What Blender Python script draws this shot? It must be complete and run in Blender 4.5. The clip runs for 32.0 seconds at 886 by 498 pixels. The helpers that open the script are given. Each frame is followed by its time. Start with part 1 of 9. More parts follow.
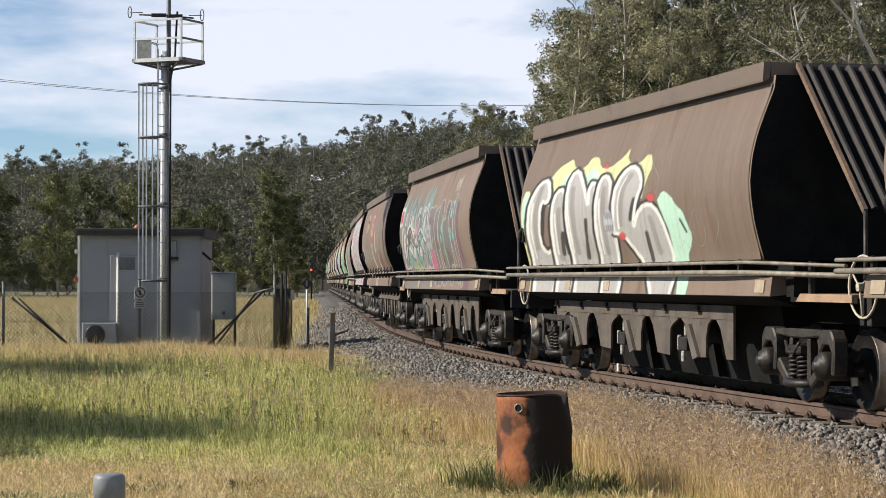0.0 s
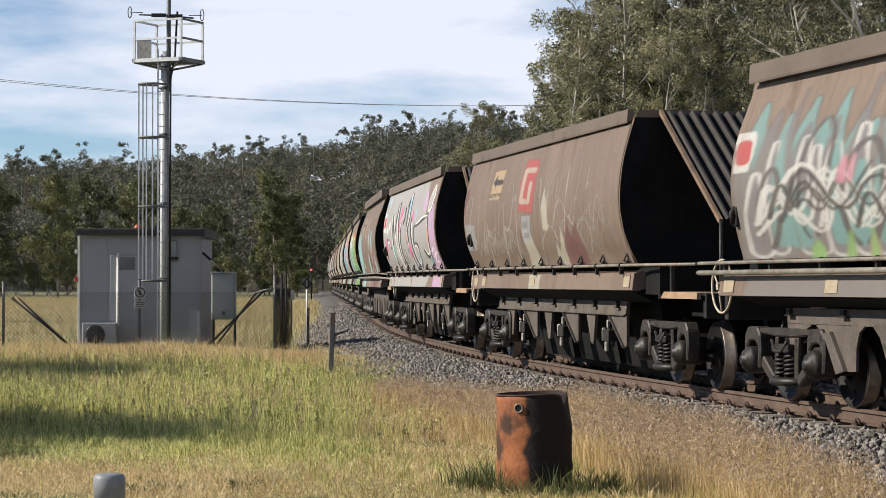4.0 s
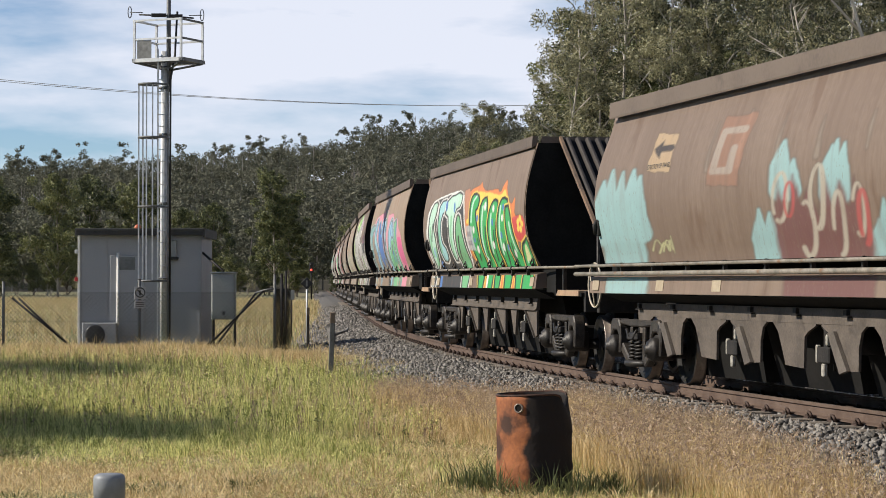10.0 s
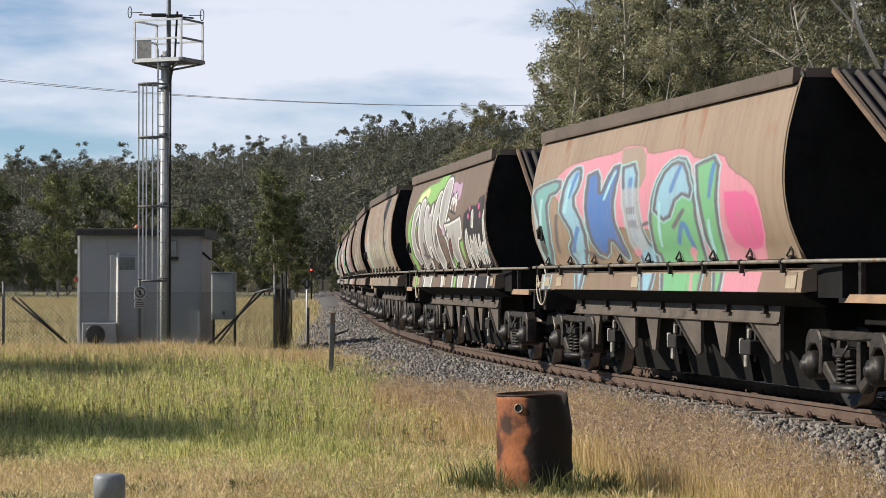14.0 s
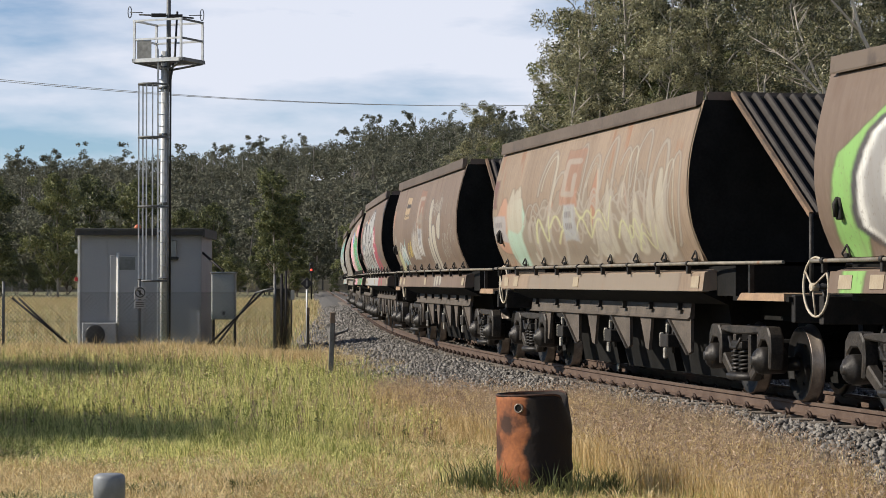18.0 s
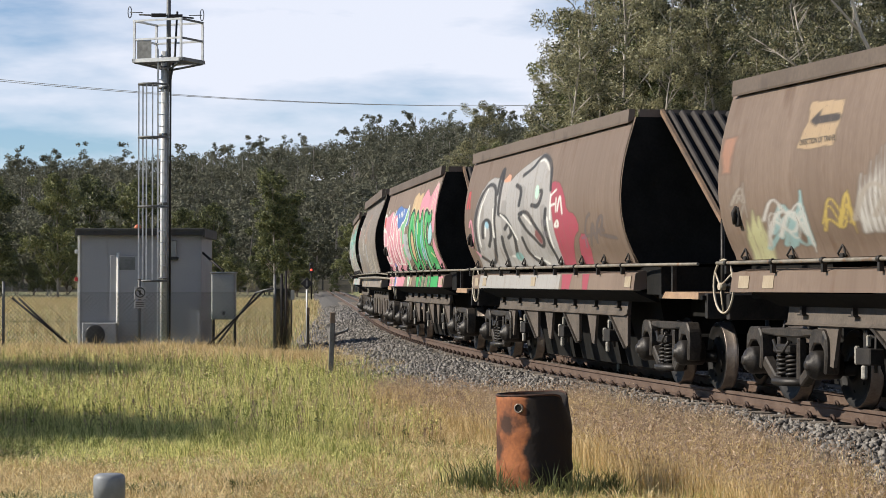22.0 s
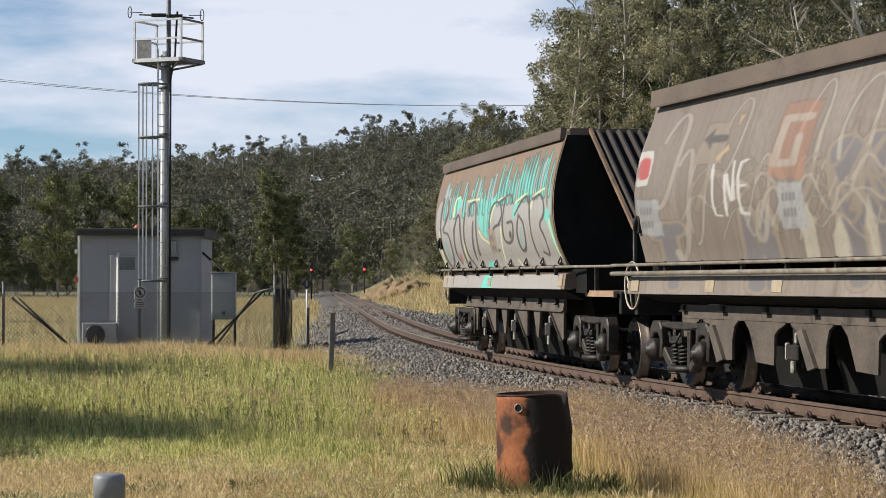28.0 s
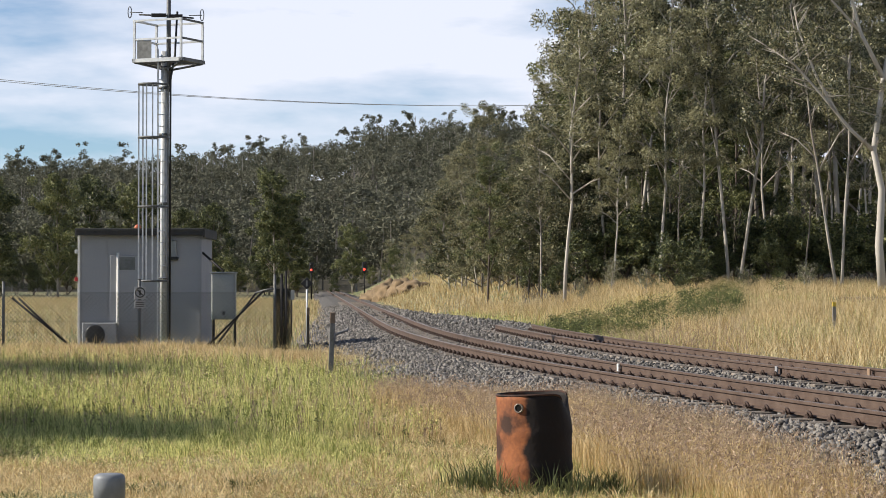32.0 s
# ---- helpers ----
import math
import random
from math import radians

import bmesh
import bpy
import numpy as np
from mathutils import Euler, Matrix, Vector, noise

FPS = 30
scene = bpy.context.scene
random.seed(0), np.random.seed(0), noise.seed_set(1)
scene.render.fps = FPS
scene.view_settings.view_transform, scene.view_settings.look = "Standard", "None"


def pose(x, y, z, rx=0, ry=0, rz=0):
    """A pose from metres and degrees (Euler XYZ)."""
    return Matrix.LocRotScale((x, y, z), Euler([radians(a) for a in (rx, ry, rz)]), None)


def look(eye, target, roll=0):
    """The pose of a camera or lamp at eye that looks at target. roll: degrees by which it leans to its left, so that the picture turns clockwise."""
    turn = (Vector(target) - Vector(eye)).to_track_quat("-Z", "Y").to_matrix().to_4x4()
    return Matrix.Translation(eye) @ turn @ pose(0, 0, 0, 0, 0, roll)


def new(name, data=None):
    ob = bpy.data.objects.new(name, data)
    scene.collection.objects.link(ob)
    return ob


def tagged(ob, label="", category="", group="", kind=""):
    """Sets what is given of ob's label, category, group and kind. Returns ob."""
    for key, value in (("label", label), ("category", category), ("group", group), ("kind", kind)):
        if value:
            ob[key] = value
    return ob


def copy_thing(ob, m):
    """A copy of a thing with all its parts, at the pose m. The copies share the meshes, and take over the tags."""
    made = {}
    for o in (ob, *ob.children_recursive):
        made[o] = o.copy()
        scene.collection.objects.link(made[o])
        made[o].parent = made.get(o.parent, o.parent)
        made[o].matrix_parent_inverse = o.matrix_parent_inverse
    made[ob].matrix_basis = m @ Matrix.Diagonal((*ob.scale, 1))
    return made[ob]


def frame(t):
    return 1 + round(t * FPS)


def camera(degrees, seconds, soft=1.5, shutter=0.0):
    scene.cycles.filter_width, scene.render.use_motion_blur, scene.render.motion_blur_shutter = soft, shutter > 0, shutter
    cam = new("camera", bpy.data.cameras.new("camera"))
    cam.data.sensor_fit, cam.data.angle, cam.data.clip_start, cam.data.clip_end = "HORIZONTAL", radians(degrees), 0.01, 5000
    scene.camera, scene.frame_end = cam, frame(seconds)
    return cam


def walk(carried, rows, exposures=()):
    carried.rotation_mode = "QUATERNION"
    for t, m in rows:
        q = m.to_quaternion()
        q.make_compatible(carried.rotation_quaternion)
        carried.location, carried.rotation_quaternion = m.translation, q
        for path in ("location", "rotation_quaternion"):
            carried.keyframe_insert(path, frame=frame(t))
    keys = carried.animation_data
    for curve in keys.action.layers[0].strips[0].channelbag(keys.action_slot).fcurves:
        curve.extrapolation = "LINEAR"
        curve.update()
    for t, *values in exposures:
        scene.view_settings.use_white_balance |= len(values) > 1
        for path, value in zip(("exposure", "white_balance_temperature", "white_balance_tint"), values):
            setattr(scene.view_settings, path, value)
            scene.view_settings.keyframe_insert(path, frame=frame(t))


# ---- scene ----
# ---------------------------------------------------------------- camera
EYE_Z = 1.28                     # eye above the rail heads, which lie at z = 0
cam = camera(22.18, 32.0, soft=0.75)
TILT = math.degrees(math.atan(69 / 4000))
walk(cam, [(0.0, pose(0, 0, EYE_Z, 90 + TILT, 0, 0)), (32.0, pose(0, 0, EYE_Z, 90 + TILT, 0, 0))],
     exposures=[(0.0, 0.44), (3.0, 0.44), (6.0, 0.38), (14.0, 0.34), (18.0, 0.31), (20.5, 0.33), (22.5, 0.43), (23.5, 0.43), (25.0, 0.34), (28.0, 0.31), (30.0, 0.33), (31.0, 0.45), (32.0, 0.45)])

# ---------------------------------------------------------------- world and sun
SUN_EL, SUN_AZ = radians(33), radians(-93)      # azimuth from +Y towards +X


def build_world():
    w = bpy.data.worlds.new("world")
    scene.world = w
    w.use_nodes = True
    nt = w.node_tree
    nt.nodes.clear()
    out = nt.nodes.new("ShaderNodeOutputWorld")
    bg = nt.nodes.new("ShaderNodeBackground")
    sky = nt.nodes.new("ShaderNodeTexSky")
    sky.sky_type = "NISHITA"
    sky.sun_disc = False
    sky.sun_elevation, sky.sun_rotation = SUN_EL, SUN_AZ
    sky.air_density, sky.dust_density, sky.ozone_density = 0.75, 0.05, 4.0
    tc = nt.nodes.new("ShaderNodeTexCoord")
    mp = nt.nodes.new("ShaderNodeMapping")
    mp.inputs["Scale"].default_value = (4.0, 4.0, 16.0)
    mp.inputs["Rotation"].default_value = (0.0, radians(7), 0.0)
    nz = nt.nodes.new("ShaderNodeTexNoise")
    nz.inputs["Scale"].default_value = 1.6
    nz.inputs["Detail"].default_value = 6
    nz.inputs["Roughness"].default_value = 0.55
    rp = nt.nodes.new("ShaderNodeValToRGB")
    rp.color_ramp.elements[0].position, rp.color_ramp.elements[1].position = 0.25, 0.50
    mix = nt.nodes.new("ShaderNodeMixRGB")
    mix.inputs[2].default_value = (7.6, 7.9, 8.9, 1)
    mul = nt.nodes.new("ShaderNodeMath")
    mul.operation = "MULTIPLY"
    mul.inputs[1].default_value = 0.93
    nt.links.new(tc.outputs["Generated"], mp.inputs["Vector"])
    nt.links.new(mp.outputs[0], nz.inputs["Vector"])
    # the cloud thins out towards the left of the view
    way = nt.nodes.new("ShaderNodeSeparateXYZ")
    nt.links.new(tc.outputs["Generated"], way.inputs[0])
    thick = nt.nodes.new("ShaderNodeMath")
    thick.operation = "MULTIPLY_ADD"
    thick.inputs[1].default_value = 0.55
    nt.links.new(way.outputs["X"], thick.inputs[0])
    nt.links.new(nz.outputs["Fac"], thick.inputs[2])
    nt.links.new(thick.outputs[0], rp.inputs["Fac"])
    # the thin cloud lies low; the sky overhead is clear
    sep = nt.nodes.new("ShaderNodeSeparateXYZ")
    nt.links.new(tc.outputs["Generated"], sep.inputs[0])
    low = nt.nodes.new("ShaderNodeMapRange")
    low.interpolation_type = "SMOOTHSTEP"
    for key, value in (("From Min", 0.16), ("From Max", 0.5), ("To Min", 1.0), ("To Max", 0.06)):
        low.inputs[key].default_value = value
    nt.links.new(sep.outputs["Z"], low.inputs["Value"])
    thin = nt.nodes.new("ShaderNodeMath")
    thin.operation = "MULTIPLY"
    nt.links.new(rp.outputs["Color"], thin.inputs[0])
    nt.links.new(low.outputs["Result"], thin.inputs[1])
    nt.links.new(thin.outputs[0], mul.inputs[0])
    nt.links.new(mul.outputs[0], mix.inputs[0])
    nt.links.new(sky.outputs[0], mix.inputs[1])
    nt.links.new(mix.outputs[0], bg.inputs["Color"])
    bg.inputs["Strength"].default_value = 0.086
    nt.links.new(bg.outputs[0], out.inputs["Surface"])
    sun = new("sun", bpy.data.lights.new("sun", "SUN"))
    sun.data.energy, sun.data.angle, sun.data.color = 5.0, radians(0.53), (1.0, 0.93, 0.82)
    d = Vector((math.sin(SUN_AZ) * math.cos(SUN_EL), math.cos(SUN_AZ) * math.cos(SUN_EL), math.sin(SUN_EL)))
    sun.matrix_world = look(d * 100, (0, 0, 0))


build_world()


# ---------------------------------------------------------------- materials
def mat(name, c1, c2=None, rough=0.85, metal=0.0, scale=6.0, fine=60.0, bump=0.15, spots=None, spot_scale=3.0,
        spot_at=0.6, island=0.0, object_var=0.0, spec=0.4, translucent=0.0, stretch=(1, 1, 1), coords="Object"):
    """A node material: two noises mix c1 and c2, spots lay a third colour over them, bump gives relief."""
    m = bpy.data.materials.new(name)
    m.use_nodes = True
    nt = m.node_tree
    b = nt.nodes["Principled BSDF"]
    b.inputs["Roughness"].default_value = rough
    b.inputs["Metallic"].default_value = metal
    b.inputs["Specular IOR Level"].default_value = spec
    c2 = c2 or tuple(v * 0.7 for v in c1)
    tc = nt.nodes.new("ShaderNodeTexCoord")
    mp = nt.nodes.new("ShaderNodeMapping")
    mp.inputs["Scale"].default_value = stretch
    nt.links.new(tc.outputs[coords], mp.inputs["Vector"])
    n1 = nt.nodes.new("ShaderNodeTexNoise")
    n1.inputs["Scale"].default_value, n1.inputs["Detail"].default_value = scale, 5
    n2 = nt.nodes.new("ShaderNodeTexNoise")
    n2.inputs["Scale"].default_value, n2.inputs["Detail"].default_value = fine, 3
    for n in (n1, n2):
        nt.links.new(mp.outputs[0], n.inputs["Vector"])
    add = nt.nodes.new("ShaderNodeMath")
    add.operation = "ADD"
    nt.links.new(n1.outputs["Fac"], add.inputs[0])
    half = nt.nodes.new("ShaderNodeMath")
    half.operation = "MULTIPLY_ADD"
    half.inputs[1].default_value, half.inputs[2].default_value = 0.6, -0.3
    nt.links.new(n2.outputs["Fac"], half.inputs[0])
    nt.links.new(half.outputs[0], add.inputs[1])
    last = add.outputs[0]
    for amount, source, socket in ((island, "ShaderNodeNewGeometry", "Random Per Island"), (object_var, "ShaderNodeObjectInfo", "Random")):
        if amount:
            src = nt.nodes.new(source)
            ma = nt.nodes.new("ShaderNodeMath")
            ma.operation = "MULTIPLY_ADD"
            ma.inputs[1].default_value = amount
            off = nt.nodes.new("ShaderNodeMath")
            off.operation = "SUBTRACT"
            off.inputs[1].default_value = 0.5
            nt.links.new(src.outputs[socket], off.inputs[0])
            nt.links.new(off.outputs[0], ma.inputs[0])
            nt.links.new(last, ma.inputs[2])
            last = ma.outputs[0]
    rp = nt.nodes.new("ShaderNodeValToRGB")
    rp.color_ramp.elements[0].position, rp.color_ramp.elements[1].position = 0.3, 0.7
    rp.color_ramp.elements[0].color, rp.color_ramp.elements[1].color = (*c1, 1), (*c2, 1)
    nt.links.new(last, rp.inputs["Fac"])
    col = rp.outputs["Color"]
    if spots:
        n3 = nt.nodes.new("ShaderNodeTexNoise")
        n3.inputs["Scale"].default_value, n3.inputs["Detail"].default_value = spot_scale, 8
        nt.links.new(mp.outputs[0], n3.inputs["Vector"])
        r3 = nt.nodes.new("ShaderNodeValToRGB")
        r3.color_ramp.elements[0].position, r3.color_ramp.elements[1].position = spot_at, spot_at + 0.09
        nt.links.new(n3.outputs["Fac"], r3.inputs["Fac"])
        mx = nt.nodes.new("ShaderNodeMixRGB")
        mx.inputs[2].default_value = (*spots, 1)
        nt.links.new(r3.outputs["Color"], mx.inputs[0])
        nt.links.new(col, mx.inputs[1])
        col = mx.outputs[0]
    nt.links.new(col, b.inputs["Base Color"])
    if bump:
        bp = nt.nodes.new("ShaderNodeBump")
        bp.inputs["Strength"].default_value, bp.inputs["Distance"].default_value = bump, 0.02
        nt.links.new(add.outputs[0], bp.inputs["Height"])
        nt.links.new(bp.outputs[0], b.inputs["Normal"])
    if translucent:
        tr = nt.nodes.new("ShaderNodeBsdfTranslucent")
        nt.links.new(col, tr.inputs["Color"])
        ms = nt.nodes.new("ShaderNodeMixShader")
        ms.inputs[0].default_value = translucent
        nt.links.new(b.outputs[0], ms.inputs[1])
        nt.links.new(tr.outputs[0], ms.inputs[2])
        nt.links.new(ms.outputs[0], nt.nodes["Material Output"].inputs["Surface"])
    return m


def glow(name, colour, strength):
    m = bpy.data.materials.new(name)
    m.use_nodes = True
    b = m.node_tree.nodes["Principled BSDF"]
    b.inputs["Base Color"].default_value = (*colour, 1)
    b.inputs["Emission Color"].default_value = (*colour, 1)
    b.inputs["Emission Strength"].default_value = strength
    return m


M = {
    "steel_dark": mat("dark_grimy_steel", (0.012, 0.011, 0.010), (0.032, 0.027, 0.023), 0.7, 0.2, 5, 50, 0.2),
    "steel_grey": mat("greasy_grey_steel", (0.014, 0.0125, 0.011), (0.043, 0.037, 0.032), 0.5, 0.3, 8, 60, 0.25, spots=(0.03, 0.026, 0.022), spot_scale=6),
    "skirt": mat("dusty_brown_steel", (0.070, 0.057, 0.046), (0.120, 0.097, 0.078), 0.75, 0.1, 3, 40, 0.15, spots=(0.05, 0.04, 0.033), spot_scale=4),
    "galv": mat("galvanised_steel", (0.46, 0.47, 0.47), (0.64, 0.64, 0.63), 0.45, 0.2, 9, 70, 0.1),
    "galv_dull": mat("dull_galvanised_steel", (0.09, 0.09, 0.088), (0.17, 0.17, 0.165), 0.6, 0.4, 9, 70, 0.1),
    "pipe": mat("worn_pale_pipe", (0.14, 0.125, 0.10), (0.29, 0.255, 0.205), 0.6, 0.2, 6, 40, 0.1, spots=(0.2, 0.11, 0.06), spot_scale=5),
    "white_paint": mat("chipped_white_paint", (0.75, 0.74, 0.70), (0.6, 0.58, 0.52), 0.55, 0, 8, 50, 0.1),
    "tan_paint": mat("weathered_tan_paint", (0.38, 0.25, 0.15), (0.26, 0.17, 0.11), 0.7, 0, 5, 40, 0.15),
    "wheel_rim": mat("bright_worn_wheel_rim", (0.16, 0.13, 0.11), (0.24, 0.2, 0.17), 0.4, 0.7, 8, 40, 0.1),
    "rail": mat("rusty_rail_steel", (0.082, 0.052, 0.038), (0.135, 0.092, 0.068), 0.7, 0.2, 5, 60, 0.2),
    "rail_top": mat("polished_rail_head", (0.20, 0.155, 0.125), (0.28, 0.225, 0.19), 0.4, 0.5, 5, 60, 0.05),
    "sleeper": mat("dusty_sleeper", (0.17, 0.14, 0.11), (0.27, 0.23, 0.19), 0.9, 0, 5, 50, 0.3, object_var=0.5),
    "clip": mat("rusty_clip", (0.04, 0.026, 0.02), (0.08, 0.05, 0.038), 0.75, 0.3, 9, 60, 0.2),
    "ballast": mat("ballast_ground", (0.075, 0.068, 0.06), (0.15, 0.138, 0.122), 0.95, 0, 14, 45, 0.9),
    "stone": mat("crushed_stone", (0.085, 0.077, 0.068), (0.235, 0.215, 0.192), 0.92, 0, 3, 30, 0.3, island=1.0),
    "ground": mat("grassy_earth", (0.15, 0.13, 0.062), (0.34, 0.275, 0.15), 0.95, 0, 0.35, 9, 0.6, spots=(0.09, 0.12, 0.035), spot_scale=0.25, spot_at=0.5),
    "forest_floor": mat("leaf_litter", (0.05, 0.045, 0.028), (0.10, 0.085, 0.055), 0.95, 0, 0.4, 5, 0.5),
    "grass_green": mat("green_grass", (0.20, 0.23, 0.05), (0.86, 0.82, 0.33), 0.75, 0, 0.5, 4, 0, island=1.5, translucent=0.36),
    "grass_dry": mat("dry_straw_grass", (0.42, 0.29, 0.12), (0.88, 0.70, 0.40), 0.8, 0, 0.5, 4, 0, island=1.5, translucent=0.32),
    "leaf": mat("gum_leaves", (0.045, 0.050, 0.022), (0.34, 0.315, 0.175), 0.42, 0, 0.4, 3, 0, island=0.9, object_var=0.45, translucent=0.12, spec=0.4),
    "leaf_green": mat("green_leaves", (0.034, 0.046, 0.016), (0.21, 0.215, 0.080), 0.5, 0, 0.4, 3, 0, island=0.9, object_var=0.4, translucent=0.15),
    "leaf_far": mat("far_gum_leaves", (0.078, 0.083, 0.056), (0.185, 0.178, 0.128), 0.9, 0, 0.05, 0.4, 0, island=0.5, spec=0.1, translucent=0.12),
    "bark": mat("pale_gum_bark", (0.44, 0.40, 0.345), (0.15, 0.125, 0.10), 0.85, 0, 1.2, 14, 0.3, spots=(0.14, 0.11, 0.09), spot_scale=0.9, spot_at=0.60, stretch=(1, 1, 0.35), object_var=0.75),
    "bark_dark": mat("dark_ironbark", (0.07, 0.055, 0.045), (0.15, 0.12, 0.1), 0.95, 0, 2, 14, 0.5, stretch=(1, 1, 0.3)),
    "hut": mat("grey_painted_metal_wall", (0.27, 0.275, 0.29), (0.31, 0.315, 0.325), 0.6, 0, 1.2, 30, 0.05),
    "hut_roof": mat("dark_roof_edge", (0.025, 0.025, 0.024), (0.05, 0.048, 0.045), 0.7, 0, 3, 30, 0.1),
    "cabinet": mat("grey_green_cabinet", (0.22, 0.23, 0.22), (0.27, 0.28, 0.27), 0.6, 0, 2, 30, 0.05),
    "black": mat("black_plastic", (0.012, 0.012, 0.012), (0.025, 0.025, 0.024), 0.5, 0, 8, 40, 0.05),
    "timber": mat("grey_weathered_timber", (0.16, 0.145, 0.13), (0.27, 0.245, 0.22), 0.95, 0, 6, 40, 0.5, stretch=(1, 1, 0.15)),
    "timber_dark": mat("dark_tarred_timber", (0.035, 0.03, 0.026), (0.07, 0.06, 0.05), 0.95, 0, 6, 40, 0.5, stretch=(1, 1, 0.15)),
    "pvc": mat("grey_pvc", (0.17, 0.18, 0.19), (0.22, 0.23, 0.24), 0.5, 0, 5, 40, 0.03),
    "rust": mat("rusty_drum_steel", (0.33, 0.115, 0.04), (0.17, 0.06, 0.028), 0.8, 0.1, 3, 30, 0.3, spots=(0.05, 0.022, 0.013), spot_scale=3.2, spot_at=0.52),
    "sign_white": mat("sign_white", (0.6, 0.6, 0.58), (0.5, 0.5, 0.48), 0.5, 0, 5, 40, 0),
    "red_light": glow("red_signal_light", (1.0, 0.05, 0.03), 2.5),
    "wire": mat("grey_wire", (0.035, 0.035, 0.034), (0.06, 0.06, 0.058), 0.5, 0.5, 9, 60, 0),
    "earth": mat("bare_orange_earth", (0.24, 0.165, 0.09), (0.14, 0.10, 0.055), 0.95, 0, 0.8, 9, 0.5),
}


# ---------------------------------------------------------------- mesh helpers
def link(name, bm, material, parent=None, label="", smooth=False):
    me = bpy.data.meshes.new(name)
    bm.to_mesh(me)
    bm.free()
    if smooth:
        me.shade_smooth()
    for m in (material if isinstance(material, (list, tuple)) else [material]):
        me.materials.append(m)
    ob = new(name, me)
    if parent:
        ob.parent = parent
    if label:
        ob["label"] = label
    return ob


part = link


def shared(name, me, parent, m=None):
    ob = new(name, me)
    ob.parent = parent
    if m is not None:
        ob.matrix_basis = m
    return ob


def raw(name, verts, faces, material, parent=None, label="", smooth=False):
    me = bpy.data.meshes.new(name)
    me.from_pydata(verts, [], faces)
    if smooth:
        me.shade_smooth()
    for m in (material if isinstance(material, (list, tuple)) else [material]):
        me.materials.append(m)
    ob = new(name, me)
    if parent:
        ob.parent = parent
    if label:
        ob["label"] = label
    return ob


def box(bm, c, size, rot=None, bevel=0.0, mat_index=0):
    g = bmesh.ops.create_cube(bm, size=1)
    vs = g["verts"]
    m = Matrix.Translation(c) @ (rot.to_4x4() if rot else Matrix.Identity(4)) @ Matrix.Diagonal((*size, 1))
    bmesh.ops.transform(bm, matrix=m, verts=vs)
    fs = {f for v in vs for f in v.link_faces}
    for f in fs:
        f.material_index = mat_index
    if bevel:
        es = list({e for v in vs for e in v.link_edges})
        bmesh.ops.bevel(bm, geom=es, offset=bevel, segments=1, affect="EDGES", material=-1)
    return vs


def tube(bm, pts, r, n=8, caps=True, mat_index=0):
    """A tube through the points; r is one radius or one for each point."""
    pts = [Vector(p) for p in pts]
    rs = r if isinstance(r, (list, tuple)) else [r] * len(pts)
    rings = []
    prev = None
    for i, p in enumerate(pts):
        d = (pts[min(i + 1, len(pts) - 1)] - pts[max(i - 1, 0)]).normalized()
        if prev is None:
            a = Vector((0, 0, 1)) if abs(d.z) < 0.9 else Vector((1, 0, 0))
            prev = d.cross(a).normalized()
        u = (prev - d * prev.dot(d)).normalized()
        prev = u
        v = d.cross(u)
        rings.append([bm.verts.new(p + (u * math.cos(2 * math.pi * k / n) + v * math.sin(2 * math.pi * k / n)) * rs[i]) for k in range(n)])
    for a, b in zip(rings, rings[1:]):
        for k in range(n):
            f = bm.faces.new((a[k], a[(k + 1) % n], b[(k + 1) % n], b[k]))
            f.material_index = mat_index
            f.smooth = True
    if caps and n > 2:
        for ring in (rings[0][::-1], rings[-1]):
            f = bm.faces.new(ring)
            f.material_index = mat_index


def lathe(bm, profile, m=None, n=20, mat_index=0, close=True):
    """Turns (radius, height) pairs about the local z axis."""
    m = m or Matrix.Identity(4)
    rings = [[bm.verts.new(m @ Vector((r * math.cos(2 * math.pi * k / n), r * math.sin(2 * math.pi * k / n), z))) for k in range(n)] for r, z in profile]
    for a, b in zip(rings, rings[1:]):
        for k in range(n):
            f = bm.faces.new((a[k], a[(k + 1) % n], b[(k + 1) % n], b[k]))
            f.material_index = mat_index
            f.smooth = True
    if close:
        for ring in (rings[0][::-1], rings[-1]):
            f = bm.faces.new(ring)
            f.material_index = mat_index


def prism(bm, outline, axis, lo, hi, mat_index=0):
    """Extrudes a 2D outline along an axis: 'x' takes (y, z), 'y' takes (x, z), 'z' takes (x, y)."""
    def put(a, b, c):
        return {"x": (c, a, b), "y": (a, c, b), "z": (a, b, c)}[axis]
    va = [bm.verts.new(put(a, b, lo)) for a, b in outline]
    vb = [bm.verts.new(put(a, b, hi)) for a, b in outline]
    n = len(outline)
    fs = [bm.faces.new(va[::-1]), bm.faces.new(vb)]
    for k in range(n):
        fs.append(bm.faces.new((va[k], va[(k + 1) % n], vb[(k + 1) % n], vb[k])))
    for f in fs:
        f.material_index = mat_index
    return fs


def root(name, m, label, category, group=""):
    ob = new(name)
    ob.empty_display_size = 0.2
    ob.matrix_basis = m
    return tagged(ob, label, category, group)


# ---------------------------------------------------------------- the line of the track
GAUGE = 1.137                    # between the middles of the rail heads
S_STEP = 0.5
_s = np.arange(-60, 700, S_STEP)


def _curvature(s):
    q = np.clip(s, -20, 100) / 50
    k = -0.00492 + 0.00304 * q + 0.00055 * q ** 2 + 0.00073 * q ** 3
    return np.where((s > 50) | (s < -20), 0.0, k)


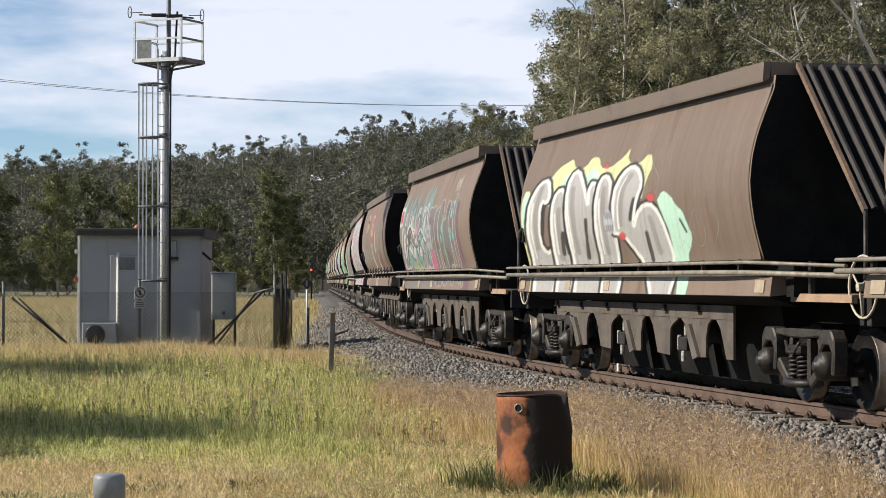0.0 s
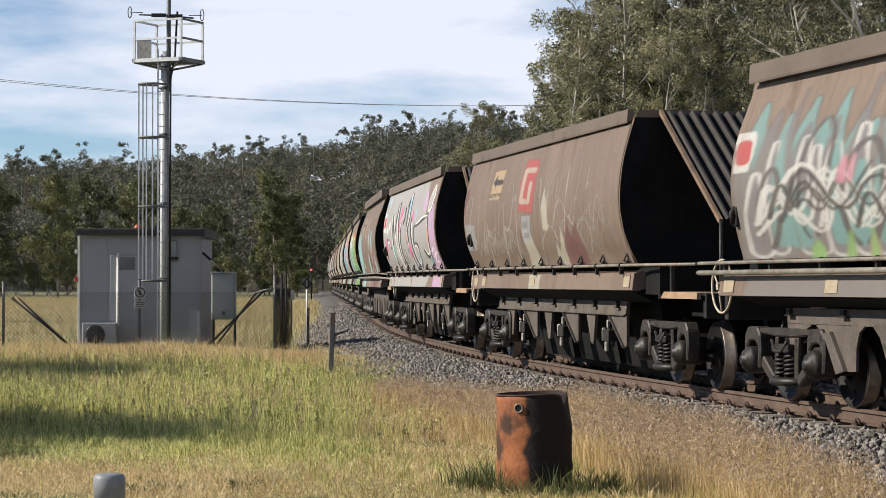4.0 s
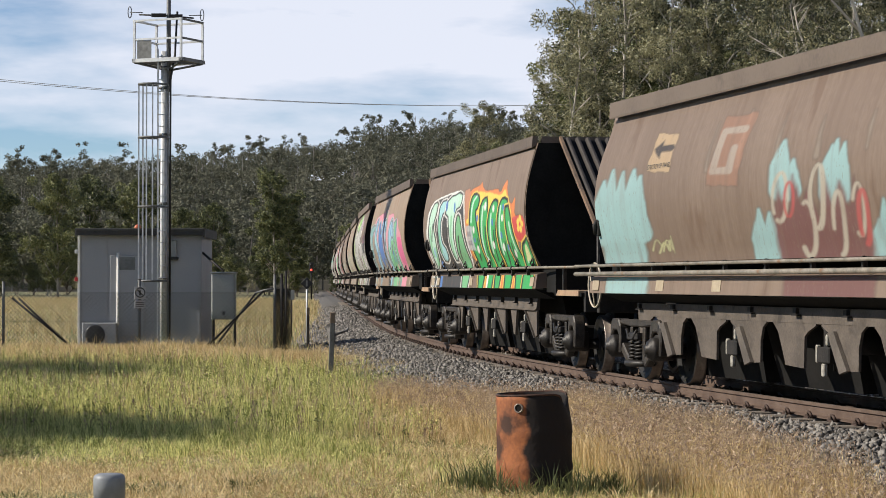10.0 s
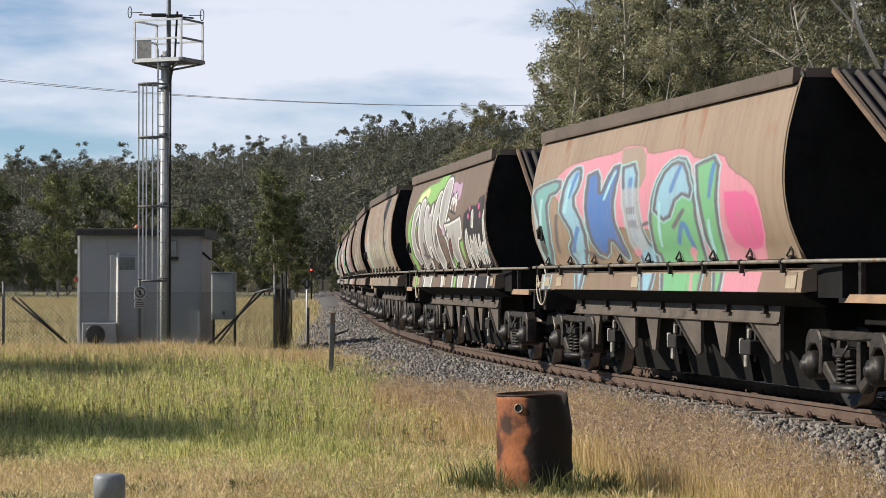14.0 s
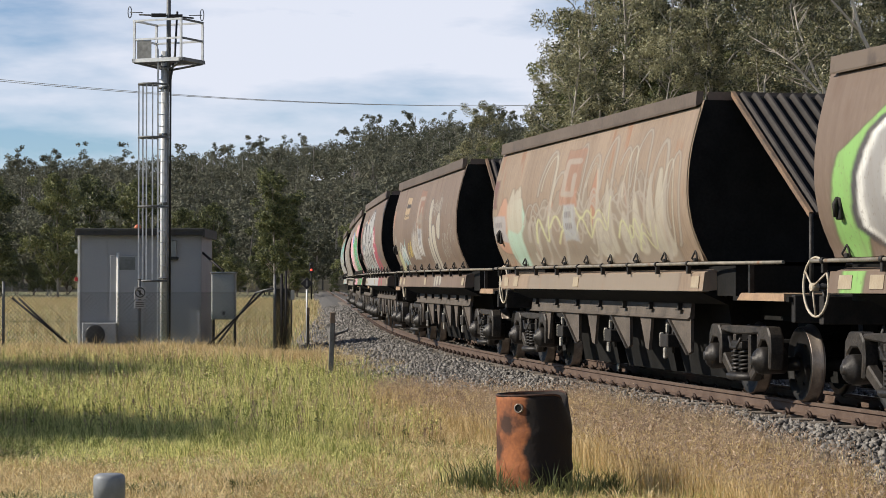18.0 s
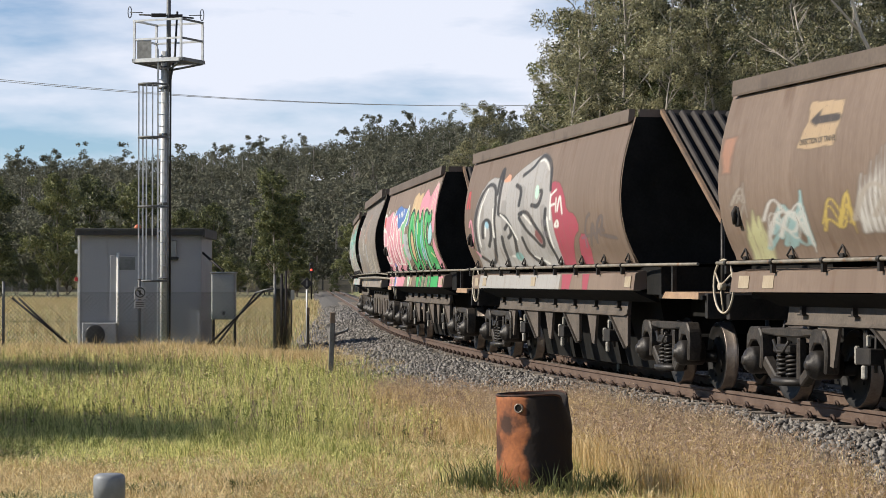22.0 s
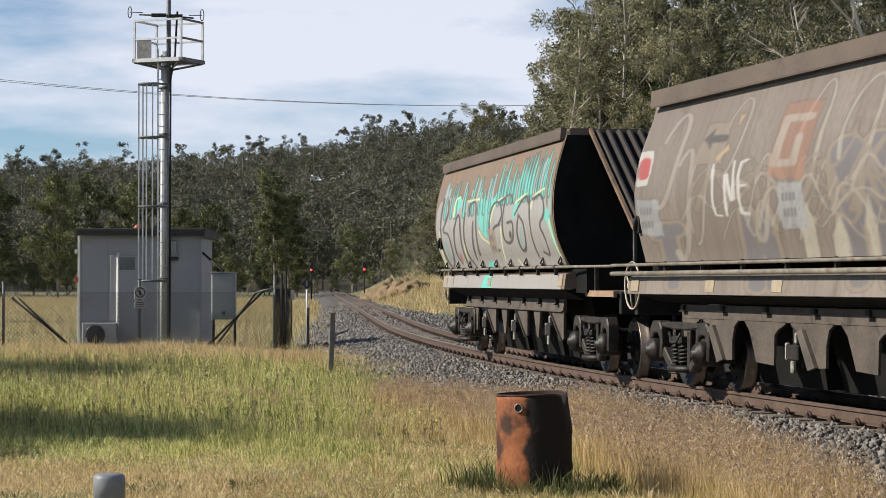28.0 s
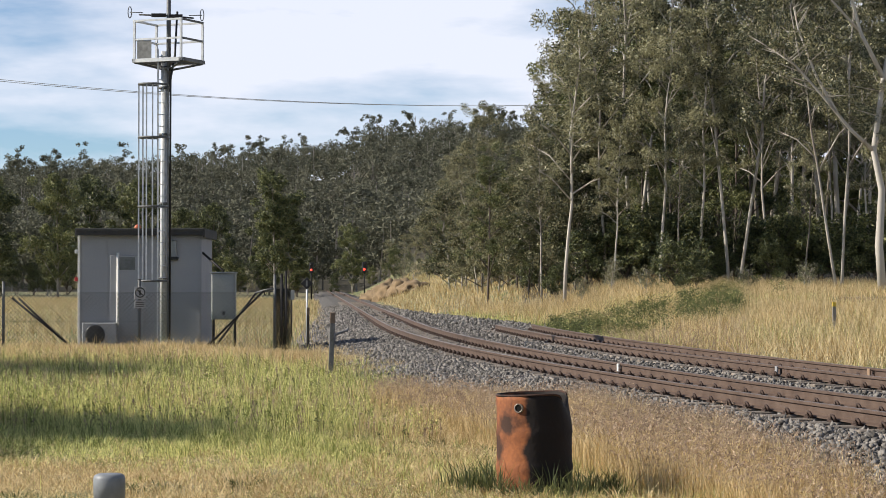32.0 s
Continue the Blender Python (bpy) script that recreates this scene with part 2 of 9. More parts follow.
_k = _curvature(_s)
_i0 = int(np.argmin(abs(_s)))
_th = np.concatenate([[0], np.cumsum((_k[1:] + _k[:-1]) / 2 * S_STEP)])
_th += 0.2098 - _th[_i0]
_x = np.concatenate([[0], np.cumsum(-np.sin(_th) * S_STEP)[:-1]])
_y = np.concatenate([[0], np.cumsum(np.cos(_th) * S_STEP)[:-1]])
_x += 3.7045 - _x[_i0] + GAUGE / 2 * np.cos(0.2098)
_y += 27.0916 - _y[_i0] + GAUGE / 2 * np.sin(0.2098)


def line(s, side=0.0):
    """The point of the track's middle line at s metres (away from the camera), moved sideways to the far side, and its heading."""
    if s < _s[0]:
        th = _th[0]
        x, y = _x[0] - math.sin(th) * (s - _s[0]), _y[0] + math.cos(th) * (s - _s[0])
    else:
        th, x, y = np.interp(s, _s, _th), np.interp(s, _s, _x), np.interp(s, _s, _y)
    return float(x + side * math.cos(th)), float(y + side * math.sin(th)), float(th)


def rise(s):
    """The line climbs gently away from the camera."""
    return 0.003 * np.maximum(0.0, np.asarray(s, float) + 5.0)


def bulk(name, verts, faces, material, smooth=False):
    """One mesh from arrays of vertices and of faces of equal size."""
    me = bpy.data.meshes.new(name)
    n, k = faces.shape
    me.vertices.add(len(verts))
    me.vertices.foreach_set("co", np.ascontiguousarray(verts, dtype=np.float32).ravel())
    me.loops.add(n * k)
    me.loops.foreach_set("vertex_index", np.ascontiguousarray(faces, dtype=np.int32).ravel())
    me.polygons.add(n)
    me.polygons.foreach_set("loop_start", np.arange(0, n * k, k, dtype=np.int32))
    if smooth:
        me.polygons.foreach_set("use_smooth", np.ones(n, dtype=bool))
    me.update(calc_edges=True)
    for m in (material if isinstance(material, (list, tuple)) else [material]):
        me.materials.append(m)
    return me


def smooth_step(a, b, v):
    t = np.clip((v - a) / (b - a), 0, 1)
    return t * t * (3 - 2 * t)


def wave(x, y, seed=0.0):
    """A cheap smooth unevenness between about -1 and 1."""
    return (np.sin(x * 1.3 + seed) * np.cos(y * 0.9 - seed * 2) + np.sin(x * 0.37 + y * 0.53 + seed) + np.sin(x * 2.9 - y * 2.1 + seed * 3) * 0.4) / 2.4


def across(x, y):
    """How far a place lies to the far side of the track's middle line (less than 0: the hut's side)."""
    yy = np.clip(y, _y[0], _y[-1])
    cx, th = np.interp(yy, _y, _x), np.interp(yy, _y, _th)
    cx = np.where(y < _y[0], cx + np.tan(_th[0]) * (_y[0] - y), cx)
    return (x - cx) * np.cos(th)


def ground_z(x, y):
    x, y = np.asarray(x, float), np.asarray(y, float)
    lat = across(x, y)
    z = -0.25 + 0.035 * wave(x, y) + 0.05 * wave(x * 0.21, y * 0.21, 2)
    wide = smooth_step(80, 125, y)                # past the end of the siding the bed is narrower
    bed = smooth_step(-7, -3.0, lat) * (1 - smooth_step(5.7 - 3.6 * wide, 9.3 - 5.2 * wide, lat)) * (1 - smooth_step(330, 360, y))
    z = z * (1 - bed) - 0.45 * bed
    z = z + 0.003 * np.maximum(0.0, y - 22.0) * np.maximum(smooth_step(-8, -3, lat), smooth_step(60, 140, y))
    rise = smooth_step(6.5, 13, lat) * smooth_step(38, 120, y)
    z = z + 1.25 * rise
    z = z + 1.2 * smooth_step(150, 330, y) * smooth_step(4, 9, lat)
    z = z + 1.3 * smooth_step(120, 190, y) * smooth_step(6, 11, lat) * (1 - smooth_step(40, 70, lat))
    z = z + 0.9 * smooth_step(2.5, 6.0, lat) * smooth_step(95, 150, y) * (1 - smooth_step(300, 345, y))
    hill = smooth_step(345, 760, y) * (28.5 + 9 * smooth_step(-120, 40, x) + 3 * wave(x * 0.02, y * 0.01, 5))
    return z + hill


def build_ground():
    ys = np.concatenate([np.arange(-60, 10, 5.0), np.arange(10, 75, 0.45), np.arange(75, 150, 1.5), np.arange(150, 400, 6), np.arange(400, 1000, 20), np.geomspace(1000, 4200, 14)])
    us = np.concatenate([-np.geomspace(4, 0.42, 14), np.linspace(-0.4, 0.4, 150), np.geomspace(0.42, 4, 14)])
    spread = np.maximum(np.abs(ys), 14.0)[:, None] * us[None, :]
    yy = np.repeat(ys[:, None], len(us), 1)
    zz = ground_z(spread, yy)
    v = np.stack([spread, yy, zz], -1).reshape(-1, 3)
    n, m = len(ys), len(us)
    i = (np.arange(n - 1)[:, None] * m + np.arange(m - 1)[None, :]).ravel()
    f = np.stack([i, i + 1, i + m + 1, i + m], -1)
    me = bulk("ground", v, f, [M["ground"], M["forest_floor"], M["earth"]], True)
    cy, cx = yy[:-1, :-1].ravel(), spread[:-1, :-1].ravel()
    u = cx / np.maximum(cy, 1)
    wood = (cy > 330) | ((cy > 106 + 3 * wave(cx * 0.3, cy * 0.3)) & (u > 0.03))
    lane = (u > 0.172) & (cy > 84) & (cy < 92)                # a dirt lane before the wood
    me.polygons.foreach_set("material_index", np.where(lane, 2, wood.astype(int)).astype(np.int32))
    return tagged(new("ground", me), "grassy field with green and straw-coloured patches", "ground", kind="structure")


build_ground()

# ---------------------------------------------------------------- ballast bed
TRACK2 = 3.35
SIDING_END = 44.0
BED = [(-3.9, -0.50), (-2.9, -0.36), (-2.2, -0.27), (-1.45, -0.205), (-0.4, -0.215), (0.4, -0.215), (1.2, -0.205), (1.7, -0.24), (2.2, -0.21), (3.0, -0.215),
       (3.8, -0.215), (4.6, -0.21), (5.3, -0.32), (6.1, -0.50)]


def bed_z(lat):
    return np.interp(lat, [p[0] for p in BED], [p[1] for p in BED])


def narrow(l, s):
    """The bed draws in past the end of the siding and on its outer shoulder far off."""
    l, s = np.broadcast_arrays(np.asarray(l, float), np.asarray(s, float))
    right = 1.0 - 0.86 * smooth_step(SIDING_END + 8, SIDING_END + 55, s)
    left = 1.0 - 0.45 * smooth_step(30, 90, s)
    return np.where(l > 1.2, 1.2 + (l - 1.2) * right, np.where(l < -1.45, -1.45 + (l + 1.45) * left, l))


def build_bed():
    ss = np.concatenate([np.arange(-60, 90, 0.6), np.arange(90, 420, 3.0)])
    lats = np.linspace(BED[0][0], BED[-1][0], 64)
    px, py, th = np.interp(ss, _s, _x), np.interp(ss, _s, _y), np.interp(ss, _s, _th)
    edge = 0.25 * wave(ss * 0.8, ss * 0.3)
    v = []
    for l in lats:
        ll = narrow(l, ss) + edge * (abs(l) > 2.4)
        x, y = px + ll * np.cos(th), py + ll * np.sin(th)
        v.append(np.stack([x, y, bed_z(l) + rise(ss) + 0.02 * wave(x * 3, y * 3)], -1))
    v = np.stack(v, 1).reshape(-1, 3)
    n, m = len(ss), len(lats)
    i = (np.arange(n - 1)[:, None] * m + np.arange(m - 1)[None, :]).ravel()
    f = np.stack([i, i + 1, i + m + 1, i + m], -1)
    ob = tagged(new("track_bed", bulk("track_bed", v, f, M["ballast"], True)), "grey crushed-stone ballast bed under two tracks", "track bed", kind="structure")
    # loose stones
    rng = np.random.default_rng(3)
    sets = [(34000, -12, 22, 0.022, 0.048), (22000, 22, 52, 0.032, 0.06), (9000, 52, 110, 0.05, 0.09)]
    verts, count = [], 0
    octa = np.array([(1, 0, 0), (-1, 0, 0), (0, 1, 0), (0, -1, 0), (0, 0, 1), (0, 0, -1)], float)
    tri = np.array([(0, 2, 4), (2, 1, 4), (1, 3, 4), (3, 0, 4), (2, 0, 5), (1, 2, 5), (3, 1, 5), (0, 3, 5)])
    for n, s0, s1, r0, r1 in sets:
        s = rng.uniform(s0, s1, n)
        l = np.where(rng.random(n) < 0.62, rng.uniform(-3.4, -0.9, n), rng.uniform(-0.9, 5.6, n))
        px, py, th = np.interp(s, _s, _x), np.interp(s, _s, _y), np.interp(s, _s, _th)
        ll = narrow(l, s)
        x, y = px + ll * np.cos(th), py + ll * np.sin(th)
        keep = np.minimum(abs(abs(ll) - GAUGE / 2), abs(abs(ll - TRACK2) - GAUGE / 2)) > 0.12
        x, y, l, up_z = x[keep], y[keep], l[keep], rise(s[keep])
        n = len(x)
        r = rng.uniform(r0, r1, n)
        shape = octa[None] * (r[:, None] * rng.uniform(0.6, 1.25, (n, 3)))[:, None, :] + rng.normal(0, 0.22, (n, 6, 3)) * r[:, None, None]
        a, b = rng.uniform(0, 6.28, n), rng.uniform(-0.9, 0.9, n)
        ca, sa, cb, sb = np.cos(a), np.sin(a), np.cos(b), np.sin(b)
        R = np.stack([np.stack([ca, -sa * cb, sa * sb], -1), np.stack([sa, ca * cb, -ca * sb], -1), np.stack([0 * a, sb, cb], -1)], 1)
        shape = np.einsum("nij,nkj->nki", R, shape)
        shape += np.stack([x, y, bed_z(l) + up_z + r * rng.uniform(-0.1, 0.7, n)], -1)[:, None, :]
        verts.append(shape.reshape(-1, 3))
        count += n
    v = np.concatenate(verts)
    f = (np.arange(count)[:, None, None] * 6 + tri[None]).reshape(-1, 3)
    st = tagged(new("ballast_stones", bulk("ballast_stones", v, f, M["stone"])), "loose crushed grey ballast stones", "gravel", kind="stuff")
    return ob


build_bed()


# ---------------------------------------------------------------- rails, sleepers, clips
RAIL_SECTION = [(-0.07, -0.157), (0.07, -0.157), (0.07, -0.145), (0.012, -0.128), (0.010, -0.045), (0.035, -0.034), (0.035, -0.006), (0.028, 0.0), (-0.028, 0.0), (-0.035, -0.006), (-0.035, -0.034),
                (-0.010, -0.045), (-0.012, -0.128), (-0.07, -0.145)]
SLEEPER_GAP = 0.66


def build_rail(parent, side, s0, s1):
    ss = np.concatenate([np.arange(s0, min(110, s1), 1.0), np.arange(110, s1, 4.0)])
    n = len(RAIL_SECTION)
    verts, faces = [], []
    for s in ss:
        x, y, th = line(s, side)
        c, q = math.cos(th), math.sin(th)
        verts += [(x + o * c, y + o * q, z + float(rise(s))) for o, z in RAIL_SECTION]
    for i in range(len(ss) - 1):
        for k in range(n):
            a, b = i * n + k, i * n + (k + 1) % n
            faces.append((a, a + n, b + n, b))
    ob = raw("rail", verts, faces, [M["rail"], M["rail_top"]], parent)
    top = np.array([0] * 7 + [1] + [0] * 6)
    ob.data.polygons.foreach_set("material_index", np.tile(top, len(ss) - 1).astype(np.int32))
    return ob


def build_track(name, offset, near_from, far_to, label):
    t = tagged(new(name), label, "railway track", "railway tracks")
    for side in (offset - GAUGE / 2, offset + GAUGE / 2):
        build_rail(t, side, -60, far_to)
    bm = bmesh.new()
    box(bm, (0, 0, -0.215), (2.0, 0.21, 0.10), bevel=0.015)
    sl = link("sleeper", bm, M["sleeper"])
    bm = bmesh.new()
    # a sprung clip: looped bar on a shoulder
    tube(bm, [(-0.12, -0.085, -0.15), (-0.13, -0.07, -0.118), (-0.13, -0.03, -0.098), (-0.12, 0.03, -0.098), (-0.10, 0.07, -0.118), (-0.07, 0.08, -0.145)], 0.017, 6)
    tube(bm, [(-0.13, 0.03, -0.15), (-0.16, 0.0, -0.13), (-0.13, -0.03, -0.15)], 0.013, 5)
    box(bm, (-0.10, 0, -0.155), (0.12, 0.13, 0.02))
    clip = link("clip", bm, M["clip"])
    i = 0
    s = near_from
    while s < min(330, far_to - 1):
        x, y, th = line(s, offset)
        z = float(rise(s))
        turn = Matrix.Rotation(th, 4, "Z")
        if i == 0:
            sl.parent = t
            sl.matrix_basis = Matrix.Translation((x, y, z)) @ turn
        elif i < 230:
            shared("sleeper", sl.data, t, Matrix.Translation((x, y, z)) @ turn)
        if s < 80:
            for rail in (-GAUGE / 2, GAUGE / 2):
                for flip in ((1, -1) if s < 45 else (1,)):
                    m = Matrix.Translation((x, y, z)) @ turn @ Matrix.Translation((rail, 0, 0)) @ (Matrix.Rotation(math.pi, 4, "Z") if flip < 0 else Matrix.Identity(4))
                    if clip.parent is None:
                        clip.parent = t
                        clip.matrix_basis = m
                    else:
                        shared("clip", clip.data, t, m)
        i += 1
        s += SLEEPER_GAP
    return t


build_track("railway_track", 0.0, -14.0, 420, "narrow-gauge track with rusty rails curving away on ballast")
build_track("siding_track", TRACK2, -14.0, SIDING_END, "rusty siding track with steel rails on grey ballast")


# ---------------------------------------------------------------- hopper wagons
# wagon space: x along the travel, -y to the camera's side, z from the rail heads
WHEEL_R = 0.42
PITCH = 14.858
S_START = 4.6
AXLES = (6.2, 4.45, -4.45, -6.2)
SLACK = {1: 0.6}                # metres by which a wagon runs ahead of its even place
KIND = {  # lid z, half width of the lid, foot of the canopy (x, z), ends of the lid and of the sill
    "B": dict(lid=(3.42, 3.60), wide=1.34, canopy=(7.3, 2.07), ends=(-6.15, 4.60), sill=(-6.10, 4.80)),
    "A": dict(lid=(3.53, 3.75), wide=1.285, canopy=(6.9, 2.06), ends=(-5.72, 4.92), sill=(-6.55, 5.25)),
}
PROFILE_Z = (1.575, 1.75, 2.0, 2.25, 2.45, 2.7, 2.95, 3.2, 3.5)
PROFILE_Y = {"A": (1.30, 1.355, 1.415, 1.455, 1.465, 1.44, 1.38, 1.285, 1.165),
             "B": (1.215, 1.315, 1.41, 1.455, 1.465, 1.45, 1.41, 1.345, 1.255)}


def bulge(z, k):
    return float(np.interp(z, PROFILE_Z, PROFILE_Y[k]))


def hopper_paint():
    m = mat("weathered_brown_hopper_paint", (0.150, 0.106, 0.077), (0.190, 0.138, 0.102), 0.62, 0.0, 0.9, 22, 0.06, spots=(0.13, 0.085, 0.058), spot_scale=2.2, spot_at=0.6,
            object_var=0.5, stretch=(1, 1, 0.35))
    nt = m.node_tree
    b = nt.nodes["Principled BSDF"]
    src = b.inputs["Base Color"].links[0].from_socket
    tc = nt.nodes.new("ShaderNodeTexCoord")
    mp = nt.nodes.new("ShaderNodeMapping")
    mp.inputs["Scale"].default_value = (9.0, 0.2, 0.35)
    nz = nt.nodes.new("ShaderNodeTexNoise")
    nz.inputs["Scale"].default_value, nz.inputs["Detail"].default_value = 1.0, 6
    rp = nt.nodes.new("ShaderNodeValToRGB")
    rp.color_ramp.elements[0].position, rp.color_ramp.elements[1].position = 0.42, 0.75
    rp.color_ramp.elements[0].color, rp.color_ramp.elements[1].color = (1, 1, 1, 1), (0.62, 0.55, 0.5, 1)
    mx = nt.nodes.new("ShaderNodeMixRGB")
    mx.blend_type = "MULTIPLY"
    mx.inputs[0].default_value = 0.4
    nt.links.new(tc.outputs["Object"], mp.inputs["Vector"])
    nt.links.new(mp.outputs[0], nz.inputs["Vector"])
    nt.links.new(nz.outputs["Fac"], rp.inputs["Fac"])
    nt.links.new(src, mx.inputs[1])
    nt.links.new(rp.outputs["Color"], mx.inputs[2])
    nt.links.new(mx.outputs[0], b.inputs["Base Color"])
    return m


M["hopper"] = hopper_paint()
M["rim"] = mat("dark_brown_rim_paint", (0.088, 0.065, 0.048), (0.128, 0.096, 0.072), 0.65, 0, 0.8, 22, 0.05, spots=(0.075, 0.055, 0.042), spot_scale=2.0, object_var=0.5)
# Near-black: shade at wagon ends and underneath put into the colour, plus drum soot.
M["soot"] = mat("soot_shade_black", (0.006, 0.006, 0.0055), (0.014, 0.013, 0.012), 0.85, 0.0, 3, 30, 0.1, spec=0.15)
M["rib"] = mat("dusty_ribbed_steel", (0.022, 0.018, 0.015), (0.045, 0.036, 0.030), 0.7, 0.1, 4, 40, 0.1, object_var=0.3)
M["frame"] = mat("cast_steel_side_frame", (0.018, 0.0155, 0.013), (0.060, 0.049, 0.040), 0.55, 0.2, 5, 40, 0.3, spots=(0.012, 0.010, 0.009), spot_scale=5)
M["wheel_face"] = mat("black_wheel_steel", (0.005, 0.005, 0.0045), (0.014, 0.012, 0.011), 0.6, 0.0, 6, 40, 0.1, spec=0.25)
M["wheel_paint"] = mat("worn_cream_paint", (0.52, 0.47, 0.37), (0.34, 0.28, 0.20), 0.6, 0, 8, 50, 0.1, spots=(0.16, 0.10, 0.06), spot_scale=6)
M["coal"] = mat("coal", (0.01, 0.01, 0.01), (0.03, 0.03, 0.03), 0.6, 0, 6, 30, 0.8)


def build_body(w, k):
    z1 = KIND[k]["lid"][0] + 0.07
    rear, front = KIND[k]["ends"]
    zs = list(np.linspace(PROFILE_Z[0], z1, 15))
    ring = [(-bulge(z, k), z) for z in zs] + [(bulge(z, k), z) for z in reversed(zs)]
    xs = np.linspace(rear - 0.12, front + 0.08, 12)
    verts = [(x, y, z) for x in xs for y, z in ring]
    n = len(ring)
    faces = [(i * n + j, (i + 1) * n + j, (i + 1) * n + (j + 1) % n, i * n + (j + 1) % n) for i in range(len(xs) - 1) for j in range(n)]
    ob = raw("body", verts, faces, M["hopper"], w, smooth=True)
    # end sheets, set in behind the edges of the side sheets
    # their near-black colour carries the shade on the ends
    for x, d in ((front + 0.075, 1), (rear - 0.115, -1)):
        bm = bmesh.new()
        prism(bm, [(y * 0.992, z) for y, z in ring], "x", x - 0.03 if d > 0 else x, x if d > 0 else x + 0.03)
        link("end_sheet", bm, M["soot"], w, "end sheet coloured black for its deep shade")
    # rim of the lid
    lo, hi = KIND[k]["lid"]
    bm = bmesh.new()
    for s in (-1, 1):
        wide = KIND[k]["wide"]
        vs = [(s * (wide - 0.075), lo + 0.045), (s * wide, lo), (s * (wide + 0.005), lo + 0.02), (s * (wide - 0.01), hi), (s * (wide - 0.095), hi)]
        prism(bm, vs if s > 0 else vs[::-1], "x", rear, front)
    box(bm, (front - 0.03, 0, (lo + hi) / 2 + 0.02), (0.06, 2.38, hi - lo - 0.05))
    box(bm, (rear + 0.03, 0, (lo + hi) / 2 + 0.02), (0.06, 2.38, hi - lo - 0.05))
    link("rim", bm, M["rim"], w)
    bm = bmesh.new()
    g = bmesh.ops.create_grid(bm, x_segments=40, y_segments=10, size=0.5)
    for v in bm.verts:
        v.co = Vector(((front + rear) / 2 + v.co.x * (front - rear - 0.25), v.co.y * 2.3, z1 - 0.02 + 0.07 * noise.noise(v.co * 9) - 0.25 * abs(v.co.y) ** 2))
    link("coal_load", bm, M["coal"], w, "heaped black coal")
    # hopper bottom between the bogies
    # near-black and deep, so that the shade below the wagon is in their colour
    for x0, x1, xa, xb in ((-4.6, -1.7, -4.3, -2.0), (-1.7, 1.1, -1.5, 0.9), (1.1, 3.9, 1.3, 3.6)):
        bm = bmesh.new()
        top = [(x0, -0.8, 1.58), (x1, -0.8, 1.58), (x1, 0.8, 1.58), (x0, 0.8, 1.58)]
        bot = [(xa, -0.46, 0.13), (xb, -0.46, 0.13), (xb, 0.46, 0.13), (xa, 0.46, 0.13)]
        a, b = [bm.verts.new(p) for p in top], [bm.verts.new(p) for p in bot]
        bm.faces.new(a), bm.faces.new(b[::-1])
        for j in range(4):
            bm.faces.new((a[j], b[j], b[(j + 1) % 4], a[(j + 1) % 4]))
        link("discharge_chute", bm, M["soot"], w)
    # black here too is underframe shade put into the colour
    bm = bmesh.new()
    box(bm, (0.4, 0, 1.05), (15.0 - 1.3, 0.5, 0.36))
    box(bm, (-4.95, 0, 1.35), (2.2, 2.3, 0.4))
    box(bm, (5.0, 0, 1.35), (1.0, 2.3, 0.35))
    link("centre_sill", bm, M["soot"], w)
    # brake gear, with two plain black plates added to block the view through
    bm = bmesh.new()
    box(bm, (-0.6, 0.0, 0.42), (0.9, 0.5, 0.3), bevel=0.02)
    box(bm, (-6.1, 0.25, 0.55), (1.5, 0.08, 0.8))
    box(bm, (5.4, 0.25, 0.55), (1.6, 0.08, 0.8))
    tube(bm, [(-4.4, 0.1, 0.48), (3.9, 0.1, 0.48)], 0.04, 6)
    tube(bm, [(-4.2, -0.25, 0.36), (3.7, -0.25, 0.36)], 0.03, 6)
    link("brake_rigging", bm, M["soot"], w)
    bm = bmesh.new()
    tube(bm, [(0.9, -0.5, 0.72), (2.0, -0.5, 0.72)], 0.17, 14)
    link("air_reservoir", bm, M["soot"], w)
    for side in (-1, 1):
        # sill
        bm = bmesh.new()
        x0, x1 = KIND[k]["sill"]
        lo, hi = (1.225, 1.45) if k == "B" else (1.18, 1.40)
        vs = [(side * 1.33, lo), (side * 1.30, hi), (side * 1.18, hi + 0.035), (side * 1.12, hi), (side * 1.12, lo + 0.02)]
        prism(bm, vs if side > 0 else vs[::-1], "x", x0, x1)
        bmesh.ops.bevel(bm, geom=[e for e in bm.edges if abs(e.verts[0].co.x - e.verts[1].co.x) > 1], offset=0.008, segments=1, affect="EDGES")
        sill = link("side_sill", bm, M["hopper"], w)
        # black strip below the sill, its shade put into the colour
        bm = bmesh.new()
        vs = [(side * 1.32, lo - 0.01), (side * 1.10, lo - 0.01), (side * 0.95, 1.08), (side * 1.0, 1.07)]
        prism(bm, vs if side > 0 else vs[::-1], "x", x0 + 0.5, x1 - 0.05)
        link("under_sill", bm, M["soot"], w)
        # data plates on the sill
        for px in ((x0 + 0.25, x0 + 0.95, (x0 + x1) / 2 - 0.6, x1 - 0.3) if k == "B" else (x0 + 0.3, x0 + 3.1, x0 + 5.2, x1 - 0.35)):
            bm = bmesh.new()
            box(bm, (px, side * 1.322, (lo + hi) / 2), (0.3, 0.012, 0.14), Matrix.Rotation(side * 0.13, 3, "X"))
            part("data_plate", bm, M["plate"], sill, "faded cream data plate")
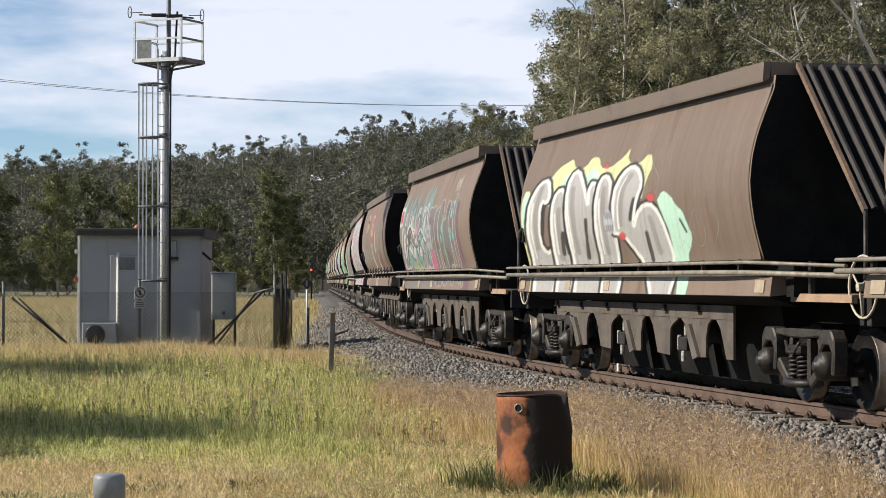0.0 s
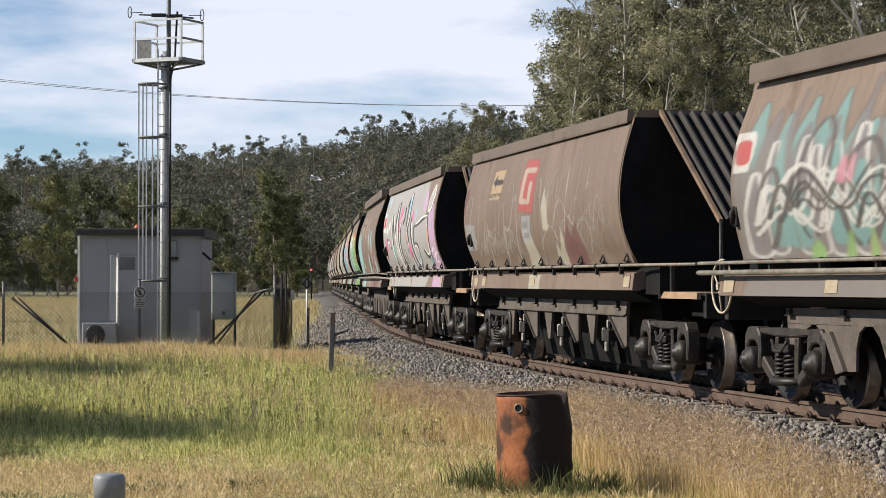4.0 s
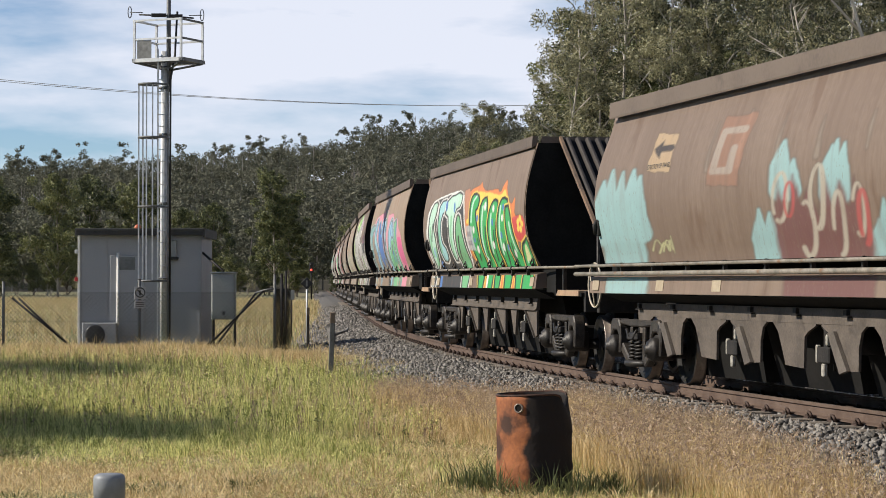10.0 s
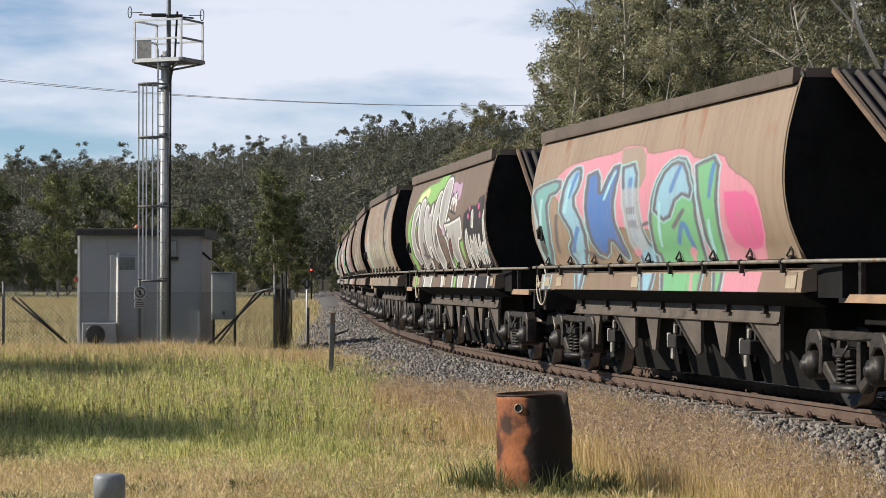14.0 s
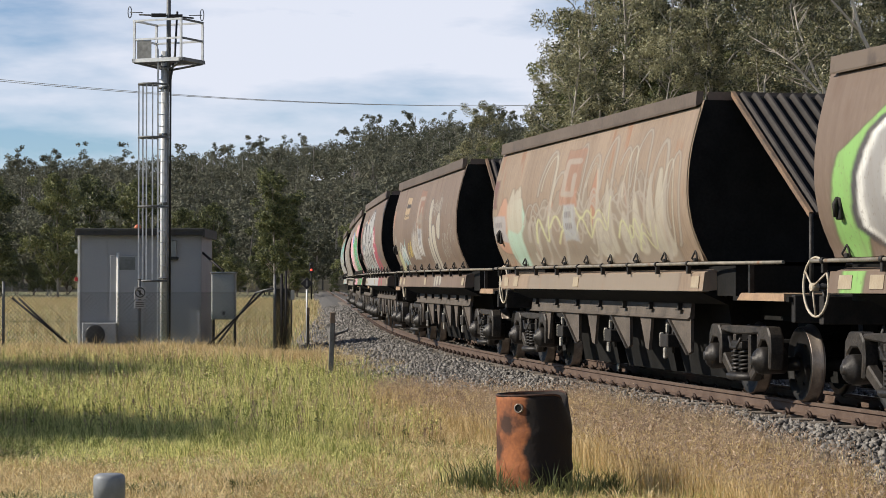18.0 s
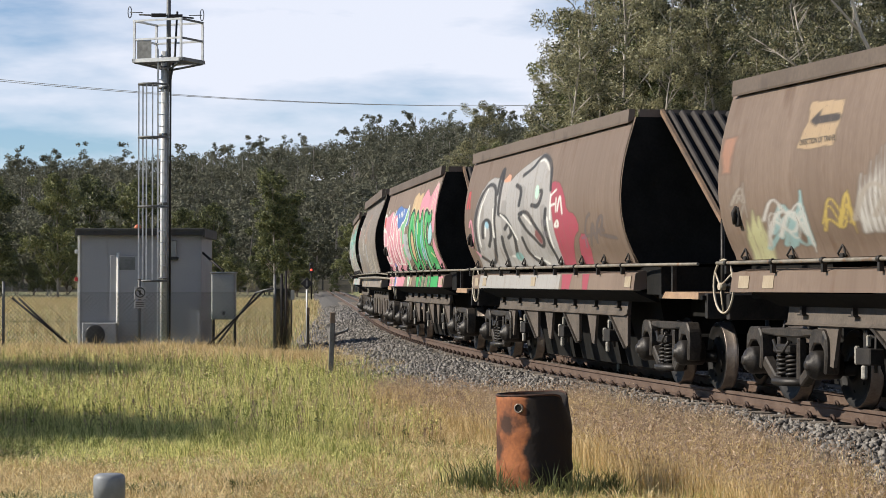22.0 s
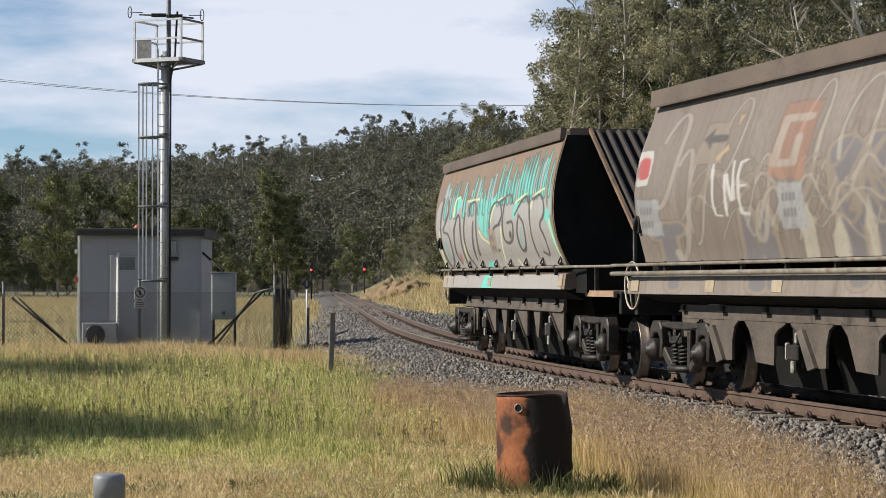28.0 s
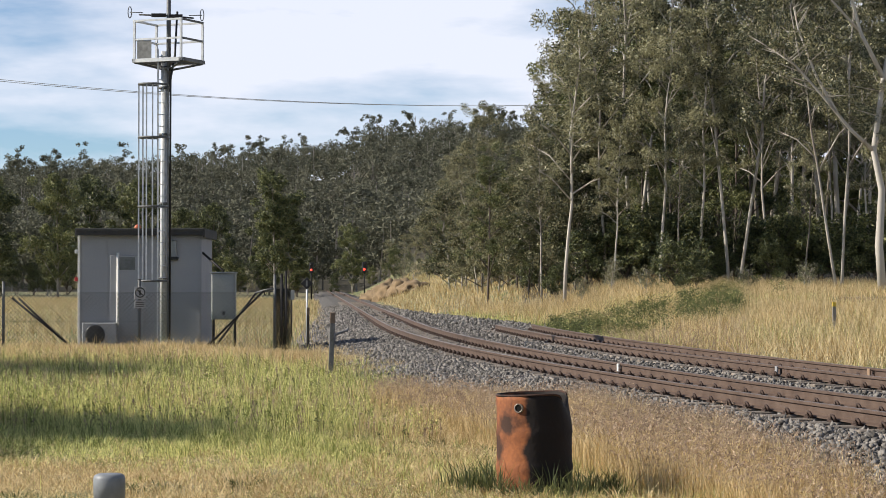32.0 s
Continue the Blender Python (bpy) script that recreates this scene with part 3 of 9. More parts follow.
        # hand rail pipes
        if k == "B":
            runs = [[(-6.6, 1.35, 1.555), (4.75, 1.35, 1.555), (5.0, 1.30, 1.555), (7.15, 1.16, 1.55)]]
        else:
            runs = [[(-7.0, 1.40, 1.555), (3.6, 1.41, 1.555), (4.6, 1.38, 1.555), (7.0, 1.15, 1.50)], [(-7.0, 1.40, 1.445), (3.6, 1.41, 1.445), (4.6, 1.38, 1.44), (7.0, 1.1, 1.40)]]
        for n, run in enumerate(runs):
            bm = bmesh.new()
            tube(bm, [(x, side * y, z) for x, y, z in run], 0.021 if n == 0 else 0.03, 8)
            part("pipe", bm, M["pipe"], w)
        for px in np.linspace(-6.3, 4.3, 9):
            bm = bmesh.new()
            box(bm, (float(px), side * 1.34, 1.50), (0.05, 0.05, 0.13))
            lathe(bm, [(0.036, -0.03), (0.036, 0.03)], Matrix.Translation((float(px), side * 1.35, 1.555)) @ Matrix.Rotation(math.pi / 2, 4, "Y"), 8)
            part("pipe_bracket", bm, M["steel_grey"], w)
        if k == "B":
            for px in np.linspace(-5.9, 4.4, 9):
                bm = bmesh.new()
                y = side * (bulge(1.64, k) + 0.05)
                tube(bm, [(px - 0.05, y - side * 0.03, 1.58), (px, y + side * 0.03, 1.62), (px + 0.05, y, 1.71)], 0.012, 5)
                tube(bm, [(px + 0.05, y, 1.71), (px + 0.13, y, 1.59)], 0.012, 5)
                box(bm, (float(px) + 0.05, y, 1.60), (0.07, 0.05, 0.05), bevel=0.01)
                part("lug", bm, M["steel_dark"], w, "black clamp lug")
            # skirt with angle brackets
            bm = bmesh.new()
            vs = [(side * 0.99, 1.09), (side * 1.02, 0.90), (side * 1.06, 0.875), (side * 1.02, 0.862), (side * 0.96, 0.88), (side * 0.95, 1.09)]
            prism(bm, vs if side > 0 else vs[::-1], "x", -5.35, 3.3)
            link("skirt", bm, M["skirt"], w)
            for px in np.linspace(-4.9, 2.9, 7):
                bm = bmesh.new()
                box(bm, (float(px), side * 1.03, 1.03), (0.05, 0.05, 0.09))
                box(bm, (float(px) + 0.03, side * 1.05, 0.985), (0.14, 0.06, 0.014))
                part("hook", bm, M["steel_dark"], w)
            for px in (-4.55, -1.75, 1.05):
                for d, span in ((0.0, 0.55), (1.35, 0.95)):
                    bm = bmesh.new()
                    a = px + d
                    out = [(a, 0.87), (a + span, 0.87), (a + span + 0.0, 0.47), (a + span - 0.12, 0.44)] if d else [(a, 0.87), (a + span, 0.87), (a + span * 0.75, 0.44), (a + span * 0.5, 0.46)]
                    prism(bm, out, "y", side * 1.0 - 0.02, side * 1.0 + 0.02)
                    part("bracket", bm, M["skirt"], w)
                    if d:
                        bm = bmesh.new()
                        prism(bm, [(a - 0.02, 0.88), (a + 0.05, 0.88), (a + span - 0.06, 0.43), (a + span - 0.13, 0.43)], "y", side * 1.01, side * 1.05)
                        part("flange", bm, M["frame"], w)
                door_gear(w, px + 1.02, side, 0.58)
        else:
            # deep skirt plate with arched openings
            y0, y1 = (side * 0.985, side * 1.015)
            bm = bmesh.new()
            x0, x1, step = -5.3, 3.1, 1.4
            box(bm, ((x0 + x1) / 2, side * 1.0, 0.97), (x1 - x0, 0.03, 0.17))
            # wide pointed openings with the door gear alternate with tall rounded ones
            def top_of(j):
                if j % 2 == 0:
                    return [(-0.42, 0.40), (-0.40, 0.74), (-0.30, 0.80), (-0.08, 0.865), (0.08, 0.865), (0.30, 0.79), (0.44, 0.70), (0.62, 0.40)]
                return [(-0.34, 0.42), (-0.33, 0.66), (-0.26, 0.82), (-0.12, 0.89), (0.06, 0.885), (0.22, 0.78), (0.36, 0.56), (0.44, 0.42)]
            for j in range(7):
                before = [(x0 + 0.7 + (j - 1) * step + px, pz) for px, pz in top_of(j - 1) if px >= 0.0] if j else [(x0, 0.886), (x0 + 0.12, 0.5)]
                after = [(x0 + 0.7 + j * step + px, pz) for px, pz in top_of(j) if px <= 0.0] if j < 6 else [(x1, 0.42), (x1, 0.886)]
                out = [(before[0][0], 0.89)] + before + after + [(after[-1][0], 0.89)]
                prism(bm, out, "y", side * 1.0 - 0.015, side * 1.0 + 0.015)
            link("skirt", bm, M["skirt"], w, "dusty skirt plate with arched openings")
            for j in range(6):
                cx = x0 + 0.7 + j * step
                if j % 2 == 0:
                    door_gear(w, cx + 0.02, side, 0.56)
                    bm = bmesh.new()
                    prism(bm, [(cx + 0.34, 0.80), (cx + 0.50, 0.82), (cx + 0.86, 0.42), (cx + 0.66, 0.38)], "y", side * 1.02, side * 1.06)
                    part("slanted_plate", bm, M["skirt_pale"], w, "rubbed pale slanted plate")
                bm = bmesh.new()
                box(bm, (cx - 0.6, side * 1.03, 1.02), (0.09, 0.05, 0.06))
                box(bm, (cx - 0.56, side * 1.05, 0.975), (0.16, 0.05, 0.014))
                part("hook", bm, M["steel_dark"], w)
        # latch handle near the rear edge
        bm = bmesh.new()
        tube(bm, [(-5.75, side * (bulge(2.1, k) + 0.02), 2.16), (-5.72, side * (bulge(2.1, k) + 0.07), 2.10), (-5.74, side * (bulge(2.0, k) + 0.06), 1.98)], 0.03, 6)
        box(bm, (-5.73, side * (bulge(2.05, k) + 0.02), 2.06), (0.10, 0.05, 0.22), bevel=0.012)
        part("latch", bm, M["steel_dark"], w)
    # canopy in front of the hopper: sloping ribbed sheet
    cx, cz = KIND[k]["canopy"]
    top = KIND[k]["lid"][1] - 0.02
    d = Vector((cx - front - 0.05, 0, cz - top))
    L = d.length
    ang = math.atan2(-d.z, d.x)
    base = Matrix.Translation((front + 0.05, 0, top)) @ Matrix.Rotation(ang, 4, "Y")
    # black sheet puts the shade between the ribs into its colour
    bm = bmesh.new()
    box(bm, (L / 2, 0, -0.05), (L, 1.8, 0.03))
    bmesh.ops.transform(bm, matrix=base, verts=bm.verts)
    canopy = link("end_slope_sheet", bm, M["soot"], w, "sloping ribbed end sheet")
    for j in range(11):
        bm = bmesh.new()
        y = -0.79 + j * 0.158
        sec = [(y - 0.045, -0.04), (y - 0.036, 0.0), (y - 0.012, 0.025), (y + 0.012, 0.025), (y + 0.036, 0.0), (y + 0.045, -0.04)]
        prism(bm, sec, "x", 0.03, L - 0.03)
        bmesh.ops.transform(bm, matrix=base, verts=bm.verts)
        part("rib", bm, M["rib"], canopy)
    for s in (-1, 1):
        bm = bmesh.new()
        box(bm, (L / 2, s * 0.90, -0.01), (L, 0.045, 0.06))
        bmesh.ops.transform(bm, matrix=base, verts=bm.verts)
        part("edge_angle", bm, M["edge"], canopy)
        bm = bmesh.new()
        tube(bm, [(cx, s * 0.9, cz), (cx, s * 0.9, 1.0)], 0.025, 8)
        part("post", bm, M["steel_grey"], w)
    # platform, buffer beam, couplers
    # deck blackened for the shade under the slope sheet
    bm = bmesh.new()
    box(bm, (6.35, 0, 1.15), (1.9, 2.3, 0.05))
    link("platform", bm, M["soot"], w)
    bm = bmesh.new()
    prism(bm, [(5.6, 1.13), (7.2, 1.13), (7.2, 1.21), (5.75, 1.215)], "y", -1.17, -0.55)
    link("step_plate", bm, M["tan_paint"], w, "scuffed tan step plate")
    for x in (7.28, -6.9):
        bm = bmesh.new()
        box(bm, (x, 0, 1.05), (0.1, 2.2, 0.3), bevel=0.01)
        link("headstock", bm, M["steel_dark"], w)
    bm = bmesh.new()
    box(bm, (5.9, -1.1, 1.36), (0.07, 0.05, 0.4))
    link("stanchion", bm, M["steel_grey"], w)
    for x, d in ((7.3, 1), (-6.9, -1)):
        bm = bmesh.new()
        box(bm, (x + d * 0.12, 0, 0.83), (0.34, 0.16, 0.2), bevel=0.02)
        box(bm, (x + d * 0.28, 0.04, 0.83), (0.16, 0.24, 0.26), bevel=0.03)
        part("coupler", bm, M["steel_dark"], w)
        bm = bmesh.new()
        tube(bm, [(x, -0.35, 0.95), (x + d * 0.12, -0.38, 0.7), (x + d * 0.26, -0.36, 0.55), (x + d * 0.36, -0.2, 0.62)], 0.025, 6)
        part("brake_hose", bm, M["black"], w)
    # brake wheel at the rear
    hw = Matrix.Translation((-6.98, -1.12, 1.29)) @ Matrix.Rotation(math.pi / 2, 4, "X")
    bm = bmesh.new()
    n = 24
    pts = [(0.31 * math.cos(a), 0.31 * math.sin(a), 0) for a in np.linspace(0, 2 * math.pi, n + 1)]
    tube(bm, pts, 0.014, 6, caps=False)
    for a in (0.5, 0.5 + 2.09, 0.5 + 4.19):
        tube(bm, [(0, 0, 0.04), (0.31 * math.cos(a), 0.31 * math.sin(a), 0)], 0.011, 6)
    lathe(bm, [(0.045, -0.02), (0.045, 0.06)], None, 10)
    bmesh.ops.transform(bm, matrix=hw, verts=bm.verts)
    wheel = link("brake_wheel", bm, M["wheel_paint"], w, "worn cream brake hand wheel")
    bm = bmesh.new()
    tube(bm, [(-6.98, -1.1, 1.29), (-6.98, -0.7, 1.29)], 0.03, 8)
    tube(bm, [(-7.0, -1.0, 1.0), (-7.05, -1.0, 1.33)], 0.025, 8)
    part("brake_shaft", bm, M["steel_grey"], wheel)


def door_gear(w, cx, side, z):
    """A dark valve box with pale plates and a hanging nut."""
    bm = bmesh.new()
    box(bm, (cx + 0.12, side * 0.95, z), (0.34, 0.16, 0.17), bevel=0.012)
    box(bm, (cx + 0.05, side * 0.93, z + 0.17), (0.10, 0.08, 0.20), bevel=0.01)
    tube(bm, [(cx - 0.12, side * 0.93, z + 0.30), (cx + 0.22, side * 0.93, z + 0.18)], 0.022, 6)
    tube(bm, [(cx + 0.26, side * 0.94, z + 0.28), (cx + 0.24, side * 0.94, z - 0.16)], 0.02, 6)
    gear = part("door_gear", bm, M["steel_dark"], w, "grimy door gear under the skirt")
    for bx, bz, sx, sz in ((cx - 0.07, z + 0.01, 0.05, 0.19), (cx + 0.10, z - 0.16, 0.07, 0.14), (cx + 0.20, z + 0.16, 0.035, 0.12)):
        bm = bmesh.new()
        box(bm, (bx, side * 1.0, bz), (sx, 0.05, sz), bevel=0.012)
        part("valve_block", bm, M["gear"], gear, "worn pale valve block")


def build_bogie(w, cx, wheel_xs):
    # bolster in near-black: under-wagon shade put into its colour
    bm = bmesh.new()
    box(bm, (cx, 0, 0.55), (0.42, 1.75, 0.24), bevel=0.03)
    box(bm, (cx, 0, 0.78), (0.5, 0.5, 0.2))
    bogie = link("bogie", bm, M["soot"], w, "dark three-piece bogie")
    for s in (-1, 1):
        y = s * 0.98
        h = (wheel_xs[0] - wheel_xs[1]) / 2
        bm = bmesh.new()
        # top chord, pedestal jaws and sloping legs to the spring seat
        prism(bm, [(cx - h - 0.06, 0.72), (cx - h + 0.2, 0.76), (cx - 0.25, 0.735), (cx + 0.25, 0.735), (cx + h - 0.2, 0.76), (cx + h + 0.06, 0.72), (cx + h, 0.82), (cx + 0.35, 0.835), (cx - 0.35, 0.835), (cx - h, 0.82)], "y", y - 0.06, y + 0.06)
        for e in (-0.27, 0.27):
            prism(bm, [(cx + e - 0.045, 0.27), (cx + e + 0.045, 0.27), (cx + e + 0.035, 0.74), (cx + e - 0.035, 0.74)], "y", y - 0.05, y + 0.05)
        for e in (-1, 1):
            ax = cx + e * h
            prism(bm, [(ax - 0.20, 0.36), (ax - 0.235, 0.55), (ax - 0.22, 0.74), (ax - 0.13, 0.84), (ax + 0.13, 0.84), (ax + 0.22, 0.74), (ax + 0.235, 0.55), (ax + 0.20, 0.36), (ax + 0.145, 0.37), (ax + 0.165, 0.60), (ax + 0.08, 0.68), (ax - 0.08, 0.68), (ax - 0.165, 0.60), (ax - 0.145, 0.37)], "y", y - 0.085, y + 0.085)
            q = ax - e * 0.24
            out = [(q, 0.52), (q + e * 0.06, 0.40), (cx + e * 0.36, 0.20), (cx + e * 0.30, 0.30)]
            prism(bm, out if e < 0 else out[::-1], "y", y - 0.06, y + 0.06)
        bmesh.ops.recalc_face_normals(bm, faces=bm.faces[:])
        bmesh.ops.bevel(bm, geom=bm.edges[:], offset=0.018, segments=1, affect="EDGES")
        part("side_frame", bm, M["frame"], bogie)
        bm = bmesh.new()
        lathe(bm, [(0.22, -0.04), (0.26, -0.02), (0.26, 0.03), (0.20, 0.045)], Matrix.Translation((cx, y, 0.25)) @ Matrix.Diagonal((1.35, 0.75, 1, 1)), 18)
        box(bm, (cx, y, 0.61), (0.44, 0.26, 0.10), bevel=0.02)
        tube(bm, [(cx - 0.22, y + s * 0.12, 0.70), (cx - 0.08, y + s * 0.13, 0.58), (cx + 0.08, y + s * 0.13, 0.58), (cx + 0.22, y + s * 0.12, 0.70)], 0.02, 6)
        part("spring_seat", bm, M["steel_grey"], bogie)
        for sx in (-0.13, 0.13):
            bm = bmesh.new()
            pts = [(cx + sx + 0.075 * math.cos(a), y + s * 0.03 + 0.075 * math.sin(a), 0.30 + 0.24 * a / (2 * math.pi * 5)) for a in np.linspace(0, 2 * math.pi * 5, 50)]
            tube(bm, pts, 0.017, 5)
            part("spring", bm, M["steel_grey"], bogie)
        for wx in wheel_xs:
            bm = bmesh.new()
            lathe(bm, [(0.15, -0.16), (0.155, 0.10), (0.145, 0.14), (0.12, 0.15), (0.115, 0.175), (0.06, 0.19), (0.055, 0.215), (0.02, 0.22)], Matrix.Translation((wx, y, 0.46)) @ Matrix.Rotation(-s * math.pi / 2, 4, "X"), 16)
            part("axle_box", bm, M["steel_grey"], bogie)
    return bogie


def wheelset_mesh():
    bm = bmesh.new()
    rot = Matrix.Rotation(math.pi / 2, 4, "X")
    tube(bm, [(0, -0.9, 0), (0, 0.9, 0)], 0.08, 10)
    for s in (-1, 1):
        m = Matrix.Translation((0, s * 0.565, 0)) @ Matrix.Rotation(-s * math.pi / 2, 4, "X")
        r = WHEEL_R
        lathe(bm, [(0.11, -0.08), (0.11, 0.10), (0.16, 0.085), (0.33, 0.03), (0.355, 0.065), (r - 0.012, 0.07)], m, 28, 0, close=False)
        lathe(bm, [(r - 0.012, 0.07), (r - 0.002, 0.06), (r, -0.035), (r + 0.028, -0.05), (r + 0.025, -0.075), (r - 0.05, -0.08)], m, 28, 1, close=False)
        lathe(bm, [(r - 0.05, -0.08), (0.33, -0.05), (0.16, -0.06), (0.11, -0.08)], m, 28, 0, close=False)
        for a in range(6):
            box(bm, m @ Vector((0.24 * math.cos(a * 1.047), 0.24 * math.sin(a * 1.047), 0.055)), (0.03, 0.03, 0.03), None, 0, 0)
    me = bpy.data.meshes.new("wheelset")
    bm.to_mesh(me)
    bm.free()
    me.materials.append(M["wheel_face"])
    me.materials.append(M["wheel_rim"])
    return me


M["plate"] = mat("faded_cream_plate", (0.36, 0.30, 0.21), (0.28, 0.22, 0.15), 0.7, 0, 6, 40, 0)
M["gear"] = mat("worn_pale_steel", (0.50, 0.47, 0.40), (0.16, 0.15, 0.13), 0.6, 0.1, 5, 30, 0.2)
M["skirt_pale"] = mat("rubbed_brown_steel", (0.13, 0.11, 0.09), (0.075, 0.062, 0.052), 0.7, 0.1, 3, 40, 0.15)
M["edge"] = mat("rust_tan_edge", (0.22, 0.14, 0.085), (0.09, 0.068, 0.052), 0.75, 0.1, 2, 30, 0.1)
WHEELSET = wheelset_mesh()


def build_wagon(k, label):
    w = root("hopper_wagon", Matrix.Identity(4), label, "hopper wagon", "wagons of the coal train")
    build_body(w, k)
    build_bogie(w, (AXLES[0] + AXLES[1]) / 2, AXLES[:2])
    build_bogie(w, (AXLES[2] + AXLES[3]) / 2, AXLES[2:])
    for x in AXLES:
        shared("wheelset", WHEELSET, w, Matrix.Translation((x, 0, WHEEL_R)))
    return w


WAGONS = [  # number in the train, kind, label
    (0, "A", "dusty brown coal hopper wagon at the head of the view"),
    (1, "A", "dusty brown coal hopper wagon with silver and pale yellow graffiti"),
    (2, "A", "brown coal hopper wagon with faded teal and purple graffiti"),
    (3, "B", "brown coal hopper wagon with scratched white tags and orange sign"),
    (4, "B", "coal hopper wagon covered in silver block graffiti with pink"),
    (5, "A", "brown coal hopper wagon with pale blue paint splash and flames"),
    (6, "B", "brown coal hopper wagon with bright green graffiti and flames"),
    (7, "B", "tan coal hopper wagon with blue and pink graffiti"),
    (8, "B", "coal hopper wagon with grey letters on lime green"),
    (9, "B", "tan coal hopper wagon with faded peeling graffiti"),
    (10, "B", "brown coal hopper wagon with white tags and arrow sign"),
    (11, "B", "brown coal hopper wagon with silver letters and red patch"),
    (12, "B", "coal hopper wagon with green, pink and yellow graffiti"),
    (13, "A", "grey-brown coal hopper wagon with worn dark letters"),
    (14, "B", "last coal hopper wagon with grey and turquoise graffiti"),
]
PROTO, TRAIN = {}, []
for number, kind, text in WAGONS:
    if kind not in PROTO:
        PROTO[kind] = build_wagon(kind, text)
        wagon = PROTO[kind]
    else:
        wagon = copy_thing(PROTO[kind], Matrix.Identity(4))
        wagon["label"] = text
    TRAIN.append((number, wagon))


# ---------------------------------------------------------------- painted sides
PAINTS = {
    "silver": (0.36, 0.345, 0.325), "grey": (0.20, 0.185, 0.17), "black": (0.022, 0.021, 0.022), "charcoal": (0.07, 0.065, 0.065),
    "white": (0.70, 0.68, 0.62), "cream": (0.52, 0.47, 0.36), "lemon": (0.62, 0.62, 0.30), "mint": (0.45, 0.68, 0.52),
    "teal": (0.16, 0.36, 0.34), "turquoise": (0.13, 0.56, 0.47), "cyan": (0.32, 0.58, 0.58), "blue": (0.07, 0.17, 0.42),
    "skyblue": (0.25, 0.45, 0.55), "green": (0.03, 0.36, 0.09), "lime": (0.24, 0.46, 0.12), "leafgreen": (0.16, 0.42, 0.20),
    "pink": (0.62, 0.24, 0.30), "hotpink": (0.62, 0.10, 0.25), "lilac": (0.46, 0.30, 0.42), "purple": (0.16, 0.08, 0.11),
    "maroon": (0.17, 0.05, 0.05), "red": (0.52, 0.05, 0.05), "crimson": (0.36, 0.05, 0.08), "orange": (0.66, 0.20, 0.05),
    "rustorange": (0.44, 0.20, 0.11), "yellow": (0.72, 0.52, 0.07), "sand": (0.55, 0.38, 0.20), "scratch": (0.42, 0.37, 0.30),
    "slate": (0.17, 0.16, 0.17), "peach": (0.60, 0.30, 0.18), "tanwash": (0.30, 0.24, 0.175), "dusk": (0.13, 0.12, 0.14), "plate": (0.40, 0.42, 0.43),
}
GLYPHS = {
    "C": [[(0.9, 0.85), (0.5, 1), (0.1, 0.75), (0.1, 0.25), (0.5, 0), (0.95, 0.2)]], "A": [[(0.05, 0), (0.4, 1), (0.6, 1), (0.95, 0)], [(0.25, 0.38), (0.75, 0.38)]],
    "N": [[(0.1, 0), (0.1, 1), (0.85, 0.05), (0.9, 1)]], "I": [[(0.5, 0), (0.5, 1)]], "S": [[(0.9, 0.85), (0.5, 1), (0.15, 0.75), (0.8, 0.42), (0.85, 0.12), (0.45, 0), (0.08, 0.15)]],
    "E": [[(0.9, 1), (0.15, 0.95), (0.12, 0.05), (0.9, 0)], [(0.15, 0.52), (0.75, 0.52)]], "K": [[(0.12, 0), (0.12, 1)], [(0.9, 1), (0.2, 0.5), (0.95, 0)]],
    "R": [[(0.12, 0), (0.12, 0.97), (0.7, 1), (0.85, 0.72), (0.25, 0.48), (0.95, 0)]], "O": [[(0.5, 1), (0.12, 0.75), (0.12, 0.25), (0.5, 0), (0.88, 0.25), (0.88, 0.75), (0.5, 1)]],
    "U": [[(0.1, 1), (0.12, 0.2), (0.5, 0), (0.88, 0.2), (0.9, 1)]], "D": [[(0.15, 0), (0.12, 1), (0.7, 0.9), (0.9, 0.5), (0.7, 0.1), (0.15, 0)]], "T": [[(0.05, 0.95), (0.95, 1)], [(0.5, 1), (0.45, 0)]],
    "M": [[(0.05, 0), (0.15, 1), (0.5, 0.35), (0.85, 1), (0.95, 0)]], "W": [[(0.05, 1), (0.25, 0), (0.5, 0.7), (0.75, 0), (0.95, 1)]], "H": [[(0.12, 0), (0.12, 1)], [(0.88, 0), (0.88, 1)], [(0.12, 0.5), (0.88, 0.5)]],
    "J": [[(0.8, 1), (0.82, 0.2), (0.5, 0), (0.15, 0.2)]], "F": [[(0.9, 1), (0.15, 0.97), (0.12, 0)], [(0.15, 0.52), (0.7, 0.52)]], "Y": [[(0.05, 1), (0.5, 0.5), (0.95, 1)], [(0.5, 0.5), (0.5, 0)]], "B": [[(0.12, 0), (0.12, 1), (0.8, 0.85), (0.75, 0.58), (0.2, 0.5), (0.85, 0.35), (0.8, 0.08), (0.12, 0)]], "L": [[(0.12, 1), (0.15, 0.03), (0.9, 0)]],
}


def along(q, k):
    """From a share of the seen side, rear to front, to metres along the wagon."""
    a, b = KIND[k]["ends"]
    return a - 0.08 + (b - a + 0.12) * (1.38 * q / (1 + 0.38 * q))


def up(v):
    return 1.60 + 1.86 * v


def soften(pts, times=2):
    for _ in range(times):
        out = [pts[0]]
        for a, b in zip(pts, pts[1:]):
            out += [(a[0] * 0.75 + b[0] * 0.25, a[1] * 0.75 + b[1] * 0.25), (a[0] * 0.25 + b[0] * 0.75, a[1] * 0.25 + b[1] * 0.75)]
        pts = out + [pts[-1]]
    return pts


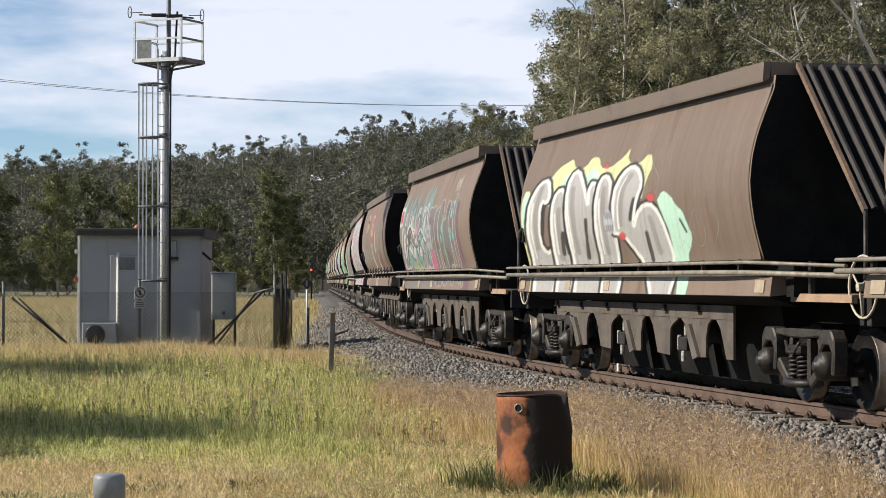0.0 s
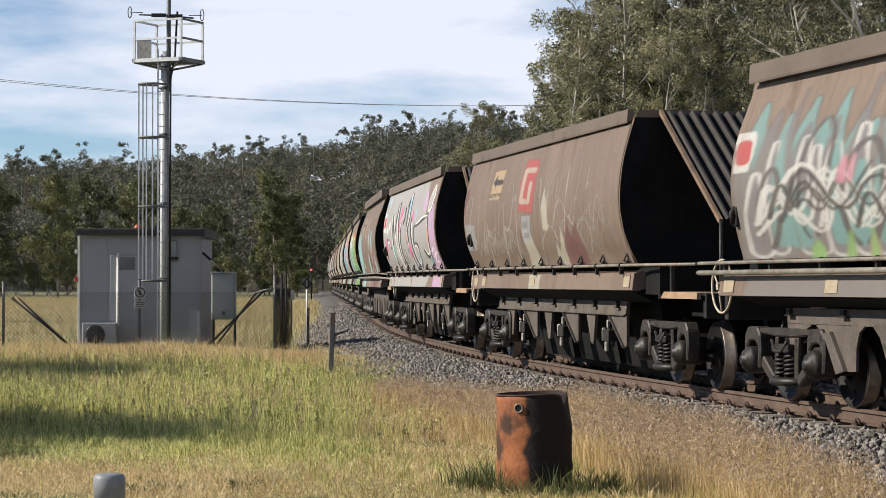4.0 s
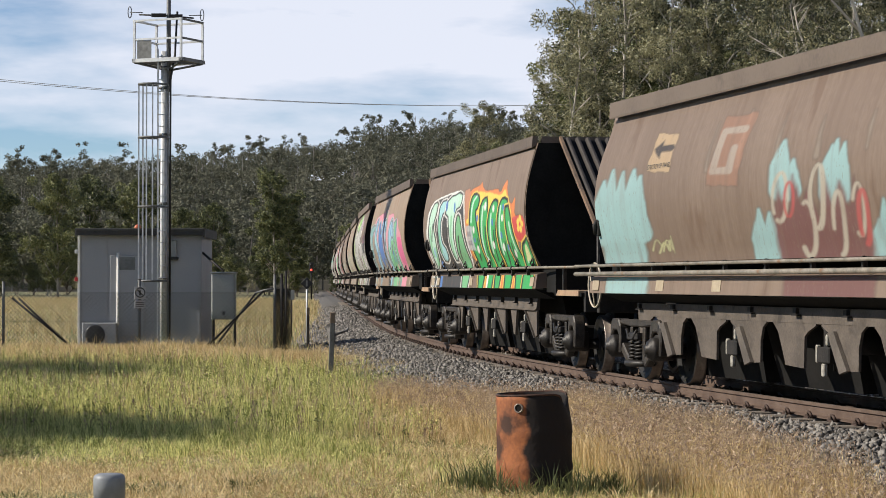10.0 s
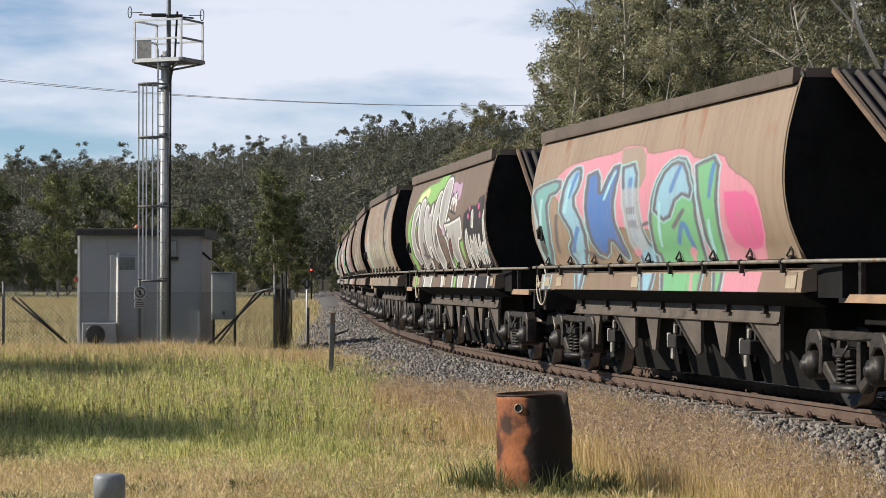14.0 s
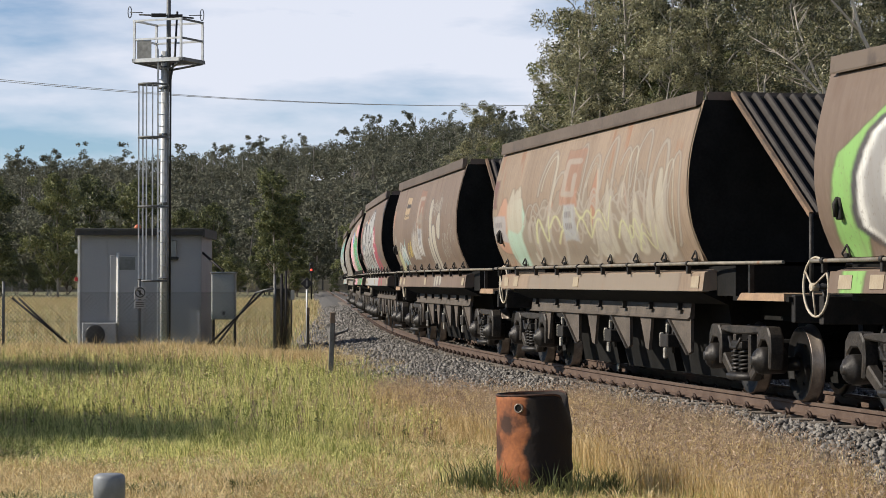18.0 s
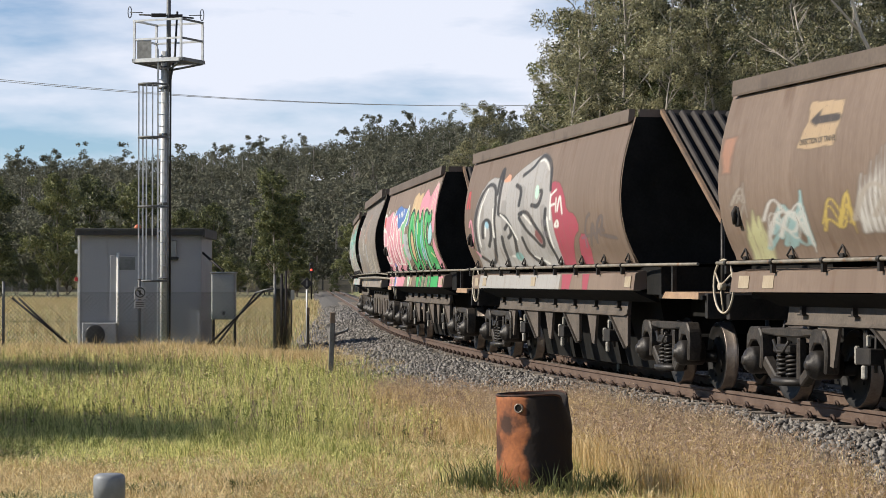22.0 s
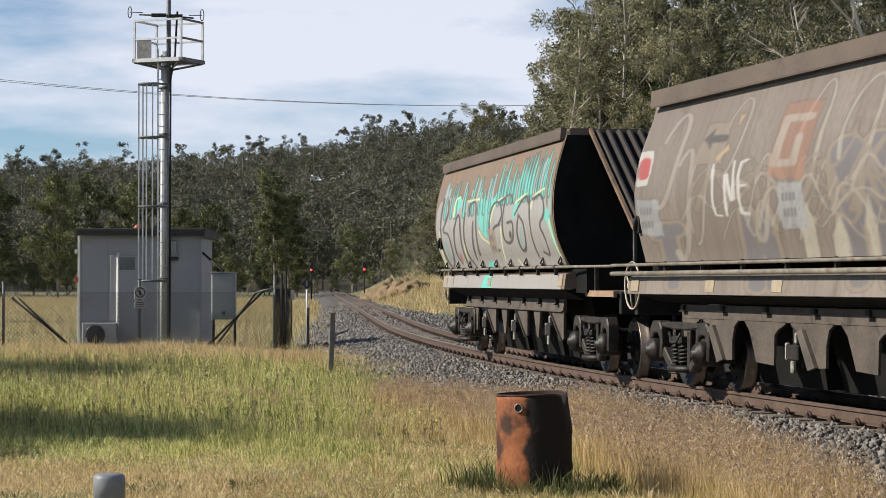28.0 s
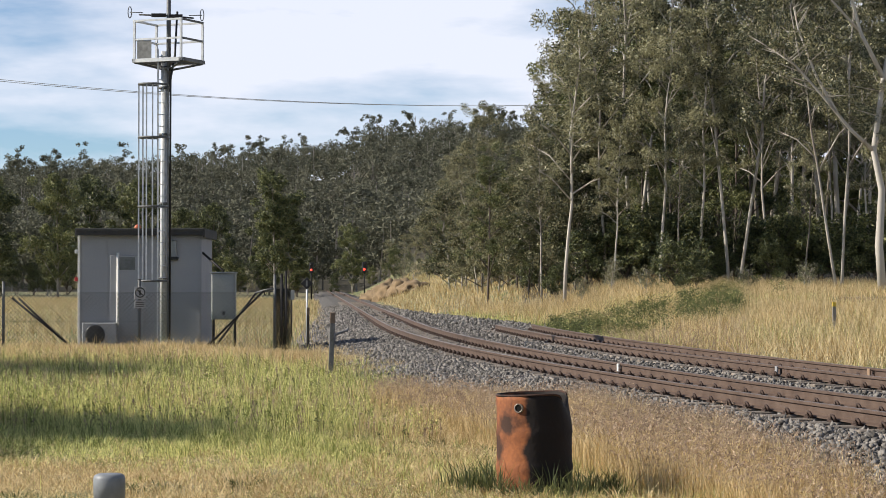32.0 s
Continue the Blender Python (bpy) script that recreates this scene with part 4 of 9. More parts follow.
class Side:
    """Collects the spray paint on one wagon's side and sill as colours of a fine skin; later strokes lie over earlier ones."""
    ASPECT, COLS, ROWS, LOW = 2.1, 320, 112, 9

    def __init__(self, wagon, kind, seed):
        self.wagon, self.kind, self.rnd = wagon, kind, random.Random(seed)
        self.top = KIND[kind]["lid"][0] - 0.012
        self.lo, self.hi = (1.228, 1.447) if kind == "B" else (1.184, 1.397)
        self.z = np.concatenate([np.linspace(self.lo, self.hi, self.LOW), np.linspace(1.585, self.top, self.ROWS)])
        self.q = np.linspace(0, 1, self.COLS)
        u, v = np.meshgrid(self.q * self.ASPECT, (self.z - 1.60) / 1.86)
        k = seed * 1.7
        self.rough = wave(u * 23, v * 19, k) + 0.6 * wave(u * 61, v * 53, k + 2)
        self.U = u + 0.005 * wave(u * 14, v * 11, k + 1)
        self.V = v + 0.006 * wave(u * 12, v * 15, k + 3)
        self.rgb, self.a = np.zeros(u.shape + (3,)), np.zeros(u.shape)

    def lay(self, sd, colour, soft=0.0075, strength=1.0):
        """Paint wherever the distance sd from a shape is below 0."""
        m = np.clip(0.5 - sd / soft, 0, 1) * strength
        c = np.array(PAINTS[colour])
        self.rgb = self.rgb * (1 - m[..., None]) + c * m[..., None]
        self.a = self.a + (1 - self.a) * m

    def strokes(self, lines):
        """Distance from round-ended strokes: each line is a list of (q, v, half width)."""
        D = np.full(self.U.shape, 9.0)
        for line in lines:
            for (q0, v0, r0), (q1, v1, r1) in zip(line, line[1:]):
                ax, bx = q0 * self.ASPECT, q1 * self.ASPECT
                pad = max(r0, r1) + 0.09
                i = np.searchsorted(self.q, [(min(ax, bx) - pad) / self.ASPECT, (max(ax, bx) + pad) / self.ASPECT])
                w = np.s_[:, i[0]:i[1]]
                dx, dy = bx - ax, v1 - v0
                L = dx * dx + dy * dy + 1e-12
                t = np.clip(((self.U[w] - ax) * dx + (self.V[w] - v0) * dy) / L, 0, 1)
                d = np.hypot(self.U[w] - ax - t * dx, self.V[w] - v0 - t * dy) - (r0 + (r1 - r0) * t)
                D[w] = np.minimum(D[w], d)
        return D

    def area(self, outline):
        pts = [(q * self.ASPECT, -0.3 if v <= 0.02 else v) for q, v in outline]
        inside = np.zeros(self.U.shape, bool)
        D = self.strokes([[(x / self.ASPECT, y, 0.0) for x, y in pts + pts[:1]]])
        for (ax, ay), (bx, by) in zip(pts, pts[1:] + pts[:1]):
            if ay != by:
                inside ^= ((ay > self.V) != (by > self.V)) & (self.U < ax + (self.V - ay) * (bx - ax) / (by - ay))
        return np.where(inside, -D, D) + 0.010 * self.rough

    def patch(self, outline, colour, soft=0.02, strength=0.96):
        self.lay(self.area(outline), colour, soft, strength)

    def line(self, half, colour, lines, strength=0.95):
        """Free strokes of one width."""
        self.lay(self.strokes([[(q, v, half) for q, v in (soften(pts, 2) if len(pts) > 2 else pts)] for pts in lines]) + 0.003 * self.rough, colour, 0.010, strength)

    def shape(self, pts, fill, line="", half=0.0, edge="", rim=0.0):
        """A rounded patch with an inner line round it and an edge outside that."""
        pts = soften(pts + pts[:1], 1)[:-1]
        sd = self.area(pts) - 0.006 * self.rough
        if edge:
            self.lay(sd - rim - half, edge, 0.010)
        if line:
            self.lay(sd - half, line, 0.010)
        self.lay(sd + half if line else sd, fill, 0.012, 0.96)

    def blob(self, q0, q1, v0, v1, colour, jag=0.12, n=14, soft=0.03):
        pts = [(q0, v0), (q1, v0)]
        for i in range(n + 1):
            pts.append((q1 + (q0 - q1) * i / n, max(v0 + 0.03, v1 + (jag if i % 2 else -jag) * self.rnd.uniform(0.3, 1))))
        self.patch(pts, colour, soft)

    def fat(self, cells, share, body, line, edge, rim=0.05, light=None, lean=0.0, shade=None, inner=0.03):
        """Bubble letters, each overlapping the last: (letter, q0, q1, v0, v1) each."""
        rim, inner = (rim * 0.62, inner * 0.62) if line else ((rim + inner) * 0.62, 0.0)
        for ch, q0, q1, v0, v1 in cells:
            v0 = -0.2 if v0 <= 0.02 else v0
            w = share * (q1 - q0) * self.ASPECT * 1.04
            r, rq = w / 2, w / 2 / self.ASPECT
            lines = []
            for g in GLYPHS[ch]:
                pts = soften([(q0 + rq + (q1 - q0 - 2 * rq) * x + lean * 0.25 * y, v0 + r + (v1 - v0 - 2 * r) * y) for x, y in g], 2)
                lines.append([(q, v, r * (0.86 + 0.22 * math.sin(5 * v + 9 * q))) for q, v in pts])
            sd = self.strokes(lines)
            fill = body if isinstance(body, str) else self.rnd.choice(body)
            if edge:
                self.lay(sd - inner - rim, edge)
            if line:
                self.lay(sd - inner, line)
            self.lay(sd, fill)
            if shade:
                tone = shade if isinstance(shade, str) else self.rnd.choice(shade)
                self.lay(np.maximum(sd + 0.016, 0.06 * (0.4 - self.rough)), tone, 0.05, 0.55 if tone == "grey" else 0.9)
            if light:
                self.lay(np.maximum(np.abs(sd + r * 0.55) - 0.006, 0.02 * (0.1 - wave(self.U * 9, self.V * 5, q0 * 40))), light, 0.012)

    def letters(self, word, q0, q1, v0, v1, width, body, edge, rim=0.0, halo=None, lean=0.0, light=None, smooth=2):
        n = len(word)
        for i, ch in enumerate(word):
            a, b = q0 + (q1 - q0) * (i + 0.1) / n, q0 + (q1 - q0) * (i + 0.9) / n
            self.lay(self.strokes([[(a + (b - a) * x, v0 + (v1 - v0) * y, width * 0.27) for x, y in soften(g, 1)] for g in GLYPHS[ch]]), body, 0.012)

    def spots(self, n, q0, q1, v0, v1, colour, size):
        lines = []
        for _ in range(n):
            q, v, s = self.rnd.uniform(q0, q1), self.rnd.uniform(v0, v1), size * 0.44 * self.rnd.uniform(0.6, 1.4)
            lines.append([(q, v - s * 0.7, s * 0.45), (q + self.rnd.uniform(-0.004, 0.004), v, s * 0.55), (q, v + s * 0.7, s * 0.4)])
        self.lay(self.strokes(lines), colour, 0.014)

    def scrawl(self, n, q0, q1, v0, v1, colour, width=0.035, reach=0.5):
        """Loose handwriting: short runs of up-and-down strokes that trail off."""
        lines = []
        for _ in range(n):
            h = reach * 0.54 * self.rnd.uniform(0.5, 1.1)
            q, v = self.rnd.uniform(q0, q0 + (q1 - q0) * 0.8), v0 + max(0.0, v1 - v0 - h) * self.rnd.random() + h * 0.2
            pts = [(q, v)]
            for k in range(self.rnd.randint(3, 6)):
                q += h * self.rnd.uniform(0.06, 0.2)
                pts.append((min(q, q1), min(max(v + h * (self.rnd.uniform(0.4, 0.9) if k % 2 == 0 else self.rnd.uniform(-0.3, 0.15)), v0), v1)))
            pts = soften(pts, 2)
            w = width * 0.27 * self.rnd.uniform(0.8, 1.3)
            lines.append([(a, b, w * (1 - 0.6 * i / len(pts))) for i, (a, b) in enumerate(pts)])
        self.lay(self.strokes(lines), colour, 0.012, 0.9)

    def fingers(self, n, q0, q1, v0, v1, colour, edge=None, width=0.16):
        """Spray-painted spikes that rise from behind the letters."""
        spikes = []
        for i in range(n):
            q = q0 + (q1 - q0) * (i + self.rnd.uniform(0.2, 0.8)) / n
            t = v1 - (v1 - v0) * 0.55 * self.rnd.random() ** 1.6
            w = width * 0.27 * self.rnd.uniform(0.6, 1.3)
            tip = self.rnd.uniform(0.002, 0.010)
            spikes.append([(q, v0, w), (q + tip * 0.3, (v0 + t) / 2, w * self.rnd.uniform(0.7, 1.1)), (q + tip, t, w * 0.25)])
        sd = self.strokes(spikes)
        if edge:
            self.lay(sd - 0.013, edge, 0.014)
        self.lay(sd + 0.004 * self.rough, colour, 0.02, 0.94)

    def loops(self, cells, width, colour, taper=0.3):
        """Tall narrow hand-drawn loops: (q, half width, v0, v1) each."""
        lines = []
        for q, r, v0, v1 in cells:
            v, h, w = (v0 + v1) / 2, (v1 - v0) / 2, width * 0.27 * self.rnd.uniform(0.7, 1.3)
            a0 = self.rnd.uniform(-2.4, -1.2)
            turn = self.rnd.uniform(4.2, 6.0)
            lines.append([(q + 0.13 * r * math.cos(a0 + a) + 0.05 * h * math.sin(a0 + a), v + h * math.sin(a0 + a), w * (1 - taper * a / turn)) for a in np.linspace(0, turn, 18)])
        self.lay(self.strokes(lines), colour, 0.012, 0.9)

    def mark(self, faded=False):
        """The operator's mark: a slanted square with a pale angular sign."""
        self.lay(self.area([(0.345, 0.46), (0.435, 0.43), (0.452, 0.86), (0.362, 0.88)]) - 0.004, "rustorange" if faded else "red", 0.012, 0.75 if faded else 0.95)
        pts = [(0.432, 0.78), (0.372, 0.79), (0.360, 0.54), (0.408, 0.53), (0.414, 0.67)]
        self.lay(self.strokes([[(q, v, 0.022) for q, v in pts]]), "scratch" if faded else "cream", 0.01, 0.8)

    def number_plate(self, q=0.36, v0=0.16, v1=0.42, board="plate"):
        if board:
            self.patch([(q, v0), (q + 0.062, v0 - 0.01), (q + 0.065, v1 - 0.01), (q + 0.003, v1)], board, 0.015, 0.85)
        bars = []
        for v in (v1 - 0.085, v1 - 0.175):
            bars += [[(q + 0.014 + 0.0085 * k, v - 0.018, 0.0055), (q + 0.0145 + 0.0085 * k, v + 0.018, 0.0055)] for k in range(4)]
        self.lay(self.strokes(bars), "dusk", 0.012, 0.9)

    def host(self, name):
        return [o for o in self.wagon.children if o.name.split(".")[0] == name][0]

    def sign(self, faded=False):
        """Yellow travel-direction sign with its arrow."""
        self.patch([(0.155, 0.60), (0.225, 0.58), (0.232, 0.84), (0.163, 0.86)], "tanwash" if faded else "sand", 0.01, 0.95)
        self.lay(self.strokes([[(0.185, 0.745, 0.024), (0.218, 0.74, 0.024)]]), "charcoal" if faded else "black", 0.01)
        self.lay(self.area([(0.164, 0.75), (0.188, 0.68), (0.188, 0.81)]), "charcoal" if faded else "black", 0.012)
        if faded:
            return
        cu = bpy.data.curves.new("lettering", "FONT")
        cu.body, cu.size, cu.align_x = "DIRECTION OF TRAVEL", 0.085, "CENTER"
        tmp = bpy.data.objects.new("lettering", cu)
        scene.collection.objects.link(tmp)
        me = tmp.evaluated_get(bpy.context.evaluated_depsgraph_get()).to_mesh()
        bm = bmesh.new()
        x = (along(0.16, self.kind) + along(0.224, self.kind)) / 2
        vs = [bm.verts.new((x + v.co.x, -(bulge(up(0.615) + v.co.y, self.kind) + 0.016), up(0.615) + v.co.y)) for v in me.vertices]
        for p in me.polygons:
            try:
                bm.faces.new([vs[i] for i in p.vertices])
            except ValueError:
                pass
        bpy.data.objects.remove(tmp)
        part("sign_lettering", bm, M["ink"], self.host("body"))

    def disc(self, q=0.012, v=0.62):
        self.patch([(q - 0.012, v - 0.12), (q + 0.026, v - 0.12), (q + 0.026, v + 0.12), (q - 0.012, v + 0.12)], "white", 0.008, 0.9)
        self.lay(self.strokes([[(q + 0.0075, v - 0.045, 0.030), (q + 0.0075, v + 0.045, 0.030)]]), "red", 0.008)

    def finish(self, material, fresh):
        """Builds the painted skins of the side and of its sill; old paint has bleached and let go."""
        g = self.rgb.mean(-1, keepdims=True)
        rgb = np.clip(0.84 * self.rgb + 0.05 * g, 0, 1) if fresh else np.clip(0.64 * self.rgb + 0.07 * g + 0.006, 0, 1)
        self.a = self.a * (1.0 if fresh else 0.82)
        x = np.array([along(q, self.kind) for q in self.q])
        y = np.array([-(np.mean([bulge(z + d, self.kind) for d in np.linspace(-0.16, 0.16, 9)]) + 0.012) for z in self.z])
        y[:self.LOW] = np.linspace(-1.335, -1.307, self.LOW)
        for name, host, rows in (("painted_sill", "side_sill", np.s_[:self.LOW]), ("painted_skin", "body", np.s_[self.LOW:])):
            z, a = self.z[rows], self.a[rows]
            if not a.any():
                continue
            cols = len(x)
            v = np.stack(np.broadcast_arrays(x[None, :], y[rows][:, None], z[:, None]), -1).reshape(-1, 3)
            i = (np.arange(len(z) - 1)[:, None] * cols + np.arange(cols - 1)[None, :]).ravel()
            me = bulk(name, v, np.stack([i, i + 1, i + cols + 1, i + cols], -1), material, True)
            attr = me.color_attributes.new(name="paint", type="FLOAT_COLOR", domain="POINT")
            attr.data.foreach_set("color", np.concatenate([rgb[rows], a[..., None]], -1).astype(np.float32).ravel())
            ob = new(name, me)
            ob.parent = self.host(host)
            ob["label"] = "faded spray-painted graffiti"


def painted(base, name):
    """Hopper paint with worn spray paint over it."""
    m = base.copy()
    m.name = name
    nt = m.node_tree
    b = nt.nodes["Principled BSDF"]
    under = b.inputs["Base Color"].links[0].from_socket
    vc = nt.nodes.new("ShaderNodeVertexColor")
    vc.layer_name = "paint"
    tc = nt.nodes.new("ShaderNodeTexCoord")
    worn = []
    for scale, stretch, lo, hi, least in ((2.2, (1, 1, 0.4), 0.58, 0.74, 0.55), (1.0, (9.0, 0.2, 0.5), 0.50, 0.75, 0.72), (26, (1, 1, 0.6), 0.60, 0.68, 0.6)):
        mp = nt.nodes.new("ShaderNodeMapping")
        mp.inputs["Scale"].default_value = stretch
        nz = nt.nodes.new("ShaderNodeTexNoise")
        nz.inputs["Scale"].default_value, nz.inputs["Detail"].default_value = scale, 7
        rg = nt.nodes.new("ShaderNodeMapRange")
        for key, value in (("From Min", lo), ("From Max", hi), ("To Min", 1.0), ("To Max", least)):
            rg.inputs[key].default_value = value
        nt.links.new(tc.outputs["Object"], mp.inputs["Vector"])
        nt.links.new(mp.outputs[0], nz.inputs["Vector"])
        nt.links.new(nz.outputs["Fac"], rg.inputs["Value"])
        worn.append(rg.outputs["Result"])
    fac = vc.outputs["Alpha"]
    for w in worn:
        mu = nt.nodes.new("ShaderNodeMath")
        mu.operation = "MULTIPLY"
        nt.links.new(fac, mu.inputs[0])
        nt.links.new(w, mu.inputs[1])
        fac = mu.outputs[0]
    mx = nt.nodes.new("ShaderNodeMixRGB")
    nt.links.new(fac, mx.inputs[0])
    nt.links.new(under, mx.inputs[1])
    nt.links.new(vc.outputs["Color"], mx.inputs[2])
    nt.links.new(mx.outputs[0], b.inputs["Base Color"])
    return m


def recolour(wagon, material):
    for o in wagon.children:
        if o.name.split(".")[0] in ("body", "side_sill"):
            o.material_slots[0].link = "OBJECT"
            o.material_slots[0].material = material


def hopper_variant(name, c1, c2, spot):
    m = M["hopper"].copy()
    m.name = name
    for n in m.node_tree.nodes:
        if n.type == "VALTORGB" and tuple(round(v, 3) for v in n.color_ramp.elements[0].color[:3]) == (0.15, 0.106, 0.077):
            n.color_ramp.elements[0].color, n.color_ramp.elements[1].color = (*c1, 1), (*c2, 1)
        if n.type == "MIX_RGB" and n.blend_type == "MIX":
            n.inputs[2].default_value = (*spot, 1)
    return m


M["hopper_tan"] = hopper_variant("weathered_tan_hopper_paint", (0.20, 0.145, 0.10), (0.27, 0.20, 0.14), (0.24, 0.13, 0.075))
M["hopper_grey"] = hopper_variant("weathered_grey_hopper_paint", (0.17, 0.14, 0.115), (0.235, 0.20, 0.168), (0.15, 0.12, 0.10))


def paint_train():
    w = dict(TRAIN)
    kinds = {n: k for n, k, _ in WAGONS}
    S = {n: Side(w[n], kinds[n], 40 + n) for n in w}
    for n in (7, 9, 14):
        recolour(w[n], M["hopper_tan"])
    recolour(w[13], M["hopper_grey"])
    for n in (3, 5, 10, 13):
        S[n].fingers(6, 0.3, 0.95, 0.55, 0.92, "tanwash", None, 0.06)
    s = S[1]
    s.shape([(0, 0.0), (0, 0.34), (0.005, 0.61), (0.043, 0.61), (0.048, 0.47), (0.065, 0.44), (0.041, 0.0)], "lemon")
    s.shape([(0.007, 0.25), (0.007, 0.58), (0.034, 0.6), (0.048, 0.47), (0.031, 0.33)], "mint")
    s.shape([(0.096, 0.46), (0.108, 0.63), (0.141, 0.74), (0.19, 0.8), (0.203, 0.81), (0.23, 0.72), (0.271, 0.72), (0.288, 0.8), (0.324, 0.78), (0.339, 0.7), (0.38, 0.68), (0.432, 0.75), (0.452, 0.82), (0.455, 0.71), (0.511, 0.67), (0.55, 0.75), (0.579, 0.64), (0.557, 0.55), (0.537, 0.38)], "lemon")
    s.shape([(0.166, 0.5), (0.177, 0.67), (0.221, 0.71), (0.255, 0.63), (0.319, 0.71), (0.345, 0.62), (0.309, 0.47)], "mint")
    s.shape([(0.243, 0.63), (0.254, 0.71), (0.274, 0.62), (0.268, 0.55)], "rustorange")
    s.shape([(0.023, 0.0), (0.026, 0.29), (0.044, 0.53), (0.08, 0.66), (0.115, 0.67), (0.131, 0.55), (0.116, 0.48), (0.097, 0.51), (0.08, 0.39), (0.071, 0.18), (0.091, 0.08), (0.121, 0.12), (0.128, 0.0)], "silver", "white", 0.013, "black", 0.022)
    s.shape([(0.122, 0.0), (0.137, 0.35), (0.148, 0.52), (0.174, 0.59), (0.208, 0.52), (0.227, 0.3), (0.227, 0.0)], "silver", "white", 0.013, "black", 0.022)
    s.shape([(0.202, 0.0), (0.204, 0.49), (0.219, 0.67), (0.244, 0.71), (0.281, 0.58), (0.305, 0.39), (0.306, 0.59), (0.34, 0.57), (0.335, 0.0)], "silver", "white", 0.013, "black", 0.022)
    s.shape([(0.319, 0.0), (0.34, 0.46), (0.352, 0.61), (0.379, 0.63), (0.405, 0.55), (0.406, 0.0)], "silver", "white", 0.013, "black", 0.022)
    s.shape([(0.405, 0.21), (0.415, 0.48), (0.444, 0.62), (0.483, 0.67), (0.519, 0.62), (0.537, 0.53), (0.518, 0.42), (0.501, 0.32), (0.493, 0.22), (0.515, 0.32), (0.547, 0.39), (0.589, 0.37), (0.62, 0.27), (0.633, 0.12), (0.64, 0.0), (0.505, 0.0), (0.477, 0.09), (0.447, 0.19)], "silver", "white", 0.013, "black", 0.022)
    s.line(0.021, "grey", [[(0.058, 0.13), (0.067, 0.44), (0.09, 0.61)], [(0.154, 0.04), (0.172, 0.42)], [(0.23, 0.08), (0.234, 0.56)], [(0.361, 0.07), (0.373, 0.53)], [(0.438, 0.27), (0.454, 0.51), (0.483, 0.6)], [(0.587, 0.06), (0.569, 0.29)]], 0.6)
    s.line(0.016, "black", [[(0.165, 0.08), (0.182, 0.29), (0.188, 0.08)], [(0.271, 0.04), (0.288, 0.32)], [(0.484, 0.29), (0.504, 0.43)], [(0.087, 0.24), (0.105, 0.45)], [(0.547, 0.01), (0.545, 0.19)]])
    s.line(0.006, "white", [[(0.043, 0.05), (0.04, 0.29), (0.056, 0.5)], [(0.142, 0.08), (0.154, 0.39)], [(0.212, 0.08), (0.213, 0.49)], [(0.341, 0.07), (0.354, 0.46)], [(0.428, 0.24), (0.436, 0.48), (0.465, 0.59)]])
    s.shape([(0.603, 0.4), (0.626, 0.47), (0.665, 0.43), (0.688, 0.35), (0.711, 0.32), (0.721, 0.23), (0.739, 0.16), (0.716, 0.05), (0.665, 0.0), (0.638, 0.0), (0.644, 0.14), (0.629, 0.28)], "mint")
    s.shape([(0.596, 0.43), (0.591, 0.4), (0.577, 0.4), (0.564, 0.41), (0.558, 0.43), (0.563, 0.45), (0.577, 0.46), (0.59, 0.45)], "red")
    s.shape([(0.453, 0.18), (0.447, 0.16), (0.435, 0.15), (0.424, 0.16), (0.42, 0.18), (0.426, 0.2), (0.438, 0.21), (0.449, 0.2)], "red")
    s.shape([(0.379, 0.69), (0.377, 0.67), (0.37, 0.67), (0.36, 0.68), (0.355, 0.7), (0.357, 0.72), (0.365, 0.73), (0.374, 0.71)], "red")
    s.shape([(0.408, 0.28), (0.4, 0.22), (0.383, 0.19), (0.37, 0.22), (0.366, 0.29), (0.373, 0.35), (0.388, 0.38), (0.403, 0.35)], "plate")
    s.line(0.005, "scratch", [[(0.729, 0.21), (0.764, 0.36), (0.801, 0.17), (0.76, 0.05), (0.741, 0.18)], [(0.812, 0.41), (0.873, 0.26), (0.81, 0.05)], [(0.801, 0.49), (0.819, 0.38)], [(0.578, 0.65), (0.614, 0.54), (0.598, 0.45)]], 0.7)
    s.line(0.008, "black", [[(0.695, 0.26), (0.713, 0.18)]])
    s.number_plate(0.362, 0.16, 0.42, None)
    s = S[2]
    s.fingers(12, 0.02, 0.4, 0.4, 0.9, "teal", None, 0.22)
    s.fingers(8, 0.03, 0.4, 0.5, 0.97, "slate", None, 0.10)
    s.blob(0.0, 0.39, 0.0, 0.60, "grey", 0.14, 18)
    s.fingers(9, 0.03, 0.38, 0.05, 0.7, "slate", "white", 0.16)
    s.fingers(6, 0.05, 0.38, 0.1, 0.66, "teal", None, 0.20)
    s.loops([(0.07, 0.16, 0.05, 0.5), (0.16, 0.22, 0.1, 0.75), (0.25, 0.3, 0.05, 0.6), (0.33, 0.25, 0.05, 0.62)], 0.05, "charcoal")
    s.scrawl(9, 0.03, 0.36, 0.05, 0.6, "white", 0.04, 0.8)
    s.scrawl(5, 0.04, 0.36, 0.05, 0.6, "black", 0.035, 0.7)
    s.fingers(3, 0.2, 0.4, 0.0, 0.16, "pink", None, 0.07)
    s.fingers(2, 0.2, 0.24, 0.40, 0.54, "pink", None, 0.06)
    s.fingers(3, 0.1, 0.30, 0.0, 0.16, "lime", None, 0.08)
    s.patch([(0.77, 0.02), (0.87, 0.0), (0.84, 0.3), (0.835, 0.62), (0.78, 0.68), (0.77, 0.4)], "purple")
